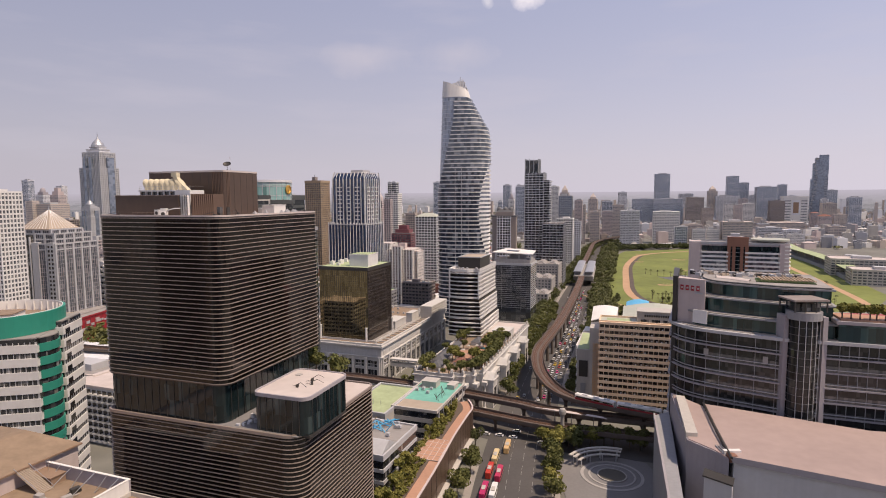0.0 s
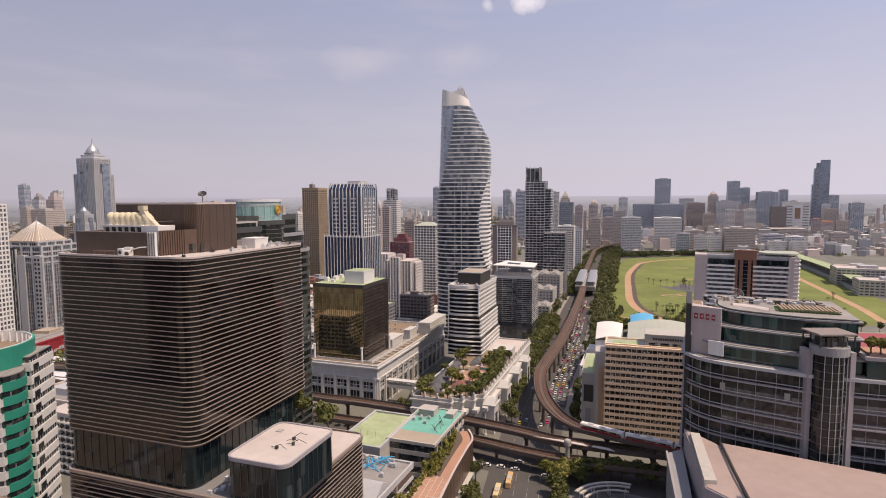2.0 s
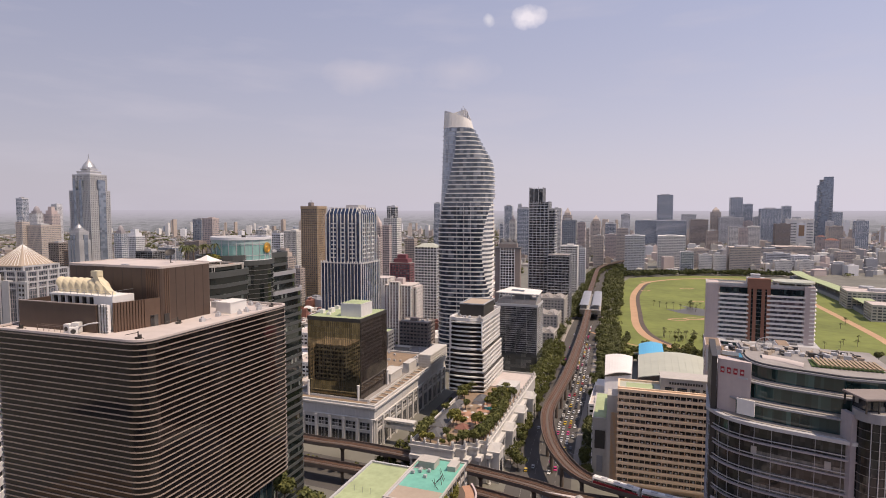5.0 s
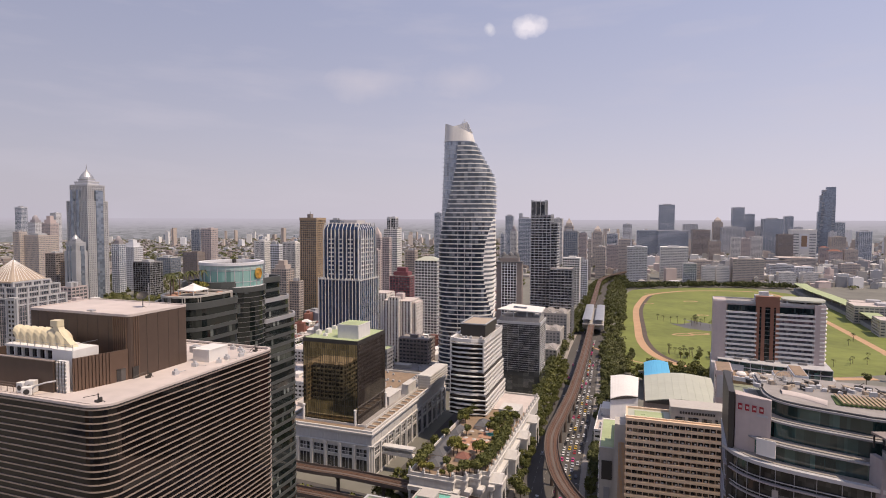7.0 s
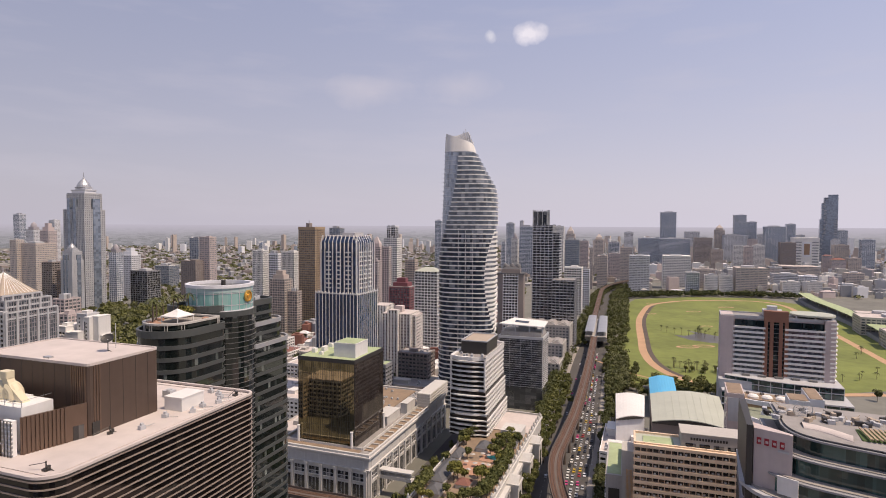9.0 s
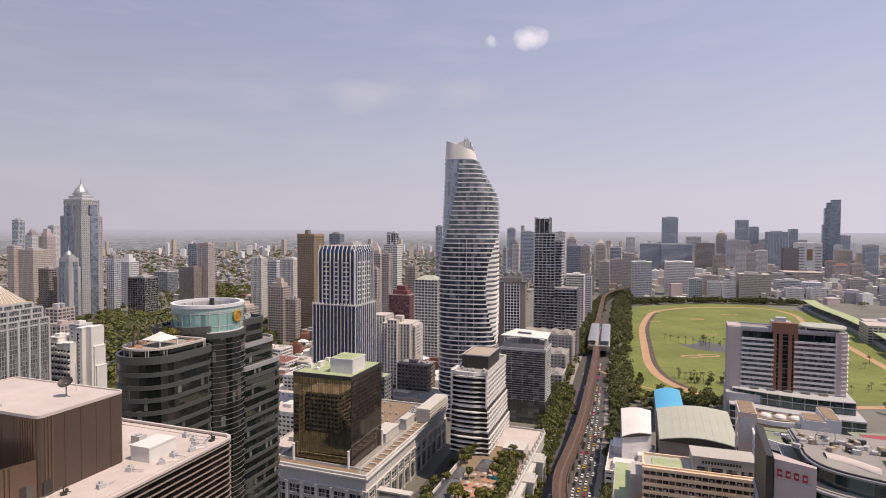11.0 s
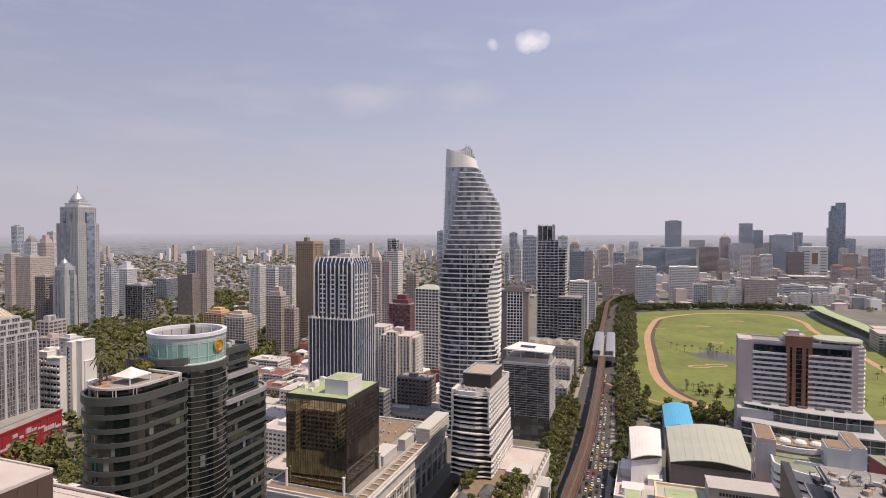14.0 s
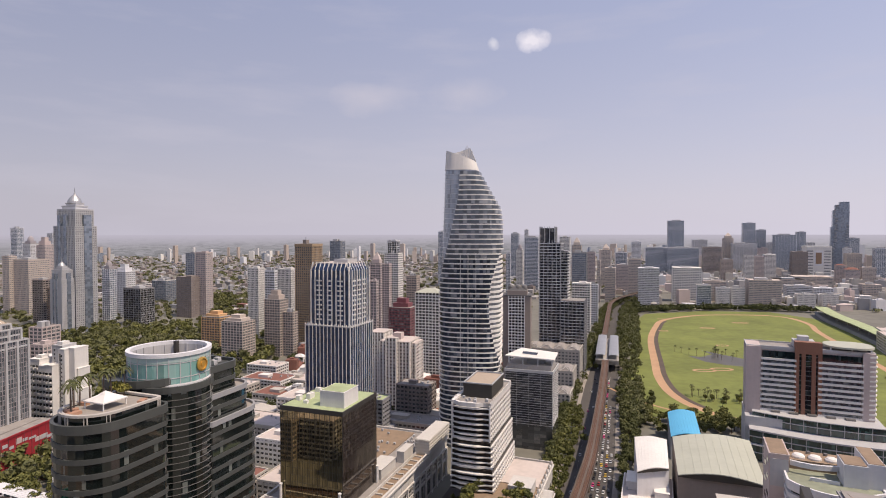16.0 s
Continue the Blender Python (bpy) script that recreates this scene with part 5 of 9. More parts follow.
# ------------------------------------------------------------------ tall sail-shaped glass tower
def sail_tower():
    """A flat grey glass tower wrapped by a curved front leaf whose edges swing across it."""
    t = thing("residential_tower", "very tall curved silver glass tower with white floor edges", "skyscraper", 20.5, 561, 0, 12)
    n, step, top = 56, 3.9, 222.0

    def table(z, rows):
        for (a, u), (b, v) in zip(rows, rows[1:]):
            if z <= b:
                f = max(0.0, (z - a) / (b - a))
                return u + (v - u) * f
        return rows[-1][1]

    def right_edge(z):
        return table(z, ((0, 22.6), (58, 23.2), (64, 24.6), (120, 25.2), (180, 24.6), (189, 23.4), (196, 19.2), (206, 13.4), (217, 7.4), (226, 5.2), (242, 3.0)))

    def left_edge(z):
        return table(z, ((0, -23.6), (60, -23.6), (130, -23.8), (160, -22.6), (200, -21.0), (242, -19.4)))

    def leaf_left(z):
        return table(z, ((0, -25.4), (118, -25.2), (132, -23.2), (143, -20.2), (155, -16.9), (169, -13.4), (184, -10.2), (198, -7.0), (222, -5.6)))

    def leaf_right(z):
        return right_edge(z) + 1.2 - table(z, ((0, 0), (62, 0), (80, 4.6), (98, 8.2), (115, 9.2), (131, 7.2), (143, 3.9), (155, 0.4), (160, 0), (230, 0)))

    def outline(z, more=0.0):
        a, b = left_edge(z) - more, right_edge(z) + more
        cx, rx, ry = (a + b) / 2, (b - a) / 2, (18.5 - 5 * max(0, (z - 150) / 90)) + more
        out = []
        for i in range(n):
            w = 2 * math.pi * i / n
            c, s = math.cos(w), math.sin(w)
            out.append((cx + rx * math.copysign(abs(c) ** 0.6, c), ry * math.copysign(abs(s) ** 0.72, s)))
        return out

    def front(z, more, xa, xb):
        """The part of the outline that faces the street between two sides, from one side to the other."""
        o = outline(z, more)
        line = o[n // 2:] + [o[0]]
        pts = []
        for p, q in zip(line, line[1:]):
            for edge in (xa, xb):
                if p[0] < edge <= q[0]:
                    f = (edge - p[0]) / (q[0] - p[0])
                    pts.append((edge, p[1] + (q[1] - p[1]) * f))
            if xa < q[0] < xb:
                pts.append(q)
        return pts

    z = 0.0
    while z < top - 1:
        up = min(z + step, top)
        part("glass_storey", Shape().prism(outline(z), z, up, outline(up), bottom=False, top=up >= top), G["sail"], t)
        part("floor_edge", Shape().prism(outline(z, 0.12), z, z + 0.22), M["light_grey"], t)
        z += step
    for i in range(24):
        z = 130 + i * step
        o = outline(z, 0.9)
        side = [p for p in o[n // 2 - 8:n // 2 + 2]]
        part("end_balcony", Shape().prism(side + [(x + 1.4, y) for x, y in side[::-1]], z, z + 0.5), M["light_grey"], t)
    # side balconies in the sun, where the leaf stands back
    for i in range(26):
        z = 58 + i * step
        b = leaf_right(z)
        if z < 154:
            o = outline(z, 1.0)
            side = front(z, 1.0, b - 1.5, 99) + [o[0]] + o[1:9]
            part("side_balcony", Shape().prism(side + [(x - 1.2, y + (0.6 if y < 0 else 0)) for x, y in side[::-1]], z, z + 1.75), M["white"], t)
    # front leaf
    for i in range(57):
        z = 2.5 + i * step
        if z > 219:
            break
        xa, xb = leaf_left(z), leaf_right(z)
        skin, slab = front(z, 1.1, xa, xb), front(z, 1.75, xa - 0.3, xb + 0.5)
        if len(skin) < 3:
            continue
        if z > 156 or z < 62:
            slab += outline(z, 1.75)[0:5]
            skin += outline(z, 1.1)[0:5]
        back = [(x - (0.6 if k > len(skin) - 4 else 0), y + 1.4) for k, (x, y) in enumerate(skin)]
        # leaf glass changes to the darker tint below 150 m
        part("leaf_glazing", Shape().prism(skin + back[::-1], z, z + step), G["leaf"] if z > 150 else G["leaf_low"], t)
        inner = [(x - (0.7 if k > len(slab) - 4 else 0), y + 1.5) for k, (x, y) in enumerate(slab)]
        part("balcony_edge", Shape().prism(slab + inner[::-1], z + 0.05, z + 0.95), M["white"], t)
    for i in range(7):
        u = 2.5 + i * 6.2 - 20
        part("leaf_mullion", Shape().box(u, -20.7 + 0.02 * u * u, 4, u + 0.35, -19.2 + 0.02 * u * u, 132 if u < -10 else 156), M["light_grey"], t)
    # folded crown: pale panels, a slanted front rim and an open frame behind it
    o, o2 = outline(top, 0.3), outline(226, -0.4)
    lo, hi = min(p[0] for p in o2), max(p[0] for p in o2)

    def rim(x, y):
        u = min(1.0, max(0.0, (x - lo) / (hi - lo)))
        fall = 238.5 - 9.0 * u
        curl = 238.0 + 5.0 * u / 0.7 if u < 0.7 else 243.0 - 16.0 * (u - 0.7) / 0.3
        w = min(1.0, max(0.0, y / 16 + 0.5))
        return fall + (curl - fall) * w

    inner = grown(o2, -0.9)
    rows = [[(x, y, top) for x, y in o + [o[0]]],
            [(x, y, rim(x, y)) for x, y in o2 + [o2[0]]],
            [(x, y, rim(x, y)) for x, y in inner + [inner[0]]],
            [(x, y, top + 2.2) for x, y in inner + [inner[0]]]]
    part("crown", Shape().strip(rows), M["white"], t, "folded pale metal crown with a curled rim")
    for i in range(7):
        x = lo + (hi - lo) * (0.36 + 0.09 * i)
        part("crown_strut", Shape().rod((x, -3, 229), (x + 2.5 - i * 0.6, 6 - i, 243.5 - abs(i - 3) * 1.7), 0.35).rod((x, -6, 228), (x + 1.5, 4, 238 - i), 0.3), M["steel"], t)
    part("crown_floor", Shape().prism(inner, top + 1.8, top + 2.2), M["roof_grey"], t)


sail_tower()


# ------------------------------------------------------------------ blue tower with white ribs
def ribbed_tower():
    t = thing("office_tower", "navy glass tower with white vertical ribs and stepped shoulders", "office tower", -69, 504.5, 0, 21)
    low, high = rect(-38.6, 0, 0, 33), rect(-34.6, 2.0, -2.0, 31)
    part("glazing", Shape().prism(low, 0, 103), G["navy"], t)
    part("glazing", Shape().prism(high, 103, 144), G["navy"], t)
    part("glazing", Shape().prism(high, 144, 149, grown(high, -2.5)), G["navy"], t)
    piers(t, low, 0, 104.6, 3.3, 0.42, 0.5, M["white"], name="rib")
    rib = Shape().box(-0.34, -0.3, 0, 0.34, 0.7, 41).strip([[(-0.25, 0.6, 41), (0.25, 0.6, 41)], [(-0.35, -2.1, 47), (0.35, -2.1, 47)], [(-0.35, -2.6, 47), (0.35, -2.6, 47)], [(-0.35, -0.3, 41), (0.35, -0.3, 41)]]).mesh("rib", M["white"])
    for a, b in edges(high, 5):
        k = round((b - a).length / 3.6)
        d = (b - a).normalized()
        for i in range(k + 1):
            q = a + (b - a) * (i / k)
            part("rib", rib, None, t, at=(q.x, q.y, 103), turn=math.degrees(math.atan2(d.y, d.x)) + 180)
    bal = Shape().box(-2.2, -0.3, 0, 2.2, 0.45, 1.0).mesh("balcony_front", M["white"])
    for i in range(9):
        for x in (-27.5, -18.5, -9.5):
            part("balcony_front", bal, None, t, at=(x, 2.0, 107 + i * 3.6), turn=180)
        for y in (9, 16.5, 24):
            part("balcony_front", bal, None, t, at=(-2.0, y, 107 + i * 3.6), turn=-90)
    part("shoulder", Shape().tube(grown(low, 0.4), high, 102.6, 103.4), M["light_grey"], t)
    part("roof", Shape().prism(grown(high, -2.6), 149, 149.4), M["roof_pale"], t)
    part("plant_room", Shape().box(-20, 10, 149.4, -8, 24, 152), M["light_grey"], t)


ribbed_tower()


def hospital():
    """White slab with long balconies and a brick-red centre, seen beyond the avenue."""
    t = thing("hospital_block", "white hospital slab with grey balconies and brick-red stair core", "hospital", 314, 511, 0, 24)
    main = rect(-83, 0, 0, 24)
    part("wall_body", Shape().prism(main, 20, 82), M["pink"], t)
    left, right = rect(-72, -1.6, -50.5, 0.5), rect(-34, -1.6, -8, 0.5)
    for poly in (left, right):
        part("glazing", Shape().prism(grown(poly, -0.3), 24, 76), G["silver"], t)
        me = Shape().prism(grown(poly, 1.1), 0, 1.7).mesh("balcony_band", M["white"])
        for i in range(13):
            part("balcony_band", me, None, t, at=(0, 0, 25 + i * 4.0))
        part("top_glazing", Shape().prism(grown(poly, 0.1), 74.5, 80), G["teal"], t)
    for x in (-50.2, -46.0, -39.4, -35.4):
        part("core_pier", Shape().box(x, -2.6, 20, x + 2.7, 1, 81), M["rust"], t)
    part("core_glazing", Shape().box(-48, -1.6, 20, -35, 0.5, 81), G["teal"], t)
    for i in range(13):
        part("core_band", Shape().box(-48, -1.9, 33 + i * 3.7, -35, 0.5, 33.4 + i * 3.7), M["steel_dark"], t)
    part("core_crown", Shape().box(-50.4, -2.9, 79.5, -32.8, 4, 88.5), M["rust"], t)
    part("roof", Shape().prism(grown(main, -0.6), 82, 82.4), M["roof_grey"], t)
    part("parapet", Shape().tube(grown(main, 0.4), grown(main, -0.5), 81, 83.6), M["light_grey"], t)
    part("helipad", Shape().prism(rounded(-30, -3, 1.5, 26, 12, 8), 85.2, 86.6), M["roof_cream"], t, "rounded pale green helipad slab")
    for x, y in ((-27, 1), (-2, 1), (-27, 22), (-2, 22), (-14, 0), (-14, 23)):
        part("helipad_post", Shape().box(x - 0.5, y - 0.5, 82, x + 0.5, y + 0.5, 85.3), M["light_grey"], t)
    plant(t, ((-50, 4, -36, 20, 82.4, 87.5), (-47, 8, -40, 16, 87.5, 91)))
    for x0, x1 in ((-83.4, -73), (-7.5, 0.4)):
        part("end_wall", Shape().box(x0, -2.2, 0, x1, 24.4, 83), M["pink"], t)
    for i in range(14):
        part("side_window", Shape().box(0.38, 3, 24 + i * 4, 0.55, 21, 25.8 + i * 4), G["dark"], t)
    part("podium", Shape().box(-84, -12, 0, 4, 30, 30), M["light_grey"], t)
    for out, z0, z1, slab in ((0, 23.2, 32.6, 0.55), (13, 12.0, 22.0, 1.1), (15, 0, 11.6, 0.5)):
        arc = [(-79 - out * 0.2 + (83 + out * 0.5) * k / 20, -8 - out - 9 * k / 20 - 5 * math.sin(math.pi * k / 20)) for k in range(21)]
        back = [(arc[-1][0], 12), (arc[0][0], 12)]
        part("podium_glazing", Shape().prism([(x, y + 1.6) for x, y in arc] + [(arc[-1][0] - 1, 12), (arc[0][0] + 1, 12)], z0, z1), G["teal_store"], t)
        part("canopy", Shape().prism(arc + back, z1, z1 + slab), M["light_grey"], t, "pale curved canopy slab")
        part("floor_band", Shape().prism([(x, y + 1.0) for x, y in arc] + [(x, 11.9) for x, y in back], (z0 + z1) / 2, (z0 + z1) / 2 + 0.6), M["light_grey"], t)
        for k in range(0, 21, 2):
            part("podium_post", Shape().box(arc[k][0] - 0.2, arc[k][1] + 1.1, z0, arc[k][0] + 0.2, arc[k][1] + 1.5, z1), M["light_grey"], t)
    for i in range(14):
        part("side_balcony", Shape().prism([(-3.5, -3.0), (0.6, -2.4), (1.9, 0.5), (1.9, 23.5), (0.3, 24.6), (0.3, -1)], 34.5 + i * 3.5, 35.6 + i * 3.5), M["white"], t)
    for i in range(5):
        part("roof_unit", Shape().box(-66 + i * 12, -6, 33.2, -60 + i * 12, -2.5, 34.4), M["steel_dark"], t)


hospital()


def beige_block():
    """Beige twelve-storey block with rows of recessed balconies."""
    t = thing("apartment_block", "beige twelve-storey block with rows of recessed balconies", "apartment block", 136, 312.5, 0, 18)
    main = rect(-47, 0, 0, 17)
    part("wall_body", Shape().prism(rect(-47, 1.6, 0, 17), 0, 53), M["beige"], t)
    part("glazing", Shape().box(-46.6, 1.3, 3, -0.4, 1.7, 52), G["room"], t)
    slab = Shape().box(-47.3, 0, 0, 0.3, 1.7, 1.45).mesh("balcony", M["beige"])
    wall = Shape().box(-0.16, 0.25, 0, 0.16, 1.65, 52).mesh("partition", M["beige"])
    for i in range(15):
        part("balcony", slab, None, t, at=(0, 0, 2.5 + i * 3.55))
    for i in range(18):
        part("partition", wall, None, t, at=(-46.8 + i * 2.74, 0, 1))
    unit = Shape().box(-0.45, 0.4, 0, 0.45, 0.9, 0.7).mesh("air_conditioner", M["white"])
    for i in range(14):
        for j in range(17):
            if RND.random() < 0.45:
                part("air_conditioner", unit, None, t, at=(-45.4 + j * 2.74 + RND.uniform(-0.5, 0.5), 0.4, 4.1 + i * 3.55))
    part("roof", Shape().prism(rect(-46.5, 2, -0.5, 16.5), 53, 53.4), M["roof_cream"], t)
    part("parapet", Shape().tube(grown(rect(-47, 1.6, 0, 17), 0.3), rect(-46.4, 2.2, -0.6, 16.4), 52.4, 54.4), M["beige"], t)
    part("sign_wall", Shape().box(-26, 3.4, 53.4, 0, 16, 60).box(-26.3, 3.1, 60, 0.3, 16.3, 60.5), M["cream"], t, "pale roof storey with a row of letters")
    for i in range(13):
        part("sign_bar", Shape().box(-22 + i * 1.25, 3.2, 57.4, -21.1 + i * 1.25, 3.4, 58.6), M["dark_metal"], t)
    for i in range(4):
        part("roof_opening", Shape().box(-24 + i * 6, 3.25, 53.8, -19.5 + i * 6, 3.45, 55.8), G["dark"], t)
    part("roof_deck", Shape().box(-43, 4, 53.4, -29, 13, 53.7).box(-40, 7, 53.7, -37.5, 9, 53.85), M["roof_green"], t)
    part("side_stair", Shape().box(-52.5, 2, 0, -47, 14, 49), M["cream"], t)
    low = part("side_wing", Shape().box(-60, 6, 0, -52.5, 50, 34).box(-60.3, 5.7, 34, -52.2, 50.3, 34.8), M["cream"], t, "pale lower side wing with balconies")
    part("wing_roof", Shape().box(-59.5, 7, 34.8, -53, 49, 34.95), M["roof_green"], t)
    part("screen_board", Shape().box(-58.8, 5.5, 18, -53.5, 5.8, 28), M["dark_metal"], low)
    part("emblem", Shape().prism([(-57.6, 5.55), (-54.6, 5.55), (-54.6, 5.75), (-57.6, 5.75)], 5, 14), M["grey"], low)
    for i in range(6):
        part("wing_band", Shape().box(-60.5, 5.5, 3 + i * 5, -60, 50, 4.6 + i * 5), M["white"], low)
        part("wing_glazing", Shape().box(-60.2, 7, 4.6 + i * 5, -59.9, 49, 7.6 + i * 5), G["dark"], low)
    part("back_block", Shape().box(-52, 17, 0, -2, 40, 40), M["cream"], t)
    for i in range(7):
        part("stair_fin", Shape().box(-50.5 + i * 0.6, 1.6, 0, -50.2 + i * 0.6, 2.1, 40), M["orange"], t)


beige_block()


def curved_mall():
    """Dark glass department store with curved balconied storeys, lift cylinder and roof terraces."""
    t = thing("department_store", "dark glass department store with curved pale floor bands", "department store", 0, 0)
    bend = smooth_way([(101.2, 247), (101.6, 240.5), (104.0, 234.5), (108.5, 229.5), (115, 224.5), (123, 219), (131, 213.5)], 3)
    ahead, side = Vector((0.342, 0.94)), Vector((0.94, -0.342))

    def stepped(back, left):
        """The outline with its street front moved back and its curved end moved in."""
        out = []
        for i, p in enumerate(bend):
            q = Vector(p) + ahead * back + side * (left * (1 - i / (len(bend) - 1)))
            out.append(tuple(q))
        if back:
            return out + [(147 + 0.34 * back, 207.6 + 0.94 * back), (165, 253), (113 + left * 0.9, 272)]
        return out + [(146, 208), (262, 166), (276, 206), (113 + left * 0.9, 272)]

    body = stepped(0, 0)
    part("glazing", Shape().prism(body, 0, 71.5), G["store"], t)
    for i in range(11):
        z = 8 + i * 5.75
        part("floor_band", Shape().prism(grown(body, 1.2 if i % 3 else 0.7), z, z + 0.55), M["lavender"], t)
        part("rail_band", Shape().tube(grown(body, 0.75), grown(body, 0.45), z + 1.5, z + 1.75), M["light_grey"], t)
        if i not in (0, 10):
            line = [Vector(p) for p in bend[9:]] + [Vector((146, 208)), Vector((262, 166))]
            pts = [tuple(p - ahead * 0.12) for p in line] + [tuple(p + ahead * 0.5) for p in line[::-1]]
            part("blind_strip", Shape().prism(pts, z + 0.6, z + (2.9 if i % 2 else 2.1)), G["store_blind"], t)
    part("terrace_band", Shape().prism(grown(body, 1.5), 71.2, 72.4), M["light_grey"], t, "broad pale terrace edge")
    post = Shape().box(-0.10, -0.2, 0, 0.10, 0.2, 5.0).mesh("mullion", M["grey"])
    for i in range(11):
        z = 8.8 + i * 5.75
        for k in range(40):
            u = k / 39
            if i % 2 and k % 3:
                continue
            part("mullion", post, None, t, at=(148 + 112 * u, 207.2 - 40.5 * u, z), turn=-20)
        for k in range(3, len(bend) - 1, 2):
            part("mullion", post, None, t, at=(bend[k][0] - 0.1, bend[k][1] - 0.1, z), turn=-35)
    panel = Shape().box(-0.9, -0.2, 0.3, 0.9, 0.1, 2.9).mesh("blind_panel", M["concrete"])
    for i in (3, 4, 6, 8, 9):
        for k in range(9, len(bend) - 1):
            if RND.random() < 0.08:
                part("blind_panel", panel, None, t, at=(bend[k][0] - 0.1, bend[k][1] - 0.15, 9.4 + i * 5.75), turn=-34)
    tops = ((72.0, 78.0, 3.0, 4.5), (78.0, 84.4, 6.5, 9.0), (84.4, 90.2, 9.5, 13.0))
    for z0, z1, b, l in tops:
        o = stepped(b, l)
        part("upper_glazing", Shape().prism(o, z0, z1), G["teal_store"], t)
        part("upper_band", Shape().prism(grown(o, 1.2), z1 - 0.3, z1 + 0.3), M["grey"], t)
    for z, b, l in ((72.0, 0, 0), (78.0, 3, 4.5), (84.4, 6.5, 9.0)):
        part("terrace_floor", Shape().prism(grown(stepped(b, l), -0.3), z + 0.35, z + 0.62), M["paving"], t)
    wing = [(147.5, 207.6), (262, 166), (266, 178), (152, 220)]
    part("wing_glazing", Shape().prism(wing, 71.6, 79.4), G["teal_store"], t, "teal glazed top storey")
    part("wing_band", Shape().prism(grown(wing, 1.0), 79.0, 80.2), M["lavender"], t)
    part("wing_bed", Shape().prism(grown(wing, -0.8), 80.2, 80.9), M["terracotta"], t)
    part("roof", Shape().prism(grown(stepped(9.5, 13.0), 0.4), 90.9, 91.2), M["roof_grey"], t)
    part("end_wall", Shape().prism([(99.8, 244), (101.4, 243), (114, 271), (112.2, 273)], 0, 92.5), M["dark_metal"], t, "dark end wall")
    part("sign_wall", Shape().prism([(102.0, 243.5), (110.2, 236.0), (111.0, 237.2), (104.5, 249)], 72, 91.6), M["pink"], t, "pink-beige sign wall with red letters")
    for i in range(4):
        u = 0.14 + i * 0.2
        x, y = 102.0 + 8.2 * u, 243.5 - 7.5 * u
        b = part("sign_bar", Shape().box(-0.65, -0.25, 0, 0.65, 0.1, 2.2), M["red_panel"], t, at=(x, y, 86.6), turn=-42)
        part("sign_slot", Shape().box(-0.3, -0.27, 0.7, 0.5, -0.2, 1.5), M["pink"], b)
    part("sign_bar", Shape().box(-1.6, -0.25, 0, 1.6, 0.1, 0.6), M["light_grey"], t, at=(108.3, 237.6, 85.4), turn=-42)
    part("white_panel", Shape().prism([(104.6, 234.4), (108.6, 230.2), (108.9, 230.5), (104.9, 234.7)], 74.0, 79.6), M["white"], t, "blank white board")
    # lift cylinder with vertical frames
    cx, cy, cr = 136.6, 211.5, 4.9
    cyl = disc(cx, cy, cr, n=28)
    part("lift_shaft", Shape().prism(cyl, 0, 80.5), G["store"], t, "round glazed lift shaft")
    piers(t, cyl, 0, 80.5, 1.65, 0.12, 0.16, M["steel_dark"], name="shaft_post")
    storeys(t, cyl, 2, 80, 2.9, 0.14, 0.14, M["steel_dark"], name="shaft_ring")
    part("shaft_collar", Shape().tube(disc(cx, cy, cr + 1.2, n=28), disc(cx, cy, cr - 0.6, n=28), 80.4, 83.4), M["grey"], t)
    part("kiosk_floor", Shape().prism(disc(cx, cy, cr, n=28), 83.0, 83.5), M["paving"], t)
    for k in range(5):
        part("shaft_mast", Shape().rod((cx - 4 + k * 2, cy - 5.3 + 0.35 * (k - 2) ** 2, 4), (cx - 4 + k * 2, cy - 5.3 + 0.35 * (k - 2) ** 2, 80.4), 0.13, 5), M["light_grey"], t)
    part("shaft_kiosk", Shape().box(cx - 4.6, cy - 2.5, 83.5, cx + 4.6, cy + 4, 86.6), G["dark"], t)
    part("kiosk_roof", Shape().box(cx - 6.6, cy - 4.5, 87.6, cx + 6.6, cy + 6, 88.2), M["grey_brown"], t)
    for x in (-6, -2, 2, 6):
        for y in (-4, 5.5):
            part("kiosk_post", Shape().box(cx + x - 0.2, cy + y - 0.2, 83.4, cx + x + 0.2, cy + y + 0.2, 87.7), M["dark_metal"], t)
    for x, y in ((130.6, 213.2), (142.7, 208.8)):
        part("shaft_pylon", Shape().box(x - 0.9, y - 1.0, 0, x + 0.9, y + 4, 81.5), M["lavender"], t)
    # roof terraces: trellis, curved shell and machines
    slat = Shape().box(-0.35, -5.6, 0, 0.35, 5.6, 0.35).mesh("trellis_slat", M["gold"])
    for i in range(15):
        part("trellis_slat", slat, None, t, at=(133.5 + i * 1.25, 236.5 - i * 0.5, 92.2), turn=-20)
    part("trellis_floor", Shape().prism([(130, 233), (150, 225), (154, 236), (135, 243)], 91.2, 91.5), M["grass_dark"], t)
    rows = [[(120 + 8 * u + 1.8 * math.cos(w) * (0.6 + 0.4 * u), 247 - 13 * u + 2.6 * math.cos(w) + 2.5 * math.sin(u * 3), 91.1 + 0.9 * math.sin(w)) for w in [math.pi * k / 8 for k in range(9)]] for u in [k / 10 for k in range(11)]]
    part("roof_shell", Shape().strip(rows), M["roof_pale"], t, "white curved roof shell")
    wheel = Shape()
    for k in range(18):
        a, b = radians(k * 20), radians(k * 20 + 20)
        wheel.rod((126 + 3.4 * math.cos(a), 256, 93.6 + 3.0 * math.sin(a)), (126 + 3.4 * math.cos(b), 256, 93.6 + 3.0 * math.sin(b)), 0.14, 4)
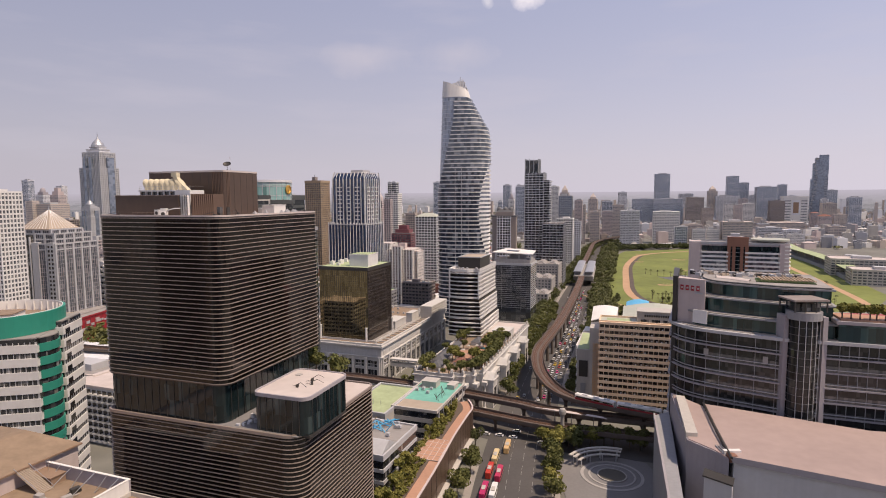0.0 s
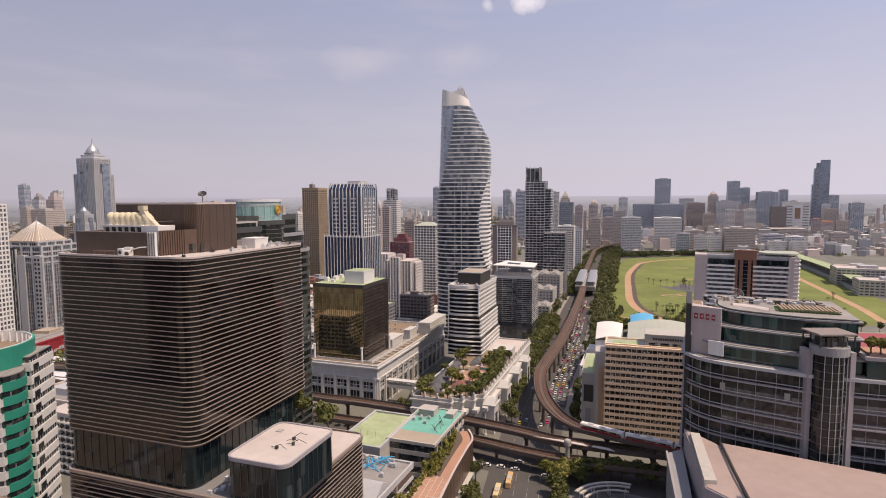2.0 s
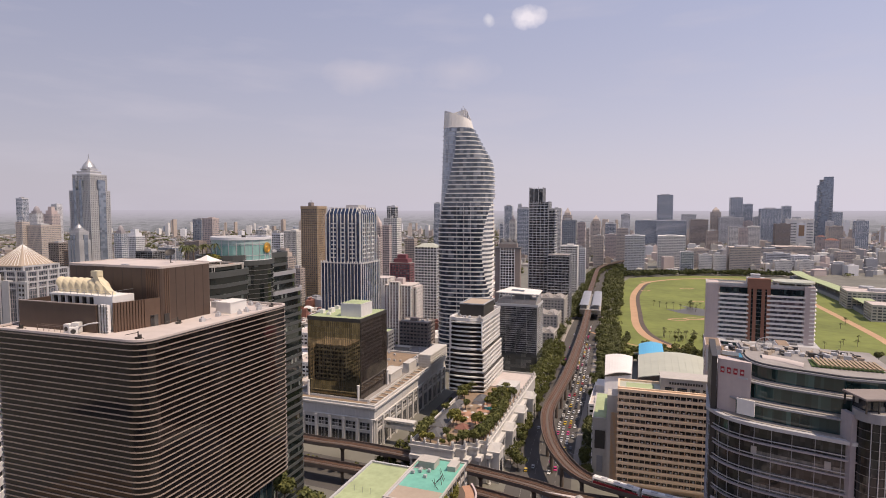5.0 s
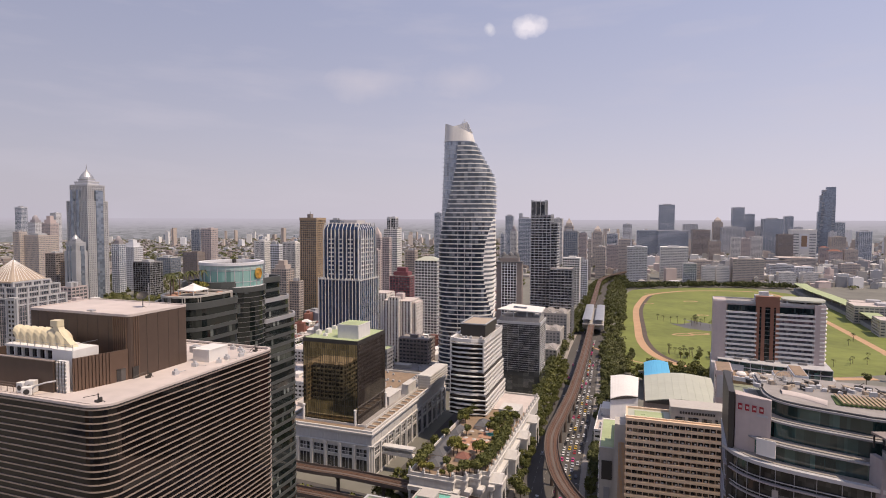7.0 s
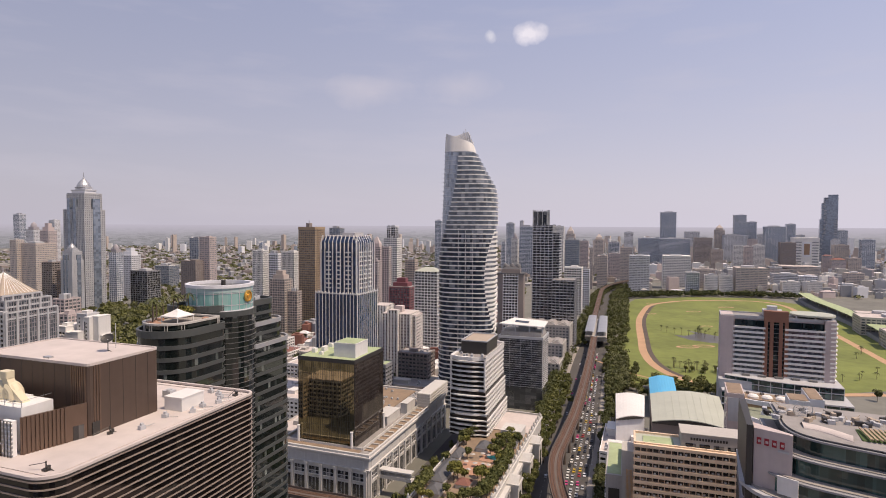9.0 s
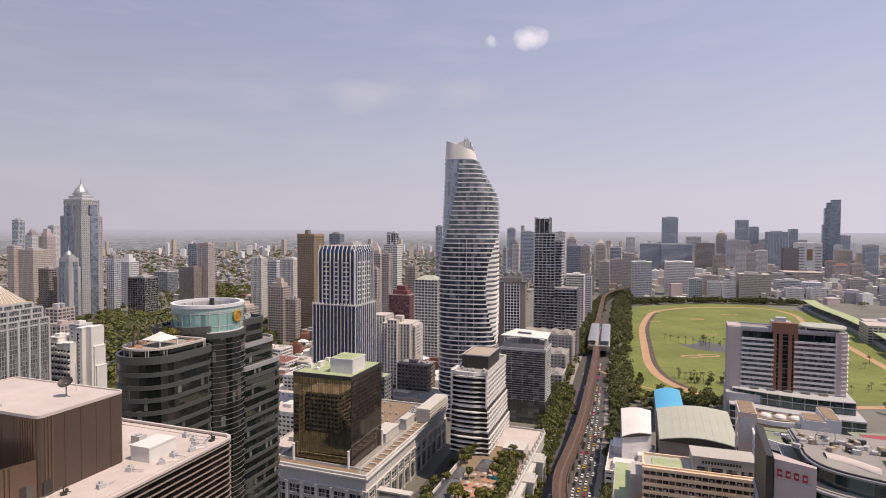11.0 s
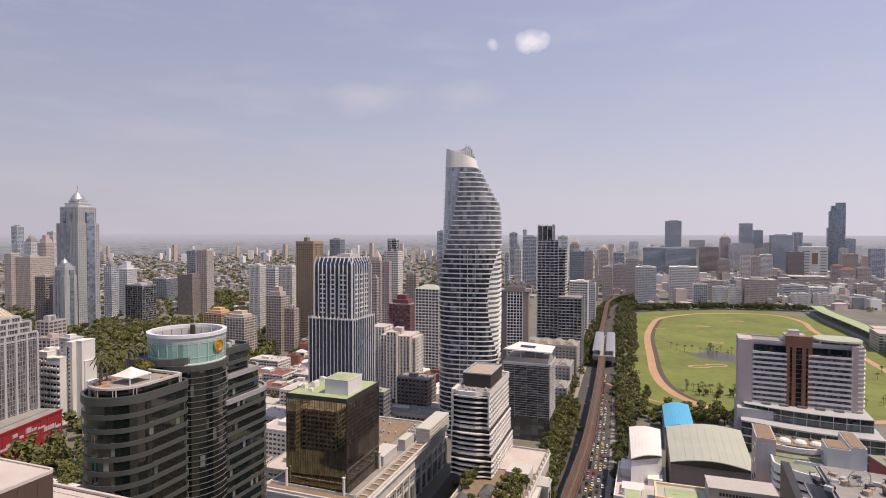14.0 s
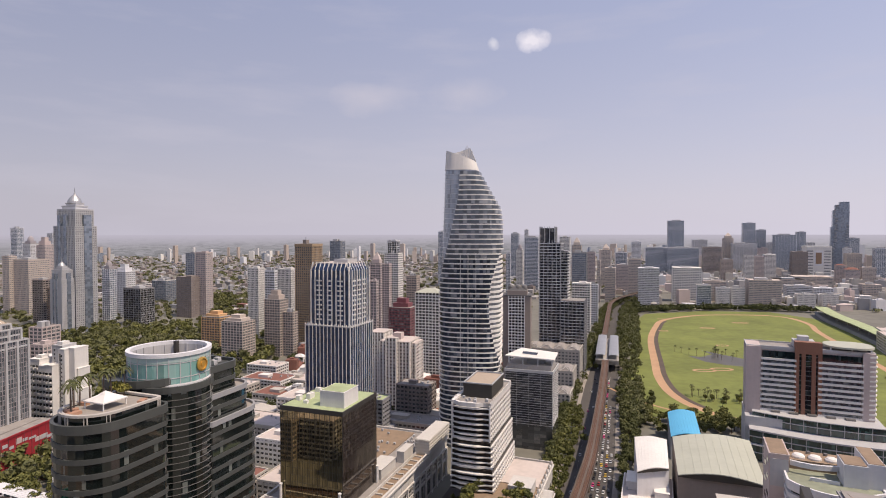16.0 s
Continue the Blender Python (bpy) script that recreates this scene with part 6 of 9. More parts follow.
        wheel.rod((126, 256, 93.6), (126 + 3.4 * math.cos(a), 256, 93.6 + 3.0 * math.sin(a)), 0.06, 4)
    part("roof_wheel", wheel, M["steel"], t)
    for k in range(46):
        u, v = RND.random(), RND.uniform(0.15, 1)
        p = Vector((112, 252)) + side * (u * 44) + ahead * (v * 16)
        m = M["light_grey"] if k % 3 == 0 else M["roof_tan"] if k % 3 == 1 else M["dark_metal"]
        part("roof_machine", Shape().box(-1.1, -0.7, 0, 1.1, 0.7, RND.uniform(0.7, 1.7)).rod((0, 0, 0.6), (2.2, 0.3, RND.uniform(0.6, 2)), 0.13), m, t, at=(p.x, p.y, 91.2), turn=RND.uniform(0, 180))


curved_mall()


def near_roof():
    t = thing("mall_roof_block", "broad low roof of dusty pinkish metal with pale walls", "mall", 0, 0)
    roof = [(91.0, 172.5), (150, 140), (260, 120), (270, 170), (150, 193), (104, 220)]
    part("wall_body", Shape().prism(grown(roof, -0.6), 0, 43), M["light_grey"], t)
    part("roof", Shape().prism(roof, 43, 44), M["roof_pink"], t)
    part("roof_edge", Shape().strip([[(x, y, z) for z in (42.6, 44.6)] for x, y in ((91, 172.3), (120.5, 156), (150, 139.7), (205, 129.6), (260, 119.6))]), M["lavender"], t)
    part("gutter_pipe", Shape().rod((90.7, 172.2, 44.2), (96.5, 195, 44.5), 0.45, 8).rod((96.5, 195, 44.5), (103.6, 219.8, 44.4), 0.45, 8), M["dark_metal"], t)
    part("corner_block", Shape().prism([(83.7, 188.7), (89.1, 179.3), (90.6, 173.6), (103.4, 220), (97, 236)], 0, 43), M["lavender"], t)
    part("side_roof", Shape().prism([(84.2, 188.9), (89.2, 180), (90.4, 175), (103, 219.5), (97, 234.5)], 43, 43.3), M["roof_pink"], t)
    part("white_wall", Shape().prism([(96.1, 228.5), (99.1, 227), (88.0, 190.3), (84.2, 190.8)], 41, 44.7), M["cream"], t)
    part("ledge", Shape().prism([(89.4, 233.3), (97.0, 237.0), (73.4, 166.8), (62, 140), (57.5, 140), (69.1, 166.8)], 0, 34), M["grey"], t)
    part("ledge_wall", Shape().prism([(88.8, 233.3), (89.6, 233.3), (69.3, 166.8), (57.7, 140), (56.9, 140), (68.5, 166.8)], 33, 35.0), M["lavender"], t)
    part("service_shaft", Shape().prism([(84.6, 176), (90.0, 169.5), (87.6, 165.5), (81.8, 171.5)], 0, 38.5), M["light_grey"], t)
    part("shaft_cap", Shape().prism([(84.2, 176.3), (90.4, 169.4), (87.7, 165.0), (81.3, 171.6)], 38.5, 39), M["dark_metal"], t)
    m = part("roof_machine", Shape().box(90.5, 176.5, 43.2, 96, 178.0, 44.6), M["white"], t, "white rooftop duct with a rusty motor")
    part("motor", Shape().box(91.0, 173.6, 42.0, 93.4, 176.2, 44.2).rod((93, 175, 43.5), (96, 174, 43.2), 0.25), M["rust"], m)
    for k in range(6):
        part("duct", Shape().rod((90.5 + k * 0.9, 178.4, 43.6), (90.8 + k * 0.9, 183, 43.6), 0.2), M["steel"], t)


near_roof()


def green_drum_block():
    """White banded block with an emerald green round bay and roof ring, beside the dark tower."""
    t = thing("office_block", "white banded block with emerald green round bay and roof ring", "office block", -142.8, 186.4, 0, -12)
    wing_l, wing_r = rect(-62, 0, 4.6, 18), rect(-58, 14.6, 7, 30.5)
    bay = disc(0.2, 8.0, 7.7, n=36)
    for poly, z1, m in ((wing_r, 82.6, "white"), (wing_l, 80, "white"), (bay, 79.8, "green_tile")):
        part("glazing", Shape().prism(poly, 0, z1), G["dark"], t)
        storeys(t, poly, z1 % 4.7, z1 + 0.6, 4.7, 2.9, 0.3, M[m])
        part("roof", Shape().prism(grown(poly, -0.3), z1, z1 + 0.3), M["roof_grey"], t)
    for poly, z1 in ((wing_r, 82.6), (wing_l, 80)):
        piers(t, poly, 0, z1 - 1, 1.7, 0.22, 0.1, M["light_grey"])
    for k in range(17):
        for poly_x, y0 in ((4.6, 0.4), (7, 16.0)):
            # black boxes on the wall stand for the shade inside recessed loggias
            part("loggia", Shape().box(poly_x - 0.5, y0, k * 4.7 + 2.7, poly_x + 0.42, y0 + 3.6, k * 4.7 + 4.6), G["ink"], t)
    ring = disc(-14.9, 18.6, 20.2, n=48)
    part("roof_ring", Shape().tube(ring, grown(ring, -0.7), 80.4, 87.4), M["green_tile"], t, "emerald green roof ring")
    part("ring_lining", Shape().tube(grown(ring, -0.72), grown(ring, -0.95), 80, 87.6), M["white"], t)
    part("roof_deck", Shape().prism(grown(ring, -1), 83.2, 83.6), M["roof_brown"], t)
    fin = Shape().box(-0.1, -0.5, 0, 0.1, 0.1, 3.4).mesh("ring_fin", M["white"])
    for k in range(40):
        a = radians(k * 9)
        part("ring_fin", fin, None, t, at=(-14.9 + 19.1 * math.cos(a), 18.6 + 19.1 * math.sin(a), 83.6), turn=k * 9 - 90)
    part("stair_house", Shape().box(-24, 12, 83.6, -8, 22, 86.4), M["white"], t)
    part("stair_house_roof", Shape().box(-24.3, 11.7, 86.4, -7.7, 22.3, 86.7), M["roof_brown"], t)


green_drum_block()


def old_roof_block():
    t = thing("low_building", "pale pink old building with a weathered brown hipped roof", "building", -98.1, 144.5, 0, 20)
    t.scale = (0.84, 0.84, 0.84)
    t.location.z = 20.3
    part("wall_body", Shape().box(-44, -60, -24, 0, 0.6, 50), M["pink"], t)
    part("roof", Shape().prism(rect(-46, -62, 0.9, 1.4), 50, 54.6, rect(-16, -52, -14, -5)), M["roof_brown"], t)
    part("eave", Shape().tube(rect(-46, -62, 1.0, 1.5), rect(-45, -61, 0.1, 0.6), 49.6, 50.1), M["brown"], t)
    part("terrace", Shape().box(0, -60, -24, 33, -9, 44.4), M["pink"], t)
    part("terrace_floor", Shape().box(0.1, -59.5, 44.4, 32.6, -9.5, 44.6), M["roof_brown"], t)
    part("terrace_wall", Shape().box(0.1, -9.6, 44.4, 33.2, -9.0, 48.6), M["lavender"], t)
    part("terrace_wall", Shape().box(32.6, -60, 44.4, 33.2, -9.62, 48.6), M["white"], t)
    part("wall_coping", Shape().box(0.1, -9.7, 48.6, 33.3, -8.9, 48.75).box(32.5, -60, 48.6, 33.3, -9.7, 48.75), M["white"], t)
    part("outer_roof", Shape().box(33.2, -60, -24, 47, -9, 44.0), M["roof_brown"], t)
    part("outer_parapet", Shape().tube(rect(33.3, -60, 47, -9), rect(33.6, -59.7, 46.6, -9.4), 44.0, 45.2), M["cream"], t)
    st = part("stair_flight", Shape().quad((0.2, -18.6, 49.6), (0.2, -14.6, 49.6), (10, -14.6, 44.7), (10, -18.6, 44.7)), M["roof_tan"], t, "tan outdoor stair")
    for i in range(20):
        x, z = 0.3 + i * 0.49, 49.6 - i * 0.245
        part("step", Shape().box(x, -18.5, z - 0.3, x + 0.36, -14.7, z + 0.08), M["roof_tan"], st)
    for y in (-18.7, -14.6):
        part("stair_rail", Shape().rod((0.2, y, 50.6), (10, y, 45.7), 0.08).rod((10, y, 44.6), (10, y, 45.7), 0.06).rod((0.2, y, 49.6), (0.2, y, 50.6), 0.06), M["steel"], st)
    for k in range(6):
        part("pipe", Shape().rod((5 + k * 4.6, -12.5 - (k % 2) * 3, 44.6), (6.5 + k * 4.7, -9.8, 48.9), 0.13), M["steel"], t)
    part("roof_room", Shape().box(0.2, -14.2, 44.6, 8.5, -9.8, 47.0).box(0.2, -14.5, 47.0, 8.8, -9.7, 47.25), M["brown"], t)
    for k, (x, y) in enumerate(((12, -20), (16, -24), (20, -18), (26, -26), (14, -33), (23, -35), (29, -20), (18, -14))):
        part("roof_machine", Shape().box(-1.2, -0.8, 0, 1.2, 0.8, 1.4).rod((1.2, 0, 0.8), (3.4, 0.6, 0.4), 0.14), M["dark_metal"] if k % 2 else M["concrete"], t, at=(x, y, 44.6), turn=k * 37)
    a = part("roof_aerial", Shape().rod((0, 0, 0), (0, 0, 3.2), 0.07).rod((-1.4, 0, 2.6), (1.4, 0, 2.6), 0.05).rod((-1, 0, 2.1), (1, 0, 2.1), 0.05), M["steel"], t, at=(4, -11.5, 47.25))


old_roof_block()

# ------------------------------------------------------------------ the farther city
# walls take the paler paints, so haze sits in their colour
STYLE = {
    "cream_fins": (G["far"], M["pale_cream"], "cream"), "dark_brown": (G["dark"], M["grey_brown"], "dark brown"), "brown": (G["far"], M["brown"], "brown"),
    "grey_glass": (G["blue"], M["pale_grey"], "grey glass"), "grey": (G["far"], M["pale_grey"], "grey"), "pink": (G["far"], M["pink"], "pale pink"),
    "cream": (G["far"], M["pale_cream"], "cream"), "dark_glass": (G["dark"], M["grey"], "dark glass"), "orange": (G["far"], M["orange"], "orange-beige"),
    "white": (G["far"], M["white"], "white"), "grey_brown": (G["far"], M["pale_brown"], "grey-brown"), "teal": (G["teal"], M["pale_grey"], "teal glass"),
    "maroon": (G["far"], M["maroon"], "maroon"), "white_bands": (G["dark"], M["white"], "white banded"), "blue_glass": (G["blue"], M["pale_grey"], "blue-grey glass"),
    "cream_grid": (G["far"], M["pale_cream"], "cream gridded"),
}


def city_tower(style, form, x, y, w, d, h, heading=19):
    """A building of the middle or far distance, by colour, form, place and size."""
    glazing, wall, words = STYLE[style]
    near = y < 1050
    # far glass swapped for paler copies that carry the haze in their colour
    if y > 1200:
        glazing = G["haze_blue"] if style in ("grey_glass", "blue_glass", "dark_glass", "teal") else G["haze_brown"] if "brown" in style else G["haze"]
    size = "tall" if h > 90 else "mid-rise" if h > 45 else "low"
    t = thing("city_building", f"{size} {words} building with rows of windows", "building", x, y, 0, heading, group="buildings of the city")
    poly = rect(-w, 0, 0, d)
    top = h * (0.86 if form in ("stepped", "pointed", "domed") else 1.0)
    thin = "glass" in style or style == "teal"
    band = 0.7 if thin else (1.25 if near else 2.0) if form != "bands" else 1.5
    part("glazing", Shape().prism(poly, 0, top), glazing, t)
    storeys(t, poly, 0, top, 3.6 if near else 4.2, band, 0.3, wall, split=near and h < 120)
    space = max(2.4, w / 16) if form == "ribbed" else max(4.5, w / 7)
    if form != "bands":
        piers(t, poly, 0, top, space, 0.35 if thin else 0.9, 0.4, wall, split=False)
    part("roof", Shape().prism(poly, top, top + 0.6), M["roof_grey"], t)
    k = RND.random()
    cx, cy = -w * (0.35 + 0.3 * k), d * 0.5
    if form in ("plain", "ribbed", "bands", "cap"):
        part("plant_room", Shape().box(cx - w * 0.2, cy - d * 0.22, top, cx + w * 0.2, cy + d * 0.22, top + 3 + 3 * k), M["light_grey"] if k > 0.4 else wall, t)
        part("parapet", Shape().tube(grown(poly, 0.35), grown(poly, -0.5), top, top + 1.4), wall if form != "cap" else M["white"], t)
        if k > 0.55:
            part("water_tank", Shape().lathe([(min(w, d) * 0.1, top), (min(w, d) * 0.1, top + 5)], cx + w * 0.28, cy, n=10), M["grey"], t)
    elif form == "stepped":
        for i, q in enumerate((0.14, 0.28)):
            p = rect(-w * (1 - q), d * q, -w * q, d * (1 - q))
            part("setback", Shape().prism(p, top + i * h * 0.07, top + (i + 1) * h * 0.07), wall, t)
    elif form == "pointed":
        p = rect(-w * 0.85, d * 0.15, -w * 0.15, d * 0.85)
        part("setback", Shape().prism(p, top, top + h * 0.05).prism(p, top + h * 0.05, h, rect(-w * 0.52, d * 0.48, -w * 0.48, d * 0.52)), wall, t)
    elif form == "domed":
        r = min(w, d) * 0.36
        part("dome", Shape().prism(rect(-w * 0.85, d * 0.15, -w * 0.15, d * 0.85), top, top + h * 0.05).lathe([(r * math.cos(a), top + h * 0.05 + h * 0.09 * math.sin(a)) for a in [math.pi / 2 * i / 6 for i in range(6)]], -w / 2, d / 2, n=16), M["lavender"], t)
    elif form == "hip":
        part("hipped_roof", Shape().prism(grown(poly, 1), top, top + min(w, d) * 0.22, rect(-w * 0.7, d * 0.4, -w * 0.3, d * 0.6)), M["roof_cream"] if style != "pink" else M["roof_red"], t)
    return t


city_tower("cream_fins", "ribbed", -895, 1293, 60, 45, 115)
city_tower("dark_brown", "plain", -748, 1132, 27, 20, 85)
city_tower("brown", "plain", -695, 1089, 19, 14, 73)
city_tower("grey_glass", "plain", -1386, 1900, 29, 21, 190)
city_tower("grey", "domed", -1268, 1800, 33, 25, 165)
city_tower("pink", "stepped", -1152, 1700, 34, 25, 162)
city_tower("grey", "plain", -1341, 2000, 27, 20, 172)
city_tower("cream", "plain", -942, 1300, 21, 16, 122)
city_tower("grey_glass", "domed", -656, 1186, 20, 15, 119)
city_tower("grey", "stepped", -659, 1245, 30, 23, 109)
city_tower("dark_glass", "plain", -567, 1133, 42, 31, 69)
city_tower("dark_glass", "cap", -701, 1492, 45, 34, 54)
city_tower("dark_brown", "plain", -521, 1238, 38, 28, 82)
city_tower("dark_glass", "plain", -540, 1295, 23, 17, 129)
city_tower("pink", "plain", -498, 1254, 26, 20, 132)
city_tower("orange", "stepped", -331, 913, 33, 25, 57)
city_tower("cream", "stepped", -274, 848, 34, 26, 61)
city_tower("white", "ribbed", -302, 996, 20, 15, 115)
city_tower("grey", "plain", -297, 1063, 24, 18, 107)
city_tower("white", "ribbed", -254, 1011, 25, 19, 113)
city_tower("grey_brown", "stepped", -232, 876, 25, 19, 92)
city_tower("grey_brown", "plain", -214, 876, 16, 12, 61)
city_tower("dark_glass", "plain", -267, 1500, 30, 23, 152)
city_tower("pink", "plain", -88, 800, 8, 6, 111)
city_tower("pink", "pointed", -113, 1050, 19, 14, 140)
city_tower("pink", "plain", -91, 980, 12, 9, 123)
city_tower("teal", "plain", -105, 1150, 7, 5, 154)
city_tower("white", "plain", -91, 1140, 28, 21, 134)
city_tower("teal", "plain", -95, 1150, 18, 14, 157)
city_tower("maroon", "stepped", -48, 830, 30, 22, 86)
city_tower("white_bands", "hip", -9, 760, 30, 22, 101)
city_tower("grey_brown", "plain", -55, 1100, 19, 14, 95)
city_tower("grey_glass", "plain", -11, 1935, 22, 17, 177)
bt = thing("apartment_tower", "dark grey-brown tower with white balcony stack and dark domed roof", "residential tower", 92, 716, 0, 12)
part("wall_body", Shape().box(-30, 0, 0, 0, 22, 102).box(-26, 2, 102, -4, 20, 108), M["grey_brown"], bt)
part("glazing", Shape().box(-24, -0.4, 0, -6, 0.3, 101), G["ink"], bt)
for k in range(30):
    part("balcony", Shape().box(-23.6, -1.6, 0, -6.4, -0.3, 0.9), M["pale_grey"], bt, at=(0, 0, 2 + k * 3.35))
for k in range(6):
    part("fin", Shape().box(-0.35, -1.9, 0, 0.35, 0, 102.5), M["pale_grey"], bt, at=(-23.6 + k * 3.44, 0, 0))
part("roof_cap", Shape().prism(rect(-31, -1, 1, 23), 102, 103.4).prism(rect(-25, 3, -5, 19), 108, 111.5, rect(-21, 6, -9, 16)), M["slate"], bt)
for x in (-22, -14, -7):
    part("roof_dome", Shape().lathe([(3.2, 108), (3.2, 111.5), (2.6, 113.4), (1.2, 114.4), (0.1, 114.7)], x, 8, n=14), M["steel_dark"], bt)
city_tower("blue_glass", "plain", 177, 1700, 12, 9, 113)
city_tower("grey_glass", "plain", 262, 2200, 29, 22, 171)
city_tower("white", "domed", 238, 1900, 20, 15, 138)
city_tower("grey_glass", "plain", 271, 1800, 41, 31, 159)
city_tower("grey", "plain", 409, 3000, 18, 13, 191)
city_tower("white", "plain", 387, 1900, 31, 23, 160)
city_tower("cream", "pointed", 377, 1700, 25, 19, 161)
city_tower("dark_glass", "plain", 307, 1350, 31, 23, 128)
city_tower("white_bands", "plain", 243, 1060, 30, 22, 85)
city_tower("pink", "plain", 442, 1800, 23, 18, 115)
city_tower("cream", "plain", 378, 1500, 7, 5, 104)
city_tower("cream", "pointed", 517, 1900, 28, 21, 138)
city_tower("grey", "plain", 280, 1150, 16, 12, 75)
city_tower("cream", "plain", 415, 1500, 24, 18, 85)
city_tower("blue_glass", "plain", 569, 1900, 34, 26, 110)
city_tower("pink", "plain", 515, 1700, 36, 27, 81)
city_tower("cream", "plain", 511, 1600, 30, 22, 102)
city_tower("grey", "plain", 681, 2100, 31, 23, 141)
city_tower("grey_glass", "bands", 852, 2300, 80, 60, 116)
city_tower("grey", "plain", 494, 1420, 46, 34, 89)
city_tower("blue_glass", "plain", 1036, 2592, 66, 50, 227)
city_tower("grey_glass", "bands", 952, 2250, 111, 83, 115)
city_tower("white", "ribbed", 628, 1500, 66, 50, 84)
city_tower("grey_glass", "cap", 615, 1420, 30, 22, 49)
city_tower("grey_brown", "bands", 1014, 2200, 63, 47, 120)
city_tower("grey", "plain", 1325, 3000, 70, 52, 138)
city_tower("cream", "pointed", 1307, 2700, 42, 32, 175)
city_tower("grey_brown", "plain", 956, 2000, 36, 27, 83)
city_tower("cream", "plain", 699, 1520, 51, 39, 49)
city_tower("white", "ribbed", 674, 1450, 29, 22, 40)
city_tower("white", "ribbed", 710, 1450, 29, 22, 40)
city_tower("grey", "plain", 1362, 2600, 96, 72, 125)
city_tower("blue_glass", "plain", 1407, 2700, 51, 38, 219)
city_tower("blue_glass", "plain", 1455, 2700, 45, 33, 188)
city_tower("white", "plain", 1025, 2000, 29, 22, 98)
city_tower("pink", "plain", 1059, 2000, 29, 22, 93)
city_tower("pink", "plain", 1239, 2300, 32, 24, 113)
city_tower("white", "plain", 1128, 2050, 37, 28, 97)
city_tower("grey", "plain", 1565, 2800, 46, 35, 127)
city_tower("cream_grid", "plain", 779, 1420, 68, 51, 60)
city_tower("blue_glass", "plain", 1472, 2500, 78, 59, 165)
city_tower("blue_glass", "plain", 1637, 2700, 36, 27, 178)
city_tower("dark_brown", "plain", 1268, 2100, 48, 36, 105)
city_tower("grey", "plain", 1808, 2900, 38, 29, 125)
city_tower("grey", "bands", 889, 1480, 54, 41, 41)
city_tower("white", "ribbed", 845, 1400, 36, 27, 29)
city_tower("white", "ribbed", 898, 1400, 31, 23, 29)
city_tower("grey", "plain", 953, 1500, 41, 31, 34)
city_tower("grey", "bands", 1029, 1500, 60, 45, 18)
city_tower("grey_glass", "plain", 1809, 2600, 47, 35, 150)
city_tower("grey", "plain", 1633, 2400, 26, 19, 111)
city_tower("cream", "plain", 1531, 2200, 48, 36, 95)
city_tower("pink", "hip", 1331, 2000, 26, 20, 64)
city_tower("pink", "hip", 1308, 1900, 39, 29, 56)
city_tower("cream", "plain", 1358, 1900, 37, 28, 61)
city_tower("cream", "plain", 1072, 1500, 40, 30, 43)
city_tower("grey_glass", "plain", 1554, 2100, 41, 31, 118)
city_tower("cream", "plain", 1156, 1800, 102, 76, 38)
city_tower("cream", "plain", 1044, 1750, 85, 64, 35)
city_tower("white", "plain", 911, 1800, 37, 27, 25)

pf = thing("office_block", "white block with a large framed panel and grid of windows", "building", 1419, 2200, 0, 19)
part("wall_body", Shape().box(-83, 0, 0, 0, 62, 122).box(-84, -1, 118, 1, 63, 124), M["white"], pf)
part("panel_frame", Shape().box(-56, -1.2, 50, -27, 0.5, 108), M["pale_grey"], pf)
part("panel", Shape().box(-51, -1.6, 58, -32, -1.1, 100), M["brown"], pf, "dark framed panel")
for k in range(10):
    for x in (-80, -24):
        part("window_strip", Shape().box(x, -0.5, 8 + k * 10.6, x + 21, 0.3, 12 + k * 10.6), G["haze"], pf)

# three-part crown tower with a dome and spire
def domed_skyscraper(x, y, s, label):
    t = thing("office_tower", label, "skyscraper", x, y, 0, 19)
    for a, b, z0, z1 in ((0, 50, 0, 183), (4, 42, 183, 212)):
        p = rect(-a - b, a, -a, a + b * 0.8)
        p = [(u * s, v * s) for u, v in p]
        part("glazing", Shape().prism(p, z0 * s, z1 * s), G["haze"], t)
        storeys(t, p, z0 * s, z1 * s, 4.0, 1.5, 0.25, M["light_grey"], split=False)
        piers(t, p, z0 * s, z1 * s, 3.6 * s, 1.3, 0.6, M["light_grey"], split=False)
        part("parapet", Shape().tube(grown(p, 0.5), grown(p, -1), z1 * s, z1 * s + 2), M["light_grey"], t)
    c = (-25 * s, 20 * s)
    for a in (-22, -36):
        part("centre_bay", Shape().box((a - 3) * s, -1.5 * s, 0, (a + 3) * s, 3 * s, 204 * s), G["haze_blue"], t)
    part("centre_bay", Shape().box(-2 * s, 16 * s, 0, 1.5 * s, 30 * s, 204 * s), G["haze_blue"], t)
    for a, z0, z1 in ((9, 212, 219), (13, 219, 224)):
        p = [(u * s, v * s) for u, v in rect(-50 + a, a, -a, 40 - a)]
        part("crown_tier", Shape().prism(p, z0 * s, z1 * s), M["pale_grey"], t)
        part("tier_rim", Shape().tube(grown(p, 0.8), grown(p, -1), z1 * s - 1, z1 * s + 1), M["light_grey"], t)
    part("dome", Shape().lathe([(11.5 * s, 224 * s), (11 * s, 228 * s), (8.5 * s, 233 * s), (5 * s, 237 * s), (2.0 * s, 240 * s)], *c, n=24), M["steel"], t)
    part("spire", Shape().lathe([(2.4 * s, 239 * s), (1.0 * s, 243 * s), (0.3 * s, 252 * s)], *c, n=10), M["steel"], t)


domed_skyscraper(-632, 1050, 1.0, "tall pale grey tower with stepped shoulders, dome and spire")
domed_skyscraper(-632, 1015, 0.52, "smaller pale grey tower with dome beside the tall one")


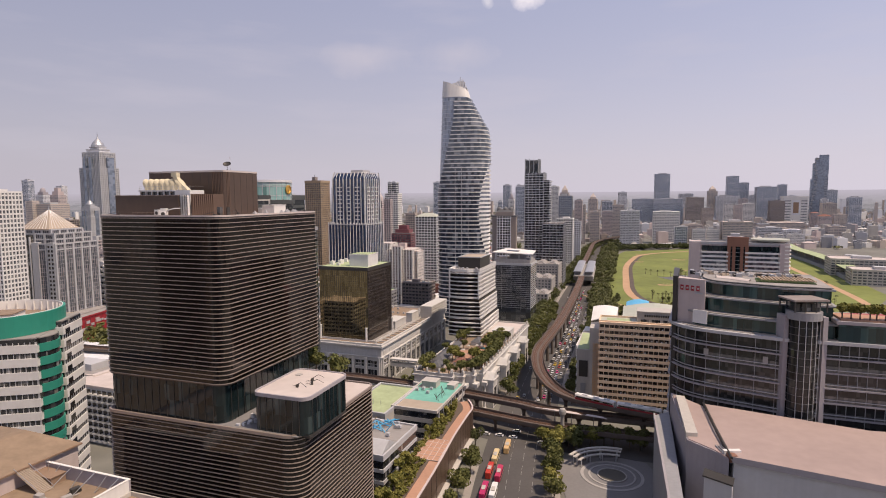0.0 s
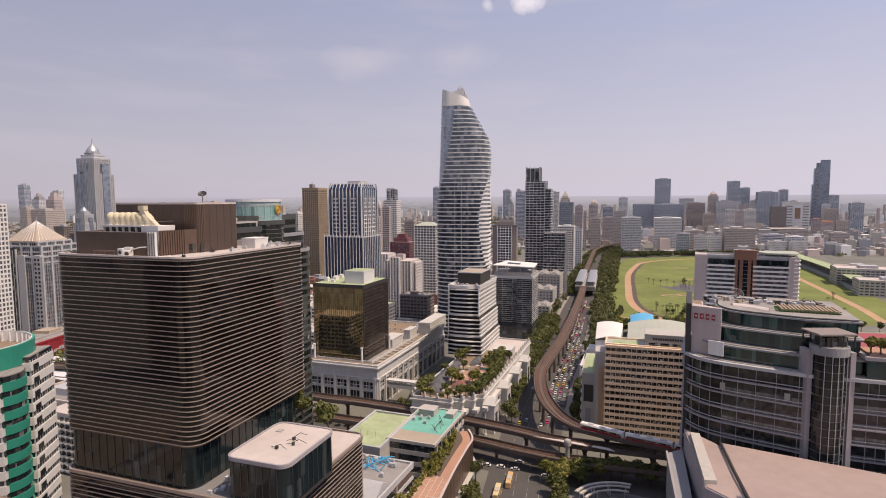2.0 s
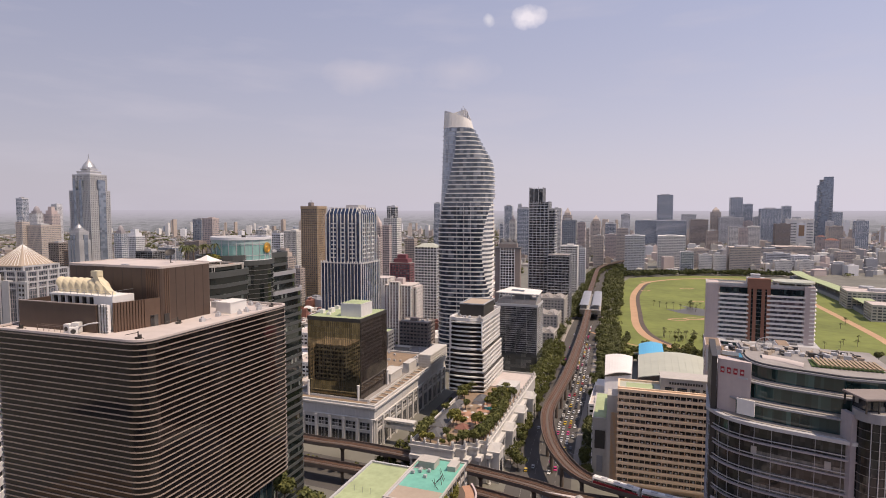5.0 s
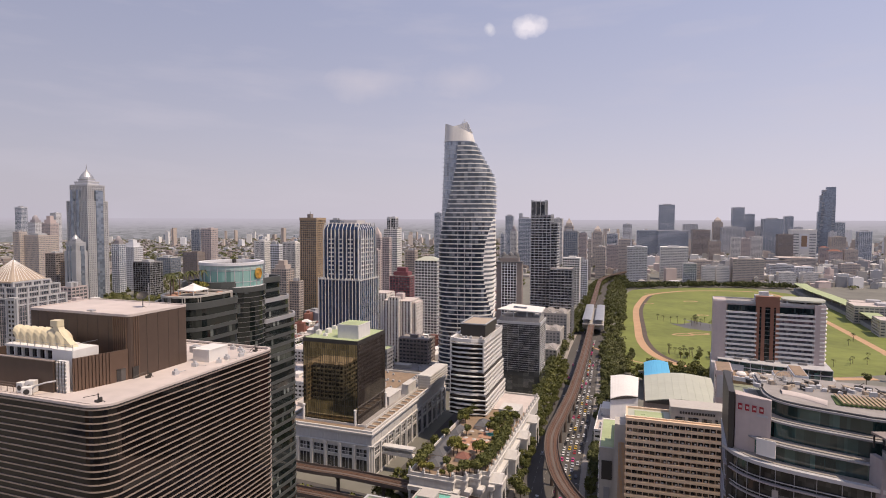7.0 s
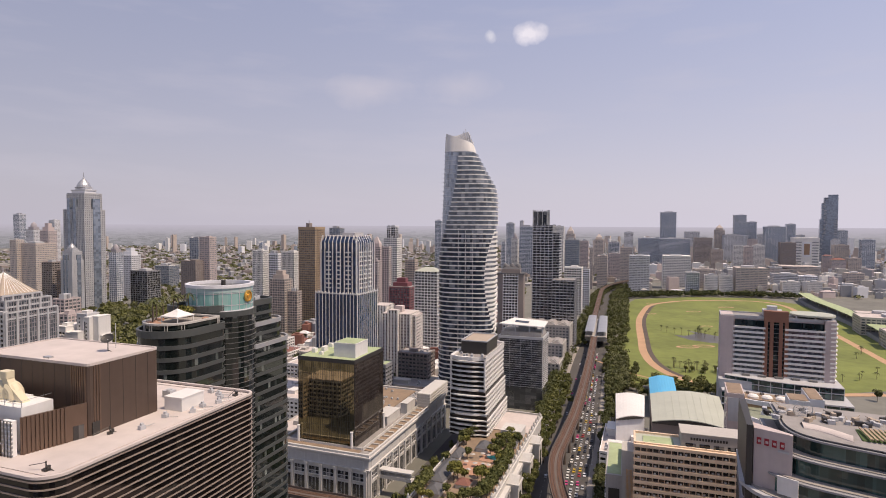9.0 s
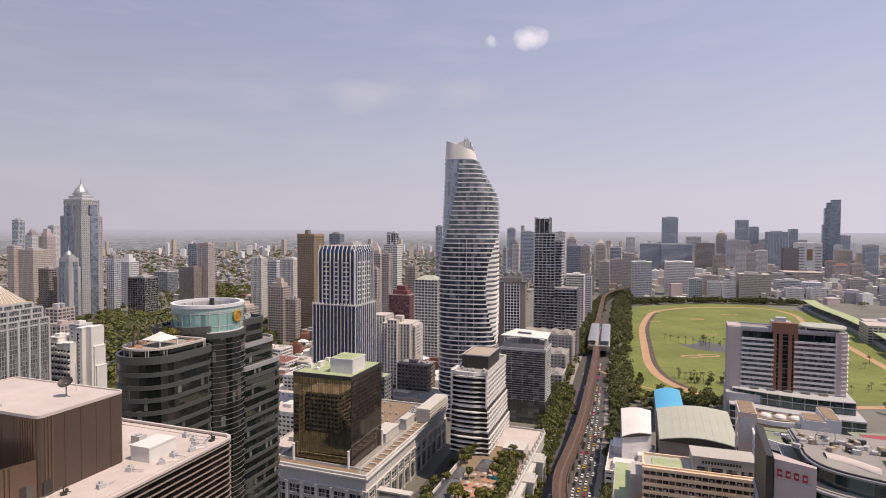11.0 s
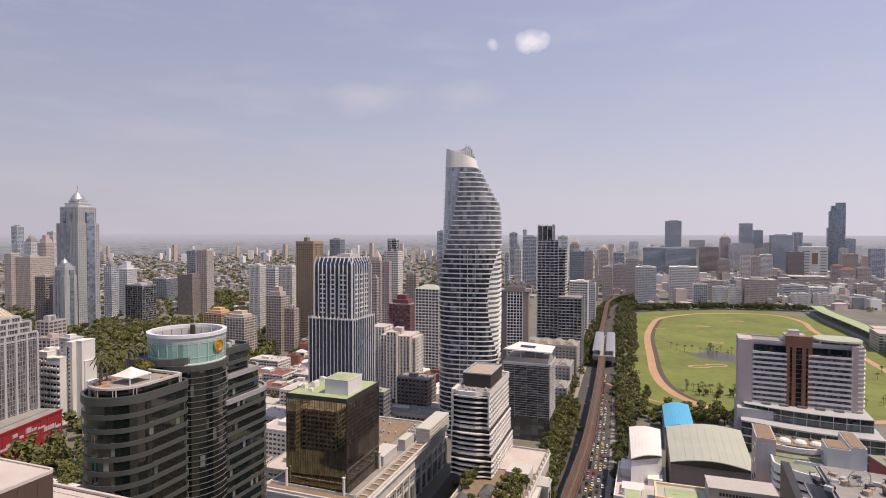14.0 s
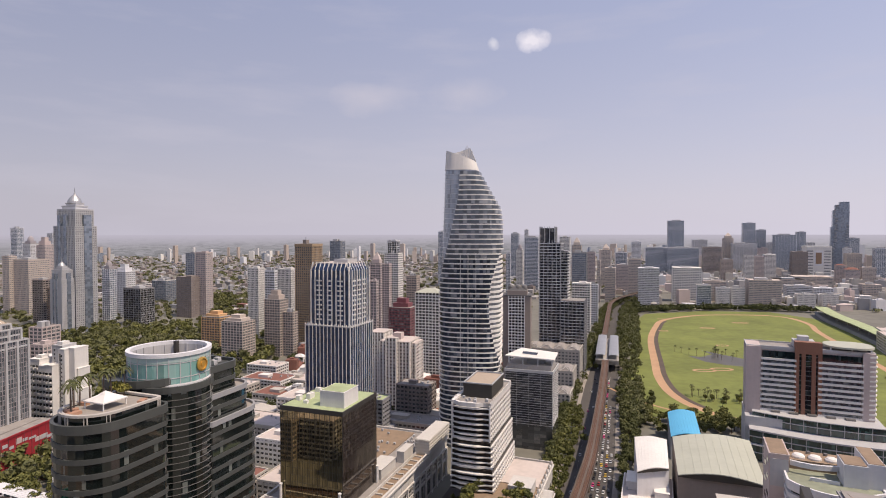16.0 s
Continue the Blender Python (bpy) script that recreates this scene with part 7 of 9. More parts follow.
def pyramid_tower():
    t = thing("office_tower", "lavender-grey tower with stepped shoulders and tan pyramid roof", "office tower", -345.8, 500.4, 0, 12)
    for (x0, y0, x1, y1), z1 in (((-58, 0, 1, 46), 86.5), ((-54, 3, -2.5, 43), 95.5), ((-46, 6, -9, 40), 99)):
        p = rect(x0, y0, x1, y1)
        part("glazing", Shape().prism(p, 0, z1), G["silver"], t)
        storeys(t, p, 6, z1, 3.7, 0.4, 0.12, M["lavender"], split=False)
        piers(t, p, 0, z1, 2.2, 0.4, 0.3, M["lavender"], split=False)
        piers(t, p, 0, z1, 9.4, 1.7, 0.8, M["light_grey"], split=False)
        part("belt", Shape().tube(grown(p, 0.5), grown(p, -0.3), z1 - 5.0, z1 - 3.6), M["light_grey"], t)
        part("parapet", Shape().tube(grown(p, 0.6), grown(p, -0.6), z1, z1 + 1.2), M["light_grey"], t)
        part("roof", Shape().prism(grown(p, -0.6), z1, z1 + 0.3), M["roof_grey"], t)
    for x in (-28.5,):
        part("bay", Shape().box(x - 2.9, -1.0, 0, x + 2.9, 6.4, 95), G["dark"], t)
        part("bay_mullion", Shape().box(x - 0.2, -1.2, 0, x + 0.2, -0.9, 93).box(x - 3.6, -1.5, 0, x - 2.8, 0, 93.6).box(x + 2.8, -1.5, 0, x + 3.6, 0, 93.6), M["light_grey"], t)
    pane = Shape().box(-0.95, -0.06, 0, 0.95, 0.1, 2.1).mesh("window", G["dark"])
    for x in (-53, -37, -20, -3.5):
        part("corner_pier", Shape().box(x - 3.6, -1.1, 0, x + 3.6, 3, 88.5), M["light_grey"], t)
        for row in range(22 if x < -50 or x > -10 else 0):
            for dx in (-1.7, 1.7):
                part("window", pane, None, t, at=(x + dx, -1.12, 4 + row * 3.8))
    part("pyramid_roof", Shape().prism(rect(-46.5, 5, -10, 41), 99.4, 100.4).prism(rect(-44.5, 7, -12, 39), 100.4, 117, rect(-29, 22.5, -27, 23.5)), M["roof_tan"], t, "tan ribbed pyramid roof")
    for i in range(1, 9):
        x = -44.5 + 32.5 * i / 9
        part("roof_rib", Shape().rod((x, 7, 100.6), (-28, 22.6, 117.2), 0.22, 4), M["white"], t)
        y = 7 + 32 * i / 9
        part("roof_rib", Shape().rod((-12, y, 100.6), (-27, 23, 117.2), 0.22, 4), M["white"], t)
    part("finial", Shape().lathe([(0.8, 116.5), (0.3, 118.5), (0.1, 122)], -28, 23, n=8), M["steel"], t)


pyramid_tower()

wb = thing("apartment_block", "white stepped block with rows of deep tub balconies", "apartment block", -320, 578, 0, 14)
tub = Shape().box(-1.5, -1.9, 0, 1.5, 0.1, 0.2).box(-1.5, -1.9, 0.2, 1.5, -1.65, 1.7).box(-1.5, -1.7, 0.2, -1.25, 0.1, 1.7).box(1.25, -1.7, 0.2, 1.5, 0.1, 1.7).mesh("balcony", M["white"])
slot = Shape().box(-1.5, -0.05, 0, 1.5, 0.1, 3.0).mesh("balcony_door", G["ink"])
slit = Shape().box(-0.6, -0.05, 0, 0.6, 0.1, 1.6).mesh("window", G["dark"])
# from, to, front, top, columns of balconies, columns of small windows
for x0, x1, y0, z1, cols, panes in ((-41, -29, -8, 62.5, 3, 0), (-29, -21, -9, 57.5, 2, 0), (-21, -13, -10, 58.5, 2, 0), (-24.5, -13, 0, 73.6, 0, 2), (-13, -6.2, -4, 71.4, 0, 1), (-6.2, 0, 0, 72.0, 0, 0), (0, 1.4, 2, 54, 0, 0), (1.4, 2.8, 3, 36, 0, 0)):
    # the core is painted grey to hold its shade, the other walls white
    part("tower_wall", Shape().box(x0, y0, 0, x1, 14, z1).box(x0 - 0.2, y0 - 0.2, z1, x1 + 0.2, 14.2, z1 + 0.8), M["light_grey"] if panes == 2 else M["white"], wb)
    for row in range(10):
        z = 6 + row * 5.4
        if cols and z < z1 - 4:
            for c in range(cols):
                x = x0 + (c + 0.5) * (x1 - x0) / cols
                part("balcony", tub, None, wb, at=(x, y0, z))
                part("balcony_door", slot, None, wb, at=(x, y0 - 0.01, z + 0.4))
    for row in range(18):
        z = 8 + row * 3.6
        for c in range(panes):
            if z < z1 - 3:
                part("window", slit, None, wb, at=(x0 + (c + 0.5) * (x1 - x0) / panes, y0 - 0.01, z))
part("wall_slot", Shape().box(-11.6, -4.1, 4, -10.6, -3.9, 68), G["ink"], wb)
part("roof_room", Shape().box(-21, 2, 74.4, -15, 9, 77), M["white"], wb)
part("stair_house", Shape().box(-36, -5, 63.3, -30, 2, 66), M["white"], wb)
city_tower("white", "ribbed", -338, 430, 44, 20, 132, 12)
city_tower("pink", "plain", -393, 640, 15, 20, 79, 12)
city_tower("pink", "plain", -363, 600, 14, 16, 70, 12)
bb = thing("residential_block", "white low block with rows of rounded balconies", "apartment block", -166, 279, 0, 20)
part("wall_body", Shape().box(-34, 0, 0, 0, 26, 30), M["light_grey"], bb)
part("roof", Shape().box(-34.4, -0.4, 30, 0.4, 26.4, 31), M["roof_pale"], bb)
bowl = Shape().lathe([(0.3, 0), (1.4, 0.25), (1.5, 1.25), (1.3, 1.25), (1.2, 0.4)], n=12).mesh("balcony", M["white"])
gap = Shape().box(-1.35, -0.06, 0, 1.35, 0.1, 2.3).mesh("balcony_door", G["ink"])
for row in range(8):
    for k in range(9):
        part("balcony", bowl, None, bb, at=(-1.9 - k * 3.7, -0.5, 1.4 + row * 3.5))
        part("balcony_door", gap, None, bb, at=(-1.9 - k * 3.7, -0.02, 1.9 + row * 3.5))
    for k in range(9):
        part("balcony", bowl, None, bb, at=(-1.9 - k * 3.7, 26.5, 1.4 + row * 3.5))
        part("balcony_door", gap, None, bb, at=(-1.9 - k * 3.7, 26.02, 1.9 + row * 3.5), turn=180)
    for k in range(6):
        part("balcony", bowl, None, bb, at=(0.5, 2.4 + k * 4.2, 1.4 + row * 3.5))
        part("balcony_door", gap, None, bb, at=(0.02, 2.4 + k * 4.2, 1.9 + row * 3.5), turn=90)
city_tower("cream", "plain", -190, 300, 40, 24, 30, 20)
red = thing("mall_podium", "red panelled podium with pale framed signs and grey roof", "mall", -320, 490, 0, 4)
part("wall_body", Shape().box(-30, -40, 0, 0, 56, 22), M["red_panel"], red)
part("roof", Shape().box(-30.3, -40.3, 22, 0.3, 56.3, 22.8).box(-30, -38, 22.8, -9, 54, 23.6), M["roof_grey"], red)
part("roof_room", Shape().box(-26, -6, 23.6, -12, 8, 26), M["roof_tan"], red)
rr = random.Random(31)
for k in range(15):
    q = part("sign_panel", Shape().box(0, -0.1, 0, 0.25, 3.0 + rr.random() * 4, 1.6 + rr.random() * 2.6), M["light_grey"] if k % 3 else M["pink"], red, at=(0.0, -34 + k * 5.9, 9 + rr.random() * 7))
for k in range(14):
    part("panel_frame", Shape().box(0, -0.15, 4, 0.35, 0.15, 22), M["maroon"], red, at=(0.0, -36.5 + k * 7, 0))
part("wall_cap", Shape().box(-0.4, -40.4, 21.4, 0.5, 56.4, 22.9), M["red_panel"], red)
# long white sheet-roofed walkway hall among the trees
wh = thing("covered_hall", "long hall with white ribbed sheet roof and dark clerestory slot", "hall", -230, 436, 0, 21)
part("wall_body", Shape().box(-90, -40, 0, 0, 0, 8.6), M["light_grey"], wh)
part("roof_slope", Shape().strip([[(-91, y, z), (1, y, z)] for y, z in ((0.8, 9.0), (-13, 11.2))]), M["pale_grey"], wh, "white metal sheet slope")
part("roof_slope", Shape().strip([[(-91, y, z), (1, y, z)] for y, z in ((-15.6, 11.0), (-41, 8.8))]), M["pale_grey"], wh, "white metal sheet slope")
part("clerestory", Shape().box(-90.5, -15.6, 8.6, 0.5, -13, 10.4), G["ink"], wh, "dark clerestory slot")
for k in range(12, 24):
    part("roof_rib", Shape().rod((-90 + k * 3.9, 0.8, 9.05), (-90 + k * 3.9, -13, 11.25), 0.09, 4), M["light_grey"], wh)
    if k % 2:
        part("slot_frame", Shape().box(-0.3, -15.4, 10.2, 0.3, -13.2, 11.1), M["light_grey"], wh, at=(-90 + k * 3.9, 0, 0))
for k, (x, y, w, d, m) in enumerate(((-180, 350, 50, 24, "roof_grey"), (-170, 390, 40, 30, "roof_pale"))):
    q = thing("low_hall", "long low hall with a pale flat roof", "building", x, y, 0, 14)
    block(q, rect(-w, 0, 0, d), 0, 11 + k, 3.6, G["dark"], M["cream"], 1.8, 0.3, pier=(5, 0.8, 0.3), roof=m)
    air_units(q, -w + 2, 2, -2, d - 2, 11.3 + k, 6)
for x, y, w, d, hh, m, wall in ((-128, 440, 44, 30, 14, "roof_red", "cream"), (-96, 446, 26, 40, 13, "roof_pale", "cream"), (-150, 480, 50, 26, 17, "roof_red", "white"), (-112, 500, 30, 34, 20, "roof_pale", "white"), (-138, 545, 60, 30, 16, "roof_pale", "cream"), (-180, 520, 36, 40, 22, "roof_grey", "white"), (-112, 580, 40, 30, 26, "roof_pale", "white"), (-150, 640, 46, 30, 12, "roof_red", "cream"), (-176, 690, 50, 30, 14, "roof_red", "white"), (-205, 660, 30, 26, 16, "roof_pale", "cream"), (-196, 740, 40, 24, 18, "roof_pale", "white"), (-150, 700, 34, 28, 12, "roof_pale", "cream"), (-240, 640, 30, 24, 20, "roof_grey", "cream"), (-118, 660, 26, 22, 15, "roof_red", "cream"), (-10, 560, 60, 24, 12, "roof_grey", "cream"), (-16, 590, 30, 20, 36, "roof_grey", "grey_brown"), (-52, 556, 18, 16, 34, "roof_green", "grey")):
    q = thing("low_building", "low building with a flat or tiled roof between the towers", "building", x, y, 0, 19)
    block(q, rect(-w, 0, 0, d), 0, hh, 3.5, G["dark"], M[wall], 1.7, 0.3, pier=(4, 1.0, 0.3), roof=m)
    plant(q, ((-w * 0.7, d * 0.3, -w * 0.45, d * 0.6, hh + 0.2, hh + 3),), M[wall])
    air_units(q, -w * 0.4, d * 0.2, -2, d * 0.8, hh + 0.25, 4)


def gold_tower():
    t = thing("residential_tower", "tall ochre and brown tower with a mast", "skyscraper", -203, 943, 0, 19)
    p = rect(-29, 0, 0, 28)
    part("glazing", Shape().prism(p, 0, 154), G["far"], t)
    storeys(t, p, 0, 154, 3.6, 1.3, 0.5, M["gold"], split=False)
    piers(t, p, 0, 155, 3.6, 0.9, 0.7, M["gold"], split=False)
    part("crown_rim", Shape().tube(grown(p, 0.9), grown(p, -2), 152, 156), M["gold"], t)
    part("mast_block", Shape().box(-21, 8, 154, -15, 16, 162), M["grey_brown"], t)
    part("mast", Shape().rod((-18, 12, 162), (-18, 12, 166), 0.5), M["steel"], t)


gold_tower()


def balcony_tower():
    t = thing("residential_tower", "dark glass residential tower with vertical fins and side balconies", "skyscraper", 146, 792, 0, 19)
    a = rect(-32, 0, -6, 24)
    part("glazing", Shape().prism(a, 0, 160), G["dark"], t)
    part("glazing", Shape().prism(rect(-32, 2, -14, 22), 160, 178), G["dark"], t)
    storeys(t, a, 0, 160, 3.6, 0.7, 0.3, M["pale_grey"], split=False)
    piers(t, a, 0, 161, 5.0, 0.6, 0.6, M["light_grey"], split=False)
    piers(t, rect(-32, 2, -14, 22), 160, 180, 6.0, 0.8, 0.6, M["light_grey"], split=False)
    b = rect(-6, 1, 2, 22)
    part("glazing", Shape().prism(b, 0, 150), G["dark"], t)
    storeys(t, b, 4, 150, 3.6, 0.9, 1.3, M["light_grey"], name="balcony")
    c = rect(-4, -14, 24, 14)
    part("glazing", Shape().prism(c, 0, 90), G["dark"], t, "lower dark glass wing")
    storeys(t, c, 0, 90, 3.7, 0.7, 0.3, M["pale_grey"], split=False)
    piers(t, c, 0, 91, 4.6, 0.6, 0.6, M["grey"], split=False)
    part("roof", Shape().prism(c, 90, 90.6), M["roof_grey"], t)


balcony_tower()


def notched_skyscraper():
    """Blue glass square tower whose corner crumbles into blocks."""
    t = thing("skyscraper", "very tall blue glass tower with pixel-like notched corner", "skyscraper", 1735, 2560, 0, 30)
    part("glazing", Shape().prism(rect(-66, 0, 0, 60), 0, 200).prism(rect(-60, 0, 0, 60), 200, 272).prism(rect(-52, 4, 0, 56), 272, 296).prism(rect(-36, 8, 0, 52), 296, 309), G["haze_blue"], t)
    r = random.Random(3)
    for i in range(46):
        z = 40 + i * 5.6
        x = -66 + 5 * max(0.0, (z - 200) / 30) + (14 * max(0.0, math.sin(i * 0.09 - 0.6)) if i < 36 else 0)
        if i % 3 != 1:
            part("notch", Shape().box(x, -2.5 - r.random() * 2, z, x + r.uniform(5, 12), 2, z + 4.2), M["grey"], t)
        if 8 < i < 30 and i % 2:
            part("notch", Shape().box(-14 + r.uniform(-3, 4), -2.5, z, -1 + r.uniform(-4, 1), 2, z + 4.4), M["grey"], t)


notched_skyscraper()


def pink_block():
    t = thing("apartment_tower", "pale pink apartment tower with stepped bays", "apartment tower", -30, 645, 0, 16)
    for x0, y0, x1, y1, z in ((-30, -18, 0, 12, 68), (-22, -22, -12, -16, 72), (-46, -8, -30, 14, 74), (-8, -12, 4, 10, 66)):
        p = rect(x0, y0, x1, y1)
        part("glazing", Shape().prism(p, 0, z), G["dark"], t)
        storeys(t, p, 2, z, 3.3, 1.6, 0.3, M["pink"] if x0 > -40 else M["cream"])
        piers(t, p, 0, z, 3.4, 1.5, 0.35, M["white"], split=False)
        part("roof", Shape().prism(p, z, z + 0.8), M["roof_pale"], t)
    part("plant_room", Shape().box(-20, -8, 68, -12, 0, 75), M["pink"], t)


pink_block()


def grey_annex():
    """Grey glass block with a slanted white roof, behind the garden podium."""
    t = thing("office_block", "grey glass office block with white slanted roof", "office block", 83.5, 536, 0, 19)
    p = rect(-38, 0, 0, 30)
    part("glazing", Shape().prism(p, 0, 62), G["annex"], t)
    storeys(t, p, 20, 61, 1.9, 0.2, 0.3, M["light_grey"])
    piers(t, p, 18, 62, 9.5, 0.14, 0.1, M["light_grey"])
    part("upper_storey", Shape().prism(grown(p, -1.5), 62, 67), M["concrete"], t)
    part("parapet", Shape().tube(grown(p, 0.5), grown(p, -0.4), 61.2, 63.4), M["light_grey"], t)
    part("roof_slab", Shape().quad((-38, 0, 73.0), (1, 2, 71.6), (1, 22, 73.4), (-30, 26, 74.6)).quad((-30, 26, 75.4), (1, 22, 74.2), (1, 2, 72.4), (-38, 0, 73.8)).strip([[(x, y, z), (x, y, z + 0.8)] for x, y, z in ((-38, 0, 73.0), (1, 2, 71.6), (1, 22, 73.4), (-30, 26, 74.6), (-38, 0, 73.0))]), M["white"], t, "white slanted roof slab")
    part("roof_opening", Shape().quad((-26, 9, 74.35), (-14, 9, 73.9), (-14, 15, 74.4), (-26, 15, 74.9)), G["ink"], t)
    for x, y in ((-35, 2), (-24, 2), (-12, 2), (-1, 3), (-1, 21), (-26, 24)):
        part("roof_post", Shape().box(x - 0.4, y - 0.4, 66, x + 0.4, y + 0.4, 72.6), M["light_grey"], t)
    part("lift_room", Shape().box(-22, 8, 67, -8, 20, 71), M["grey"], t)
    part("side_screen", Shape().box(-1, 3.0, 67, -0.6, 12, 71.4), M["concrete"], t)
    # stepped white classical blocks behind and beside it
    for x, y, w, d, z, words in ((150, 735, 60, 40, 38, "pale classical block with pitched grey roofs"), (131, 682, 40, 34, 27, "pale stepped classical block with grey roofs"), (119, 640, 36, 30, 15, "low pale block with white pitched frames")):
        u = thing("apartment_block", words, "apartment block", x, y, 0, 19)
        q = rect(-w, 0, 0, d)
        block(u, q, 0, z, 3.6, G["far"], M["cream"], 1.9, 0.3, pier=(4, 1.7, 0.4), roof="roof_grey")
        count = 4 if w > 40 else 3
        for i in range(count):
            x0 = -w + 1 + i * (w - 1) / count
            x1 = x0 + (w - 1) / count - 1.5
            part("roof_gable", Shape().prism(rect(x0, 1, x1, d * 0.7), z + 0.6, z + 4.2, rect(x0 + (x1 - x0) * 0.3, 4, x0 + (x1 - x0) * 0.7, d * 0.62)), M["roof_grey"], u)
            part("gable_frame", Shape().rod((x0, 0.8, z + 0.8), ((x0 + x1) / 2, 3.6, z + 4.4), 0.25, 4).rod(((x0 + x1) / 2, 3.6, z + 4.4), (x1, 0.8, z + 0.8), 0.25, 4), M["white"], u)


grey_annex()


# ------------------------------------------------------------------ halls and roofs beyond the avenue
def roof_hall(name, label, corners, eave, rise, roof_mat, wall_mat, bow=True):
    """A hall under a bowed sheet roof; corners front left, front right, back right, back left."""
    fl, fr, br, bl = (Vector(c) for c in corners)
    t = thing(name, label, "hall", 0, 0)
    part("wall_body", Shape().prism([tuple(c) for c in (fl, fr, br, bl)], 0, eave), M[wall_mat], t)
    rows = []
    for k in range(11):
        u = k / 10
        a, b = fl.lerp(fr, u), bl.lerp(br, u)
        d = (b - a).normalized() * 1.5
        z = eave + rise * (math.sin(math.pi * u) if bow else 1 - abs(2 * u - 1)) + 0.2
        rows.append([(*(a - d), z), (*(b + d), z)])
    roof = Shape().strip(rows).strip([[(x, y, z - 0.5) for x, y, z in r] for r in rows])
    for side in (0, 1):
        roof.strip([[r[side], (*r[side][:2], r[side][2] - 0.5)] for r in rows])
    part("roof", roof, M[roof_mat], t)
    for side in (0, 1):
        # front gable is a dark sheet standing for shade under the open roof
        part("gable", Shape().quad(*[(r[side][0], r[side][1], r[side][2] - 0.5) for r in rows], (*rows[-1][side][:2], eave - 1), (*rows[0][side][:2], eave - 1)), M["dark_metal"] if side == 0 else M[wall_mat], t)
    for k in range(1, 10):
        p, q = rows[k]
        part("roof_seam", Shape().rod((p[0], p[1], p[2] + 0.05), (q[0], q[1], q[2] + 0.05), 0.10, 4), M[roof_mat], t)
    return t


roof_hall("hall", "white metal roofed hall beside the avenue", ((112.3, 424), (132.2, 428), (147.8, 472.0), (128, 477)), 33, 1.4, "white", "pale_grey")
roof_hall("sports_hall", "large hall under a bowed cream metal roof", ((134.5, 420.7), (177.1, 406.0), (203, 472), (154.5, 479.2)), 32.5, 3.2, "roof_cream", "grey_brown")
roof_hall("hall", "hall under a sky blue arched metal roof", ((170.5, 522.5), (193.3, 522.4), (212.6, 578.5), (189.5, 578.1)), 18, 2.4, "roof_blue", "grey")

h = thing("office_block", "cluttered white low building with stairs and railings", "building", 118, 400, 0, 20)
block(h, rect(-22, 0, 6, 52), 0, 17, 3.5, G["dark"], M["white"], 1.8, 0.3, pier=(4, 0.8, 0.3), roof="roof_pale")
plant(h, ((-18, 6, -6, 16, 17.3, 20), (-4, 22, 4, 40, 17.3, 21), (-20, 30, -10, 46, 17.3, 22)), M["white"])
air_units(h, -20, 3, 4, 50, 17.4, 12)


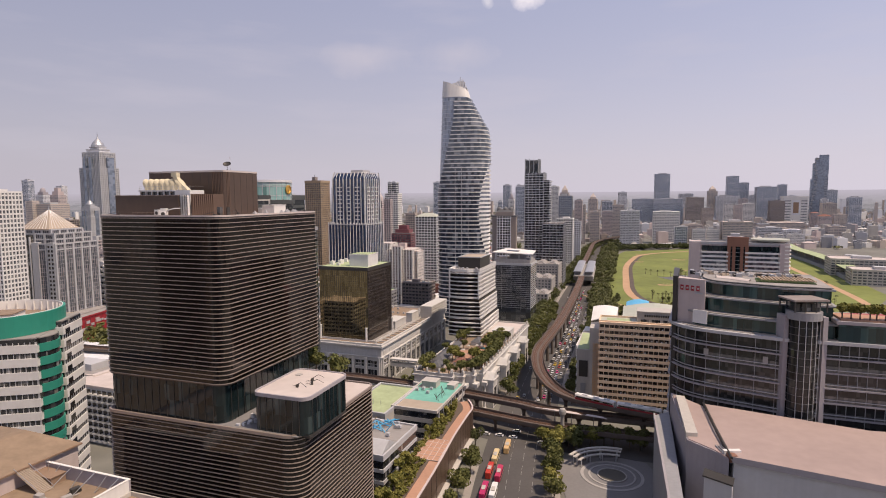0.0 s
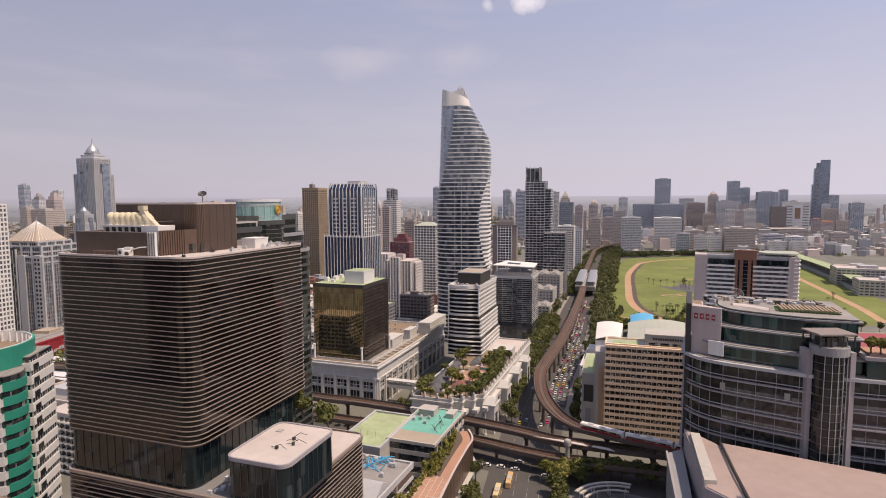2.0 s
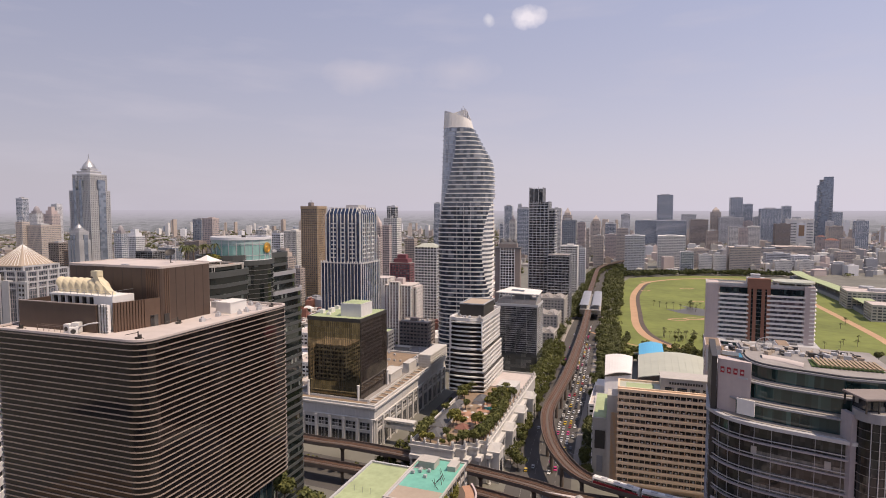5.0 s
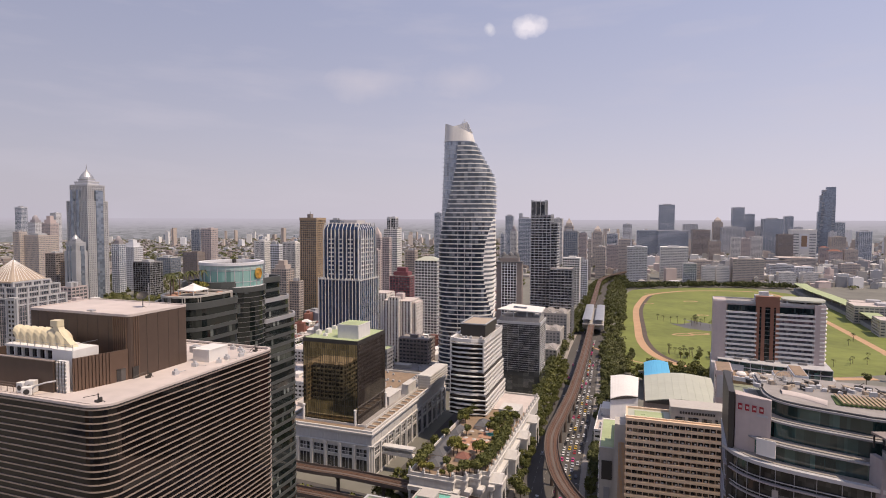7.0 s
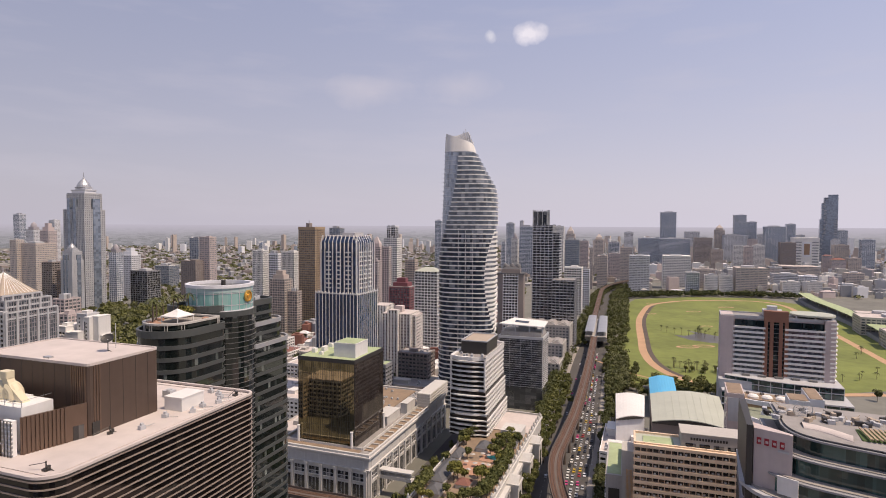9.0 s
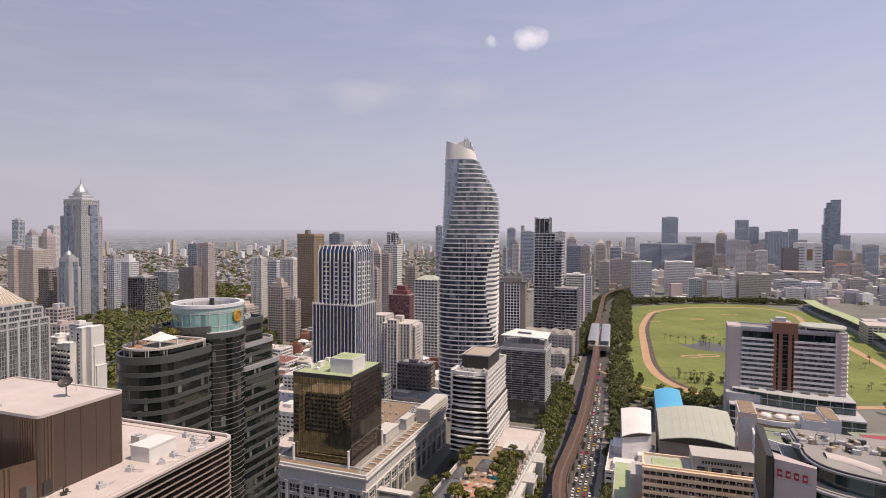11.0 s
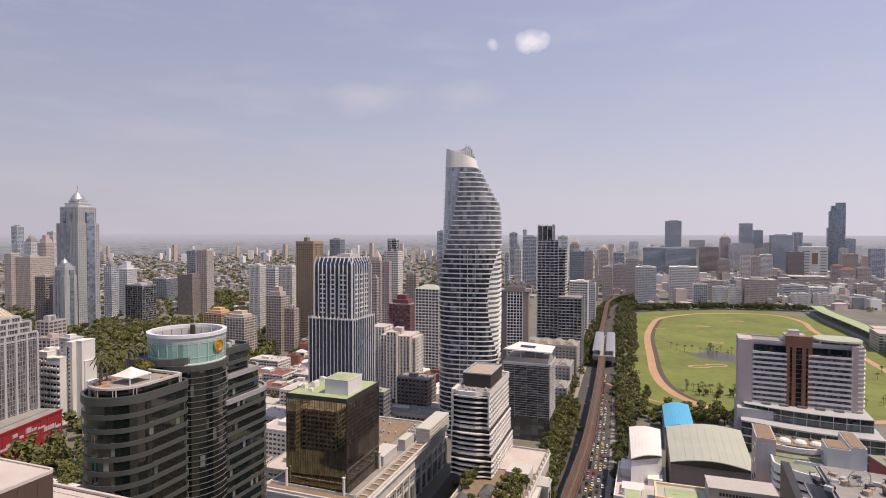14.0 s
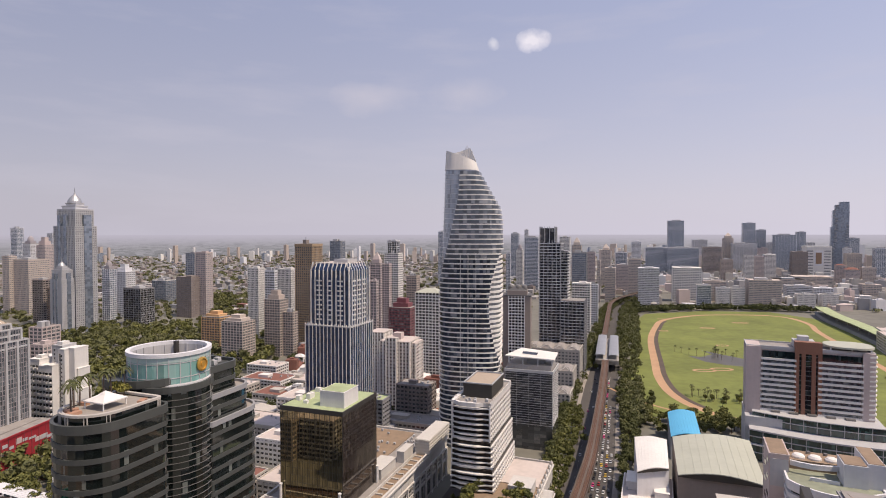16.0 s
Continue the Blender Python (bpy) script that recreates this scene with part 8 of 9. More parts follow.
def parking_block():
    """A car park with curved decks, a green coated roof, two roof blocks and round skylights."""
    t = thing("parking_building", "pale car park with curved decks and a green coated roof", "building", 185.3, 331.5, 0, 23)
    arc = [(-36 + 36 * k / 16, -10.5 * math.sin(math.pi * (k / 16) ** 0.85)) for k in range(17)]
    deck = arc + [(0, 30), (-36, 30)]
    part("wall_body", Shape().prism(grown(deck, -1.6), 0, 61.5), G["ink"], t)
    for i in range(17):
        part("deck_band", Shape().prism(deck, 2.6 + i * 3.5, 4.6 + i * 3.5), M["pale_grey"], t)
    part("roof", Shape().prism(grown(deck, -0.7), 61.5, 61.9), M["roof_moss"], t, "grey-green coated roof deck")
    part("parapet", Shape().tube(grown(deck, 0.25), grown(deck, -0.6), 60.6, 62.7), M["pale_grey"], t)
    rb = part("roof_block", Shape().box(-42, 10, 0, -34, 32, 69.3).box(-42.2, 9.8, 69.3, -33.8, 32.2, 69.9), M["pink"], t, "pinkish stair block")
    part("block_front", Shape().box(-41.6, 9.7, 55, -34.4, 9.95, 67.5), M["light_grey"], rb)
    for i in range(11):
        part("block_window", Shape().box(-42.12, 13 + (i % 2) * 8, 24 + i * 4, -41.9, 18 + (i % 2) * 8, 26 + i * 4), G["dark"], rb)
    part("block_roof", Shape().box(-41.6, 10.4, 69.9, -34.4, 31.6, 70.1), M["roof_brown"], rb)
    rc = part("roof_block", Shape().box(-14.8, 2.5, 61.9, -6, 15, 71.6).box(-6, 4, 61.9, 0.4, 26, 72.6), M["pale_grey"], t, "pale stepped roof block")
    part("block_roof", Shape().box(-14.4, 3, 71.6, -6.4, 14.6, 71.9).box(-5.6, 4.4, 72.6, 0, 25.6, 72.9), M["roof_brown"], rc)
    part("block_panel", Shape().box(-0.2, 4.3, 63, 0.55, 14, 71.5), M["light_grey"], rc)
    part("brown_roof", Shape().box(-33, 16, 61.9, -7, 29.6, 66.2), M["roof_brown"], t, "rusty brown raised roof")
    beam = [(-33.5 + 19 * k / 10, 11.5 - 2.2 * math.sin(math.pi * k / 10)) for k in range(11)]
    part("curved_beam", Shape().prism(beam + [(x, y + 1.2) for x, y in beam[::-1]], 65.0, 67.2), M["pale_grey"], t, "pale curved beam over the ramp")
    part("ramp_wall", Shape().prism([(-27, 4), (-16, 3), (-16, 3.6), (-26.6, 4.7)], 61.9, 63.4), M["pale_grey"], t)
    for k in range(3):
        part("skylight", Shape().lathe([(2.7, 66.2), (2.7, 67.0), (2.0, 67.8), (0.5, 68.2)], -29 + k * 6.6, 20, n=18), M["white"], t, "round white skylight")
    for k in range(4):
        part("roof_machine", Shape().box(-0.8, -0.6, 0, 0.8, 0.6, 1.1), M["steel_dark"], t, at=(-31 + k * 7, 27, 66.2), turn=k * 25)
    # red-walled neighbour with a roof-top court
    r = thing("sports_building", "red-walled building with a green-edged red roof-top court", "building", 229, 352, 0, 9)
    part("wall_body", Shape().box(0, 0, 0, 74, 48, 44.2), M["red_wall"], r)
    part("roof", Shape().box(-0.4, -0.4, 44.2, 74.4, 48.4, 44.9), M["roof_moss"], r)
    part("court", Shape().box(4, 4, 44.9, 70, 44, 45.1), M["court_red"], r, "red sports court")
    for x0, y0, x1, y1 in ((4, 4, 70, 4.3), (4, 43.7, 70, 44), (4, 4, 4.3, 44), (36, 4, 36.3, 44)):
        part("court_line", Shape().box(x0, y0, 45.1, x1, y1, 45.13), M["line"], r)


parking_block()

# low buildings round the brown podium, foreground centre
def mall_cluster():
    t = thing("shopping_mall", "low mall with green and turquoise coated roofs", "mall", -4.0, 259, 0, 20)
    block(t, rect(-23, 0, 0, 42), 0, 25.5, 5.0, G["dark"], M["cream"], 2.0, 0.4, roof="roof_teal")
    part("roof_patch", Shape().box(-22, 1, 25.76, -1, 12, 25.8), M["roof_tan"], t)
    part("roof_walk", Shape().box(-22, 30, 25.76, -16, 41, 25.85), M["roof_grey"], t)
    plant(t, ((-20, 31, -12, 38, 25.8, 29), (-6, 32, -2, 39, 25.8, 28)), M["cream"])
    for k in range(9):
        part("vent_pipe", Shape().rod((-5 + RND.uniform(-2, 2), 14 + k * 1.6, 25.8), (-6 + RND.uniform(-2, 2), 16 + k * 1.5, 28.6), 0.12), M["dark_metal"], t)
    air_units(t, -21, 20, -10, 29, 25.8, 5)
    for y in range(2, 42, 6):
        part("wall_frame", Shape().box(0.3, y, 4, 0.7, y + 0.5, 26.5), M["light_grey"], t)
    g = thing("shopping_mall", "low mall wing with a pale green flat roof", "mall", -24, 268, 0, 20)
    part("wall_body", Shape().box(-22, -12, 0, 0, 28, 25), M["cream"], g)
    part("roof", Shape().box(-21.2, -11.2, 25, -0.8, 27.2, 25.25), M["roof_green"], g)
    part("parapet", Shape().tube(rect(-22.2, -12.2, 0.2, 28.2), rect(-21.2, -11.2, -0.8, 27.2), 24.6, 26.2), M["light_grey"], g)
    for k in range(3):
        part("mast", Shape().rod((-16 + k * 4, 0, 25.2), (-16 + k * 4, 0, 27.8), 0.1), M["steel"], g)
    f = thing("office_block", "low glazed block with blue roof machines and a pitched grey roof", "building", -23.6, 205.5, 0, 21)
    block(f, rect(-26, 0, 0, 31), 0, 29, 4.6, G["dark"], M["light_grey"], 1.4, 0.4, roof="roof_grey")
    part("pitched_roof", Shape().prism(rect(-21, 1, -1, 14), 29.3, 32.5, rect(-21, 7, -1, 8)), M["light_grey"], f)
    blue = M["roof_blue"]
    for k in range(16):
        part("pipe", Shape().rod((-20 + RND.uniform(0, 14), 18 + RND.uniform(0, 12), 29.4), (-18 + RND.uniform(0, 12), 18 + RND.uniform(0, 12), 32), 0.22), blue, f)
    air_units(f, -20, 17, -3, 32, 29.4, 10)
    part("yellow_frame", Shape().rod((-20, 20, 29.4), (-16, 26, 33), 0.2).rod((-21, 26, 29.4), (-16, 22, 33), 0.2).rod((-21, 23, 31), (-15, 24, 31), 0.2), M["gold"], f)
    # long curved podium with a planted roof walk and a brown glazed wall
    c = thing("mall_podium", "long curved podium with planted terrace and brown glass wall", "mall", 0, 0)
    way = smooth_way([(-26, 140), (-14, 180), (-4, 215), (4, 246), (10.5, 268), (14, 280), (12.5, 291)], 5)
    part("body", ribbon(way, 13, 0.0, 19.0, 18.9), M["concrete"], c)
    part("brown_wall", ribbon(way, -0.02, 0.5, 20.0, 12.6), M["bronze_sheet"], c, "tall smooth brown metal wall")
    for i in range(1, len(way) - 1, 1):
        q, d = Vector(way[i]), Vector(way[i + 1]) - Vector(way[i - 1])
        part("wall_joint", Shape().box(-0.05, 0, 7.4, 0.05, 0.56, 20.02), M["dark_metal"], c, at=(q.x, q.y, 0), turn=math.degrees(math.atan2(d.y, d.x)) + 180)
    part("canopy", ribbon(way, 0.0, 2.4, 6.6, 0.5), M["cream"], c)
    part("wall_cap", ribbon(way, 0.25, 0.6, 20.25, 0.3), M["pink"], c)
    part("walk", ribbon(way, 4.6, -0.3, 19.25, 0.2), M["terracotta"], c, "terracotta paved roof walk")
    part("paved_spot", Shape().prism([(-14.5, 226), (-3, 222), (2.2, 241), (-9, 246)], 19.52, 19.62), M["terracotta"], c, "wide paved terrace spot")
    for k in range(6):
        u = k / 5
        part("paving_line", Shape().rod((-14.5 + 11.5 * u, 226 - 4 * u, 19.6), (-9 + 11.2 * u, 246 - 5 * u, 19.6), 0.12, 4), M["roof_pale"], c)
        part("paving_line", Shape().rod((-14.5 + 5.5 * u, 226 + 20 * u, 19.6), (-3 + 5.2 * u, 222 + 19 * u, 19.6), 0.12, 4), M["roof_pale"], c)
    part("planting_bed", ribbon(way, 12.8, -4.6, 19.5, 0.45), M["bark"], c)
    part("shop_front", ribbon(way, 0.0, 0.3, 5.6, 5.5), G["dark"], c)


mall_cluster()


# ------------------------------------------------------------------ plaza with round fountain
pz = thing("plaza", "grey paved plaza with round dark fountain and pale curved benches", "plaza", 76, 247, 0, 0)
part("paving", Shape().prism([(-27, -70), (26, -70), (20, 12), (8, 18), (-18, 17), (-24, 6)], 0.05, 0.25), M["dark_paving"], pz)
part("outer_ring", Shape().tube(disc(0, 0, 14, n=40), disc(0, 0, 12.6, n=40), 0.25, 0.45), M["concrete"], pz)
part("middle_ring", Shape().tube(disc(0, 0, 10.5, n=40), disc(0, 0, 9.6, n=40), 0.25, 0.5), M["concrete"], pz)
part("inner_ring", Shape().tube(disc(0, 0, 6.6, n=40), disc(0, 0, 6.0, n=40), 0.25, 0.7), M["concrete"], pz)
part("fountain", Shape().prism(disc(0, 0, 6.0, n=40), 0.25, 0.4), M["water"], pz, "dark round fountain basin")
for r, z in ((16.5, 3.4), (19.0, 4.4), (21.0, 5.0)):
    arc = [(r * math.cos(radians(a)), r * math.sin(radians(a)) * 0.9) for a in range(62, 150, 6)]
    arc_in = [(x * 0.93, y * 0.93) for x, y in arc]
    part("curved_canopy", Shape().prism(arc[::1] + arc_in[::-1], z, z + 0.5), M["cream"], pz, "pale curved canopy")
    for k in (1, 5, 9, 13):
        if k < len(arc):
            part("canopy_post", Shape().box(arc_in[k][0] - 0.2, arc_in[k][1] - 0.2, 0.2, arc_in[k][0] + 0.2, arc_in[k][1] + 0.2, z), M["light_grey"], pz)


# grandstand
gs = thing("grandstand", "long curved grandstand with green-edged pale roof", "grandstand", 0, 0)
GS = smooth_way([(600, 830), (652, 952), (690, 1060), (728, 1180), (775, 1290)], 5)
part("seating_tier", ribbon(GS, 2, 16, 6, 6), M["grey"], gs)
part("stand_wall", ribbon(GS, -14, 17, 14, 14), M["grey_brown"], gs)
part("roof", ribbon(GS, 3, 20, 17.5, 0.9), M["roof_green"], gs, "pale green roof sheet")
for k in range(0, len(GS), 2):
    part("post", Shape().box(GS[k][0] + 8, GS[k][1] - 0.5, 0, GS[k][0] + 9, GS[k][1] + 0.5, 17), M["light_grey"], gs)
for x, y, w, d, hh in ((690, 860, 80, 50, 26), (640, 760, 70, 40, 22), (735, 960, 60, 40, 18)):
    q = thing("club_building", "pale low club building with flat roofs beside the racecourse", "building", x, y, 0, 25)
    block(q, rect(-w, 0, 0, d), 0, hh, 4, G["far"], M["cream"], 1.9, 0.3, pier=(6, 1.4, 0.4), roof="roof_pale", split=False)
    plant(q, ((-w * 0.6, d * 0.3, -w * 0.3, d * 0.7, hh, hh + 4),))

# scattered low city, too far to pick apart
def low_city(name, label, seed, count, x0, x1, y0, y1, hmin, hmax, material, keep):
    r = random.Random(seed)
    s = Shape()
    for _ in range(count):
        x, y = r.uniform(x0, x1), r.uniform(y0, y1)
        if not keep(x, y):
            continue
        w, d, h = r.uniform(8, 30), r.uniform(8, 24), hmin + (hmax - hmin) * r.random() ** 2.5
        a = radians(-19 + r.choice((0, 90, 20, -15)))
        c, q = math.cos(a), math.sin(a)
        p = [(x + u * c - v * q, y + u * q + v * c) for u, v in rect(-w / 2, -d / 2, w / 2, d / 2)]
        s.prism(p, 0, h, bottom=False)
        k = r.random()
        if k < 0.4:
            s.prism([(x + (u - x) * 0.4, y + (v - y) * 0.4) for u, v in p], h, h + r.uniform(2, 4), bottom=False)
        elif k < 0.65 and h < 16:
            s.prism(grown(p, 0.6), h, h + 3, [(x + (u - x) * 0.3, y + (v - y) * 0.3) for u, v in p], bottom=False)
    return tagged(flat(name, s, material, label, "buildings"), kind="stuff")


def on_lawn(x, y):
    return 165 < x - (y - 700) * 0.33 < 640 and 560 < y < 1400


def on_park(x, y):
    return (-640 < x < -200 and 560 < y < 1300) or (x > -330 and x < -60 and 1050 < y < 1500)


def on_way(x, y):
    way = min(ROAD, key=lambda p: (p[0] - x) ** 2 + (p[1] - y) ** 2)
    return math.hypot(way[0] - x, way[1] - y) < 60


def open_land(x, y):
    return not on_lawn(x, y) and not on_park(x, y) and not on_way(x, y)


for seed, m, words in ((1, "light_grey", "pale grey"), (2, "cream", "cream"), (3, "pale_grey", "light grey"), (4, "pink", "pale pink"), (5, "pale_brown", "pale brown"), (6, "concrete", "concrete")):
    low_city("distant_houses", f"crowd of {words} low city buildings in the distance", seed, 620, 500, 3200, 1350, 4600, 5, 34, m, open_land)
for seed, m, words in ((51, "grey", "grey"), (52, "concrete", "pale"), (53, "concrete", "concrete"), (54, "grey_brown", "grey-brown"), (55, "grey_brown", "brown-grey"), (56, "roof_grey", "grey-roofed"), (57, "light_grey", "pale grey")):
    low_city("distant_houses", f"low {words} houses on the far plain", seed, 800, -2600, 520, 1350, 4600, 4, 15, m, open_land)
for seed, m, words in ((11, "white", "white"), (12, "cream", "cream"), (13, "grey", "grey"), (14, "roof_red", "red-roofed")):
    low_city("low_houses", f"{words} low houses between the towers", seed, 330, -480, 120, 560, 1350, 5, 18, m, lambda x, y: open_land(x, y) and x < 20 + (y - 560) * 0.3 - 30)
for seed, m, words in ((21, "cream", "cream"), (22, "grey", "grey"), (23, "grey_brown", "grey-brown"), (24, "white", "white"), (25, "blue_far", "blue glass")):
    # paler paints put the haze into the tower colour
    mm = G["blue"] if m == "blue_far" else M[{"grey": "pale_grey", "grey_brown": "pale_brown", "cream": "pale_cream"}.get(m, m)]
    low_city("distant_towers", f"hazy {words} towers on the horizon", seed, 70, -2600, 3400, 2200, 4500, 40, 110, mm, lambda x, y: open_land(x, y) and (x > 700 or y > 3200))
for seed, m, words in ((31, "white", "white"), (32, "cream", "cream"), (33, "grey", "grey")):
    low_city("low_houses", f"{words} low blocks behind the racecourse", seed, 160, 760, 2000, 1330, 2300, 8, 40, m, open_land)

# hazy distance beyond the city: a glowing wall with the haze painted on
hz = bpy.data.materials.new("hazy_distance")
hz.use_nodes = True
hn, hl = hz.node_tree.nodes, hz.node_tree.links
tcd, sp = hn.new("ShaderNodeTexCoord"), hn.new("ShaderNodeSeparateXYZ")
hl.new(tcd.outputs["Object"], sp.inputs[0])
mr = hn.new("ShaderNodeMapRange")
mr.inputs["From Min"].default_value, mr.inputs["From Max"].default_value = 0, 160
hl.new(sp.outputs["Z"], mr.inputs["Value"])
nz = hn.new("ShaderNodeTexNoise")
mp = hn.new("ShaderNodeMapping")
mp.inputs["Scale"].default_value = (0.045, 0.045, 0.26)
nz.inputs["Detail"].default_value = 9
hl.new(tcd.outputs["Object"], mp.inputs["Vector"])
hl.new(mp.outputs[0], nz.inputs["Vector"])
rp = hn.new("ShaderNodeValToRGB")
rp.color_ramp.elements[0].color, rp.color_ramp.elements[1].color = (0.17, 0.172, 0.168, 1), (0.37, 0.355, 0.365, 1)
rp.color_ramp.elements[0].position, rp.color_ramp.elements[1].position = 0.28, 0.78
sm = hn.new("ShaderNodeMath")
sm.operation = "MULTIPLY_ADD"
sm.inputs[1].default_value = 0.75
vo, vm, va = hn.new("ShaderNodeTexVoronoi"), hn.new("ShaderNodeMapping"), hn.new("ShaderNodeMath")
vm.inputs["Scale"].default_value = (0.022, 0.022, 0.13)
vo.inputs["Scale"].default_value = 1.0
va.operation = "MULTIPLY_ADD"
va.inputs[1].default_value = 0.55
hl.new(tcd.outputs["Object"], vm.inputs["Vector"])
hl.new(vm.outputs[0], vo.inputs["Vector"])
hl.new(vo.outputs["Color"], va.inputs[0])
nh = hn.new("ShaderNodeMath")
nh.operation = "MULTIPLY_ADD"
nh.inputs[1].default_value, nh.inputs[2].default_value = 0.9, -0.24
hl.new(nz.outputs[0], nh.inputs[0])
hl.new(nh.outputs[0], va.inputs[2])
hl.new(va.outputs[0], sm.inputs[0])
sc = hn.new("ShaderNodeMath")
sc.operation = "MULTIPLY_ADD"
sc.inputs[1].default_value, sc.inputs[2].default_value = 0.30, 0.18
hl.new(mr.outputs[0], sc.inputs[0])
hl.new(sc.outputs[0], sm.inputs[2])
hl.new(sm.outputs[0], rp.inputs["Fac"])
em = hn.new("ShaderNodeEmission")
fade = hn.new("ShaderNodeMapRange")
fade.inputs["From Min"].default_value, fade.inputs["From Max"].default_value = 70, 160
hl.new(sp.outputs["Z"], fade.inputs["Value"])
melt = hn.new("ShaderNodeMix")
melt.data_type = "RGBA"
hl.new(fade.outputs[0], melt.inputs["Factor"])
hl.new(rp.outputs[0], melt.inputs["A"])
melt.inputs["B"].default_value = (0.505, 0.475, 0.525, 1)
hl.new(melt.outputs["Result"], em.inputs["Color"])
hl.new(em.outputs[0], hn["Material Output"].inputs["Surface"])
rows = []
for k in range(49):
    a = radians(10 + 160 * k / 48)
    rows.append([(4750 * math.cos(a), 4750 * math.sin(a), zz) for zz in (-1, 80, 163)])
flat("backdrop", Shape().strip(rows), hz, "glowing backdrop wall painted as a hazy far plain", "backdrop")

# ------------------------------------------------------------------ towers behind the starting point, mirrored in the glass fronts
for st_, fo_, x, y, w, d, h, hd in (("cream", "plain", -150, -150, 46, 30, 120, 19), ("brown", "plain", -60, -210, 50, 34, 170, 19), ("white", "stepped", 40, -190, 44, 30, 140, 19), ("grey", "ribbed", -240, -120, 50, 34, 150, 19), ("grey", "plain", 130, -150, 52, 34, 130, 19), ("brown", "ribbed", -330, -40, 44, 30, 110, 19)):
    city_tower(st_, fo_, x, y, w, d, h, hd)
for seed, m, words in ((61, "grey", "grey"), (62, "pale_brown", "pale brown"), (63, "cream", "cream")):
    low_city("distant_houses", f"{words} city blocks behind the starting point", seed, 260, -1400, 1200, -1800, -260, 12, 60, m, lambda x, y: True)

# ------------------------------------------------------------------ trees
def leaf_quads(s, r, cx, cy, cz, rx, rz, count, size):
    """Small leafy flakes over a lumpy crown."""
    lobes = [(cx + rx * r.uniform(-0.5, 0.5), cy + rx * r.uniform(-0.5, 0.5), cz + rz * r.uniform(-0.3, 0.45), rx * r.uniform(0.42, 0.62)) for _ in range(7)]
    for _ in range(count):
        lx, ly, lz, lr = r.choice(lobes)
        d = Vector((r.gauss(0, 1), r.gauss(0, 1), r.gauss(0.25, 0.9))).normalized()
        p = Vector((lx, ly, lz)) + Vector((d.x * lr, d.y * lr, d.z * lr * rz / rx)) * r.uniform(0.75, 1.05)
        a = (d + Vector((r.gauss(0, 0.5), r.gauss(0, 0.5), r.gauss(0, 0.5)))).normalized()
        u = a.orthogonal().normalized()
        v = a.cross(u)
        w = r.uniform(0, 6.28)
        u, v = u * math.cos(w) + v * math.sin(w), v * math.cos(w) - u * math.sin(w)
        k = size * r.uniform(0.6, 1.3)
        s.quad(*[tuple(p + u * (k * e) + v * (k * f)) for e, f in ((-1, -0.5), (0.1, -0.8), (1, 0.1), (0.2, 0.8))])


def tree_kind(seed, height, radius, leaf, count, words, size=0.55):
    r = random.Random(seed)
    t = thing("tree", words, "tree", 0, 0, -400, group="street and garden trees")
    trunk = Shape().lathe([(0.32, 0), (0.24, height * 0.3), (0.16, height * 0.55)], n=7)
    for k in range(5):
        a = k * 1.26 + r.random()
        trunk.rod((0, 0, height * (0.3 + 0.05 * k)), (radius * 0.6 * math.cos(a), radius * 0.6 * math.sin(a), height * r.uniform(0.6, 0.8)), 0.09, 5)
    part("trunk", trunk, M["bark"], t)
    crown = Shape()
    leaf_quads(crown, r, 0, 0, height * 0.66, radius, height * 0.36, count, size)
    part("crown", crown, M[leaf], t)
    return t


def palm_kind(seed, height):
    r = random.Random(seed)
    t = thing("palm_tree", "slender palm with a tuft of drooping fronds", "palm tree", 0, 0, -400, group="palms")
    lean = r.uniform(-0.6, 0.6)
    part("trunk", Shape().rod((0, 0, 0), (lean * 0.4, 0, height * 0.5), 0.22, 6).rod((lean * 0.4, 0, height * 0.5), (lean, 0, height), 0.17, 6), M["bark"], t)
    s = Shape()
    for k in range(13):
        a, lift = k * 0.483 + r.uniform(-0.2, 0.2), r.uniform(0.1, 1.0)
        last = None
        for j in range(5):
            q = j / 4
            c = Vector((lean + math.cos(a) * 2.8 * q, math.sin(a) * 2.8 * q, height + lift * 2.2 * q - 3.0 * q * q))
            wd = 0.42 * (1 - 0.75 * q)
            side = Vector((-math.sin(a), math.cos(a), 0)) * wd
            now = (tuple(c - side), tuple(c + side))
            if last:
                s.quad(last[0], last[1], now[1], now[0])
            last = now
    part("crown", s, M["leaf_b"], t)
    return t


KINDS = [tree_kind(1, 9, 3.6, "leaf_a", 620, "leafy green street tree with a rounded crown"), tree_kind(2, 11, 4.4, "leaf_b", 760, "dark green broad-crowned street tree"),
         tree_kind(3, 7, 2.8, "leaf_a", 460, "small leafy green tree"), tree_kind(4, 6, 2.4, "leaf_c", 420, "small yellow-green garden tree"), tree_kind(5, 13, 5.4, "leaf_b", 900, "large dark green spreading tree"),
         tree_kind(6, 4.0, 1.9, "leaf_c", 240, "small rounded yellow-green shrub", 0.4)]
KINDS += [tree_kind(7, 11, 5.0, "leaf_c", 900, "broad yellow-green plaza tree"), tree_kind(8, 11, 5.2, "leaf_a", 900, "broad green plaza tree")]
PALMS = [palm_kind(1, 9), palm_kind(2, 11), palm_kind(3, 7.5)]
USED = set()


def plant_tree(kind, x, y, z=0.0):
    """Sets a tree of that kind; the first one of each kind is moved there, the others are copies."""
    m = pose(x, y, z, 0, 0, RND.uniform(0, 360))
    if kind.name in USED:
        return copy_thing(kind, m)
    USED.add(kind.name)
    kind.matrix_world = m
    return kind


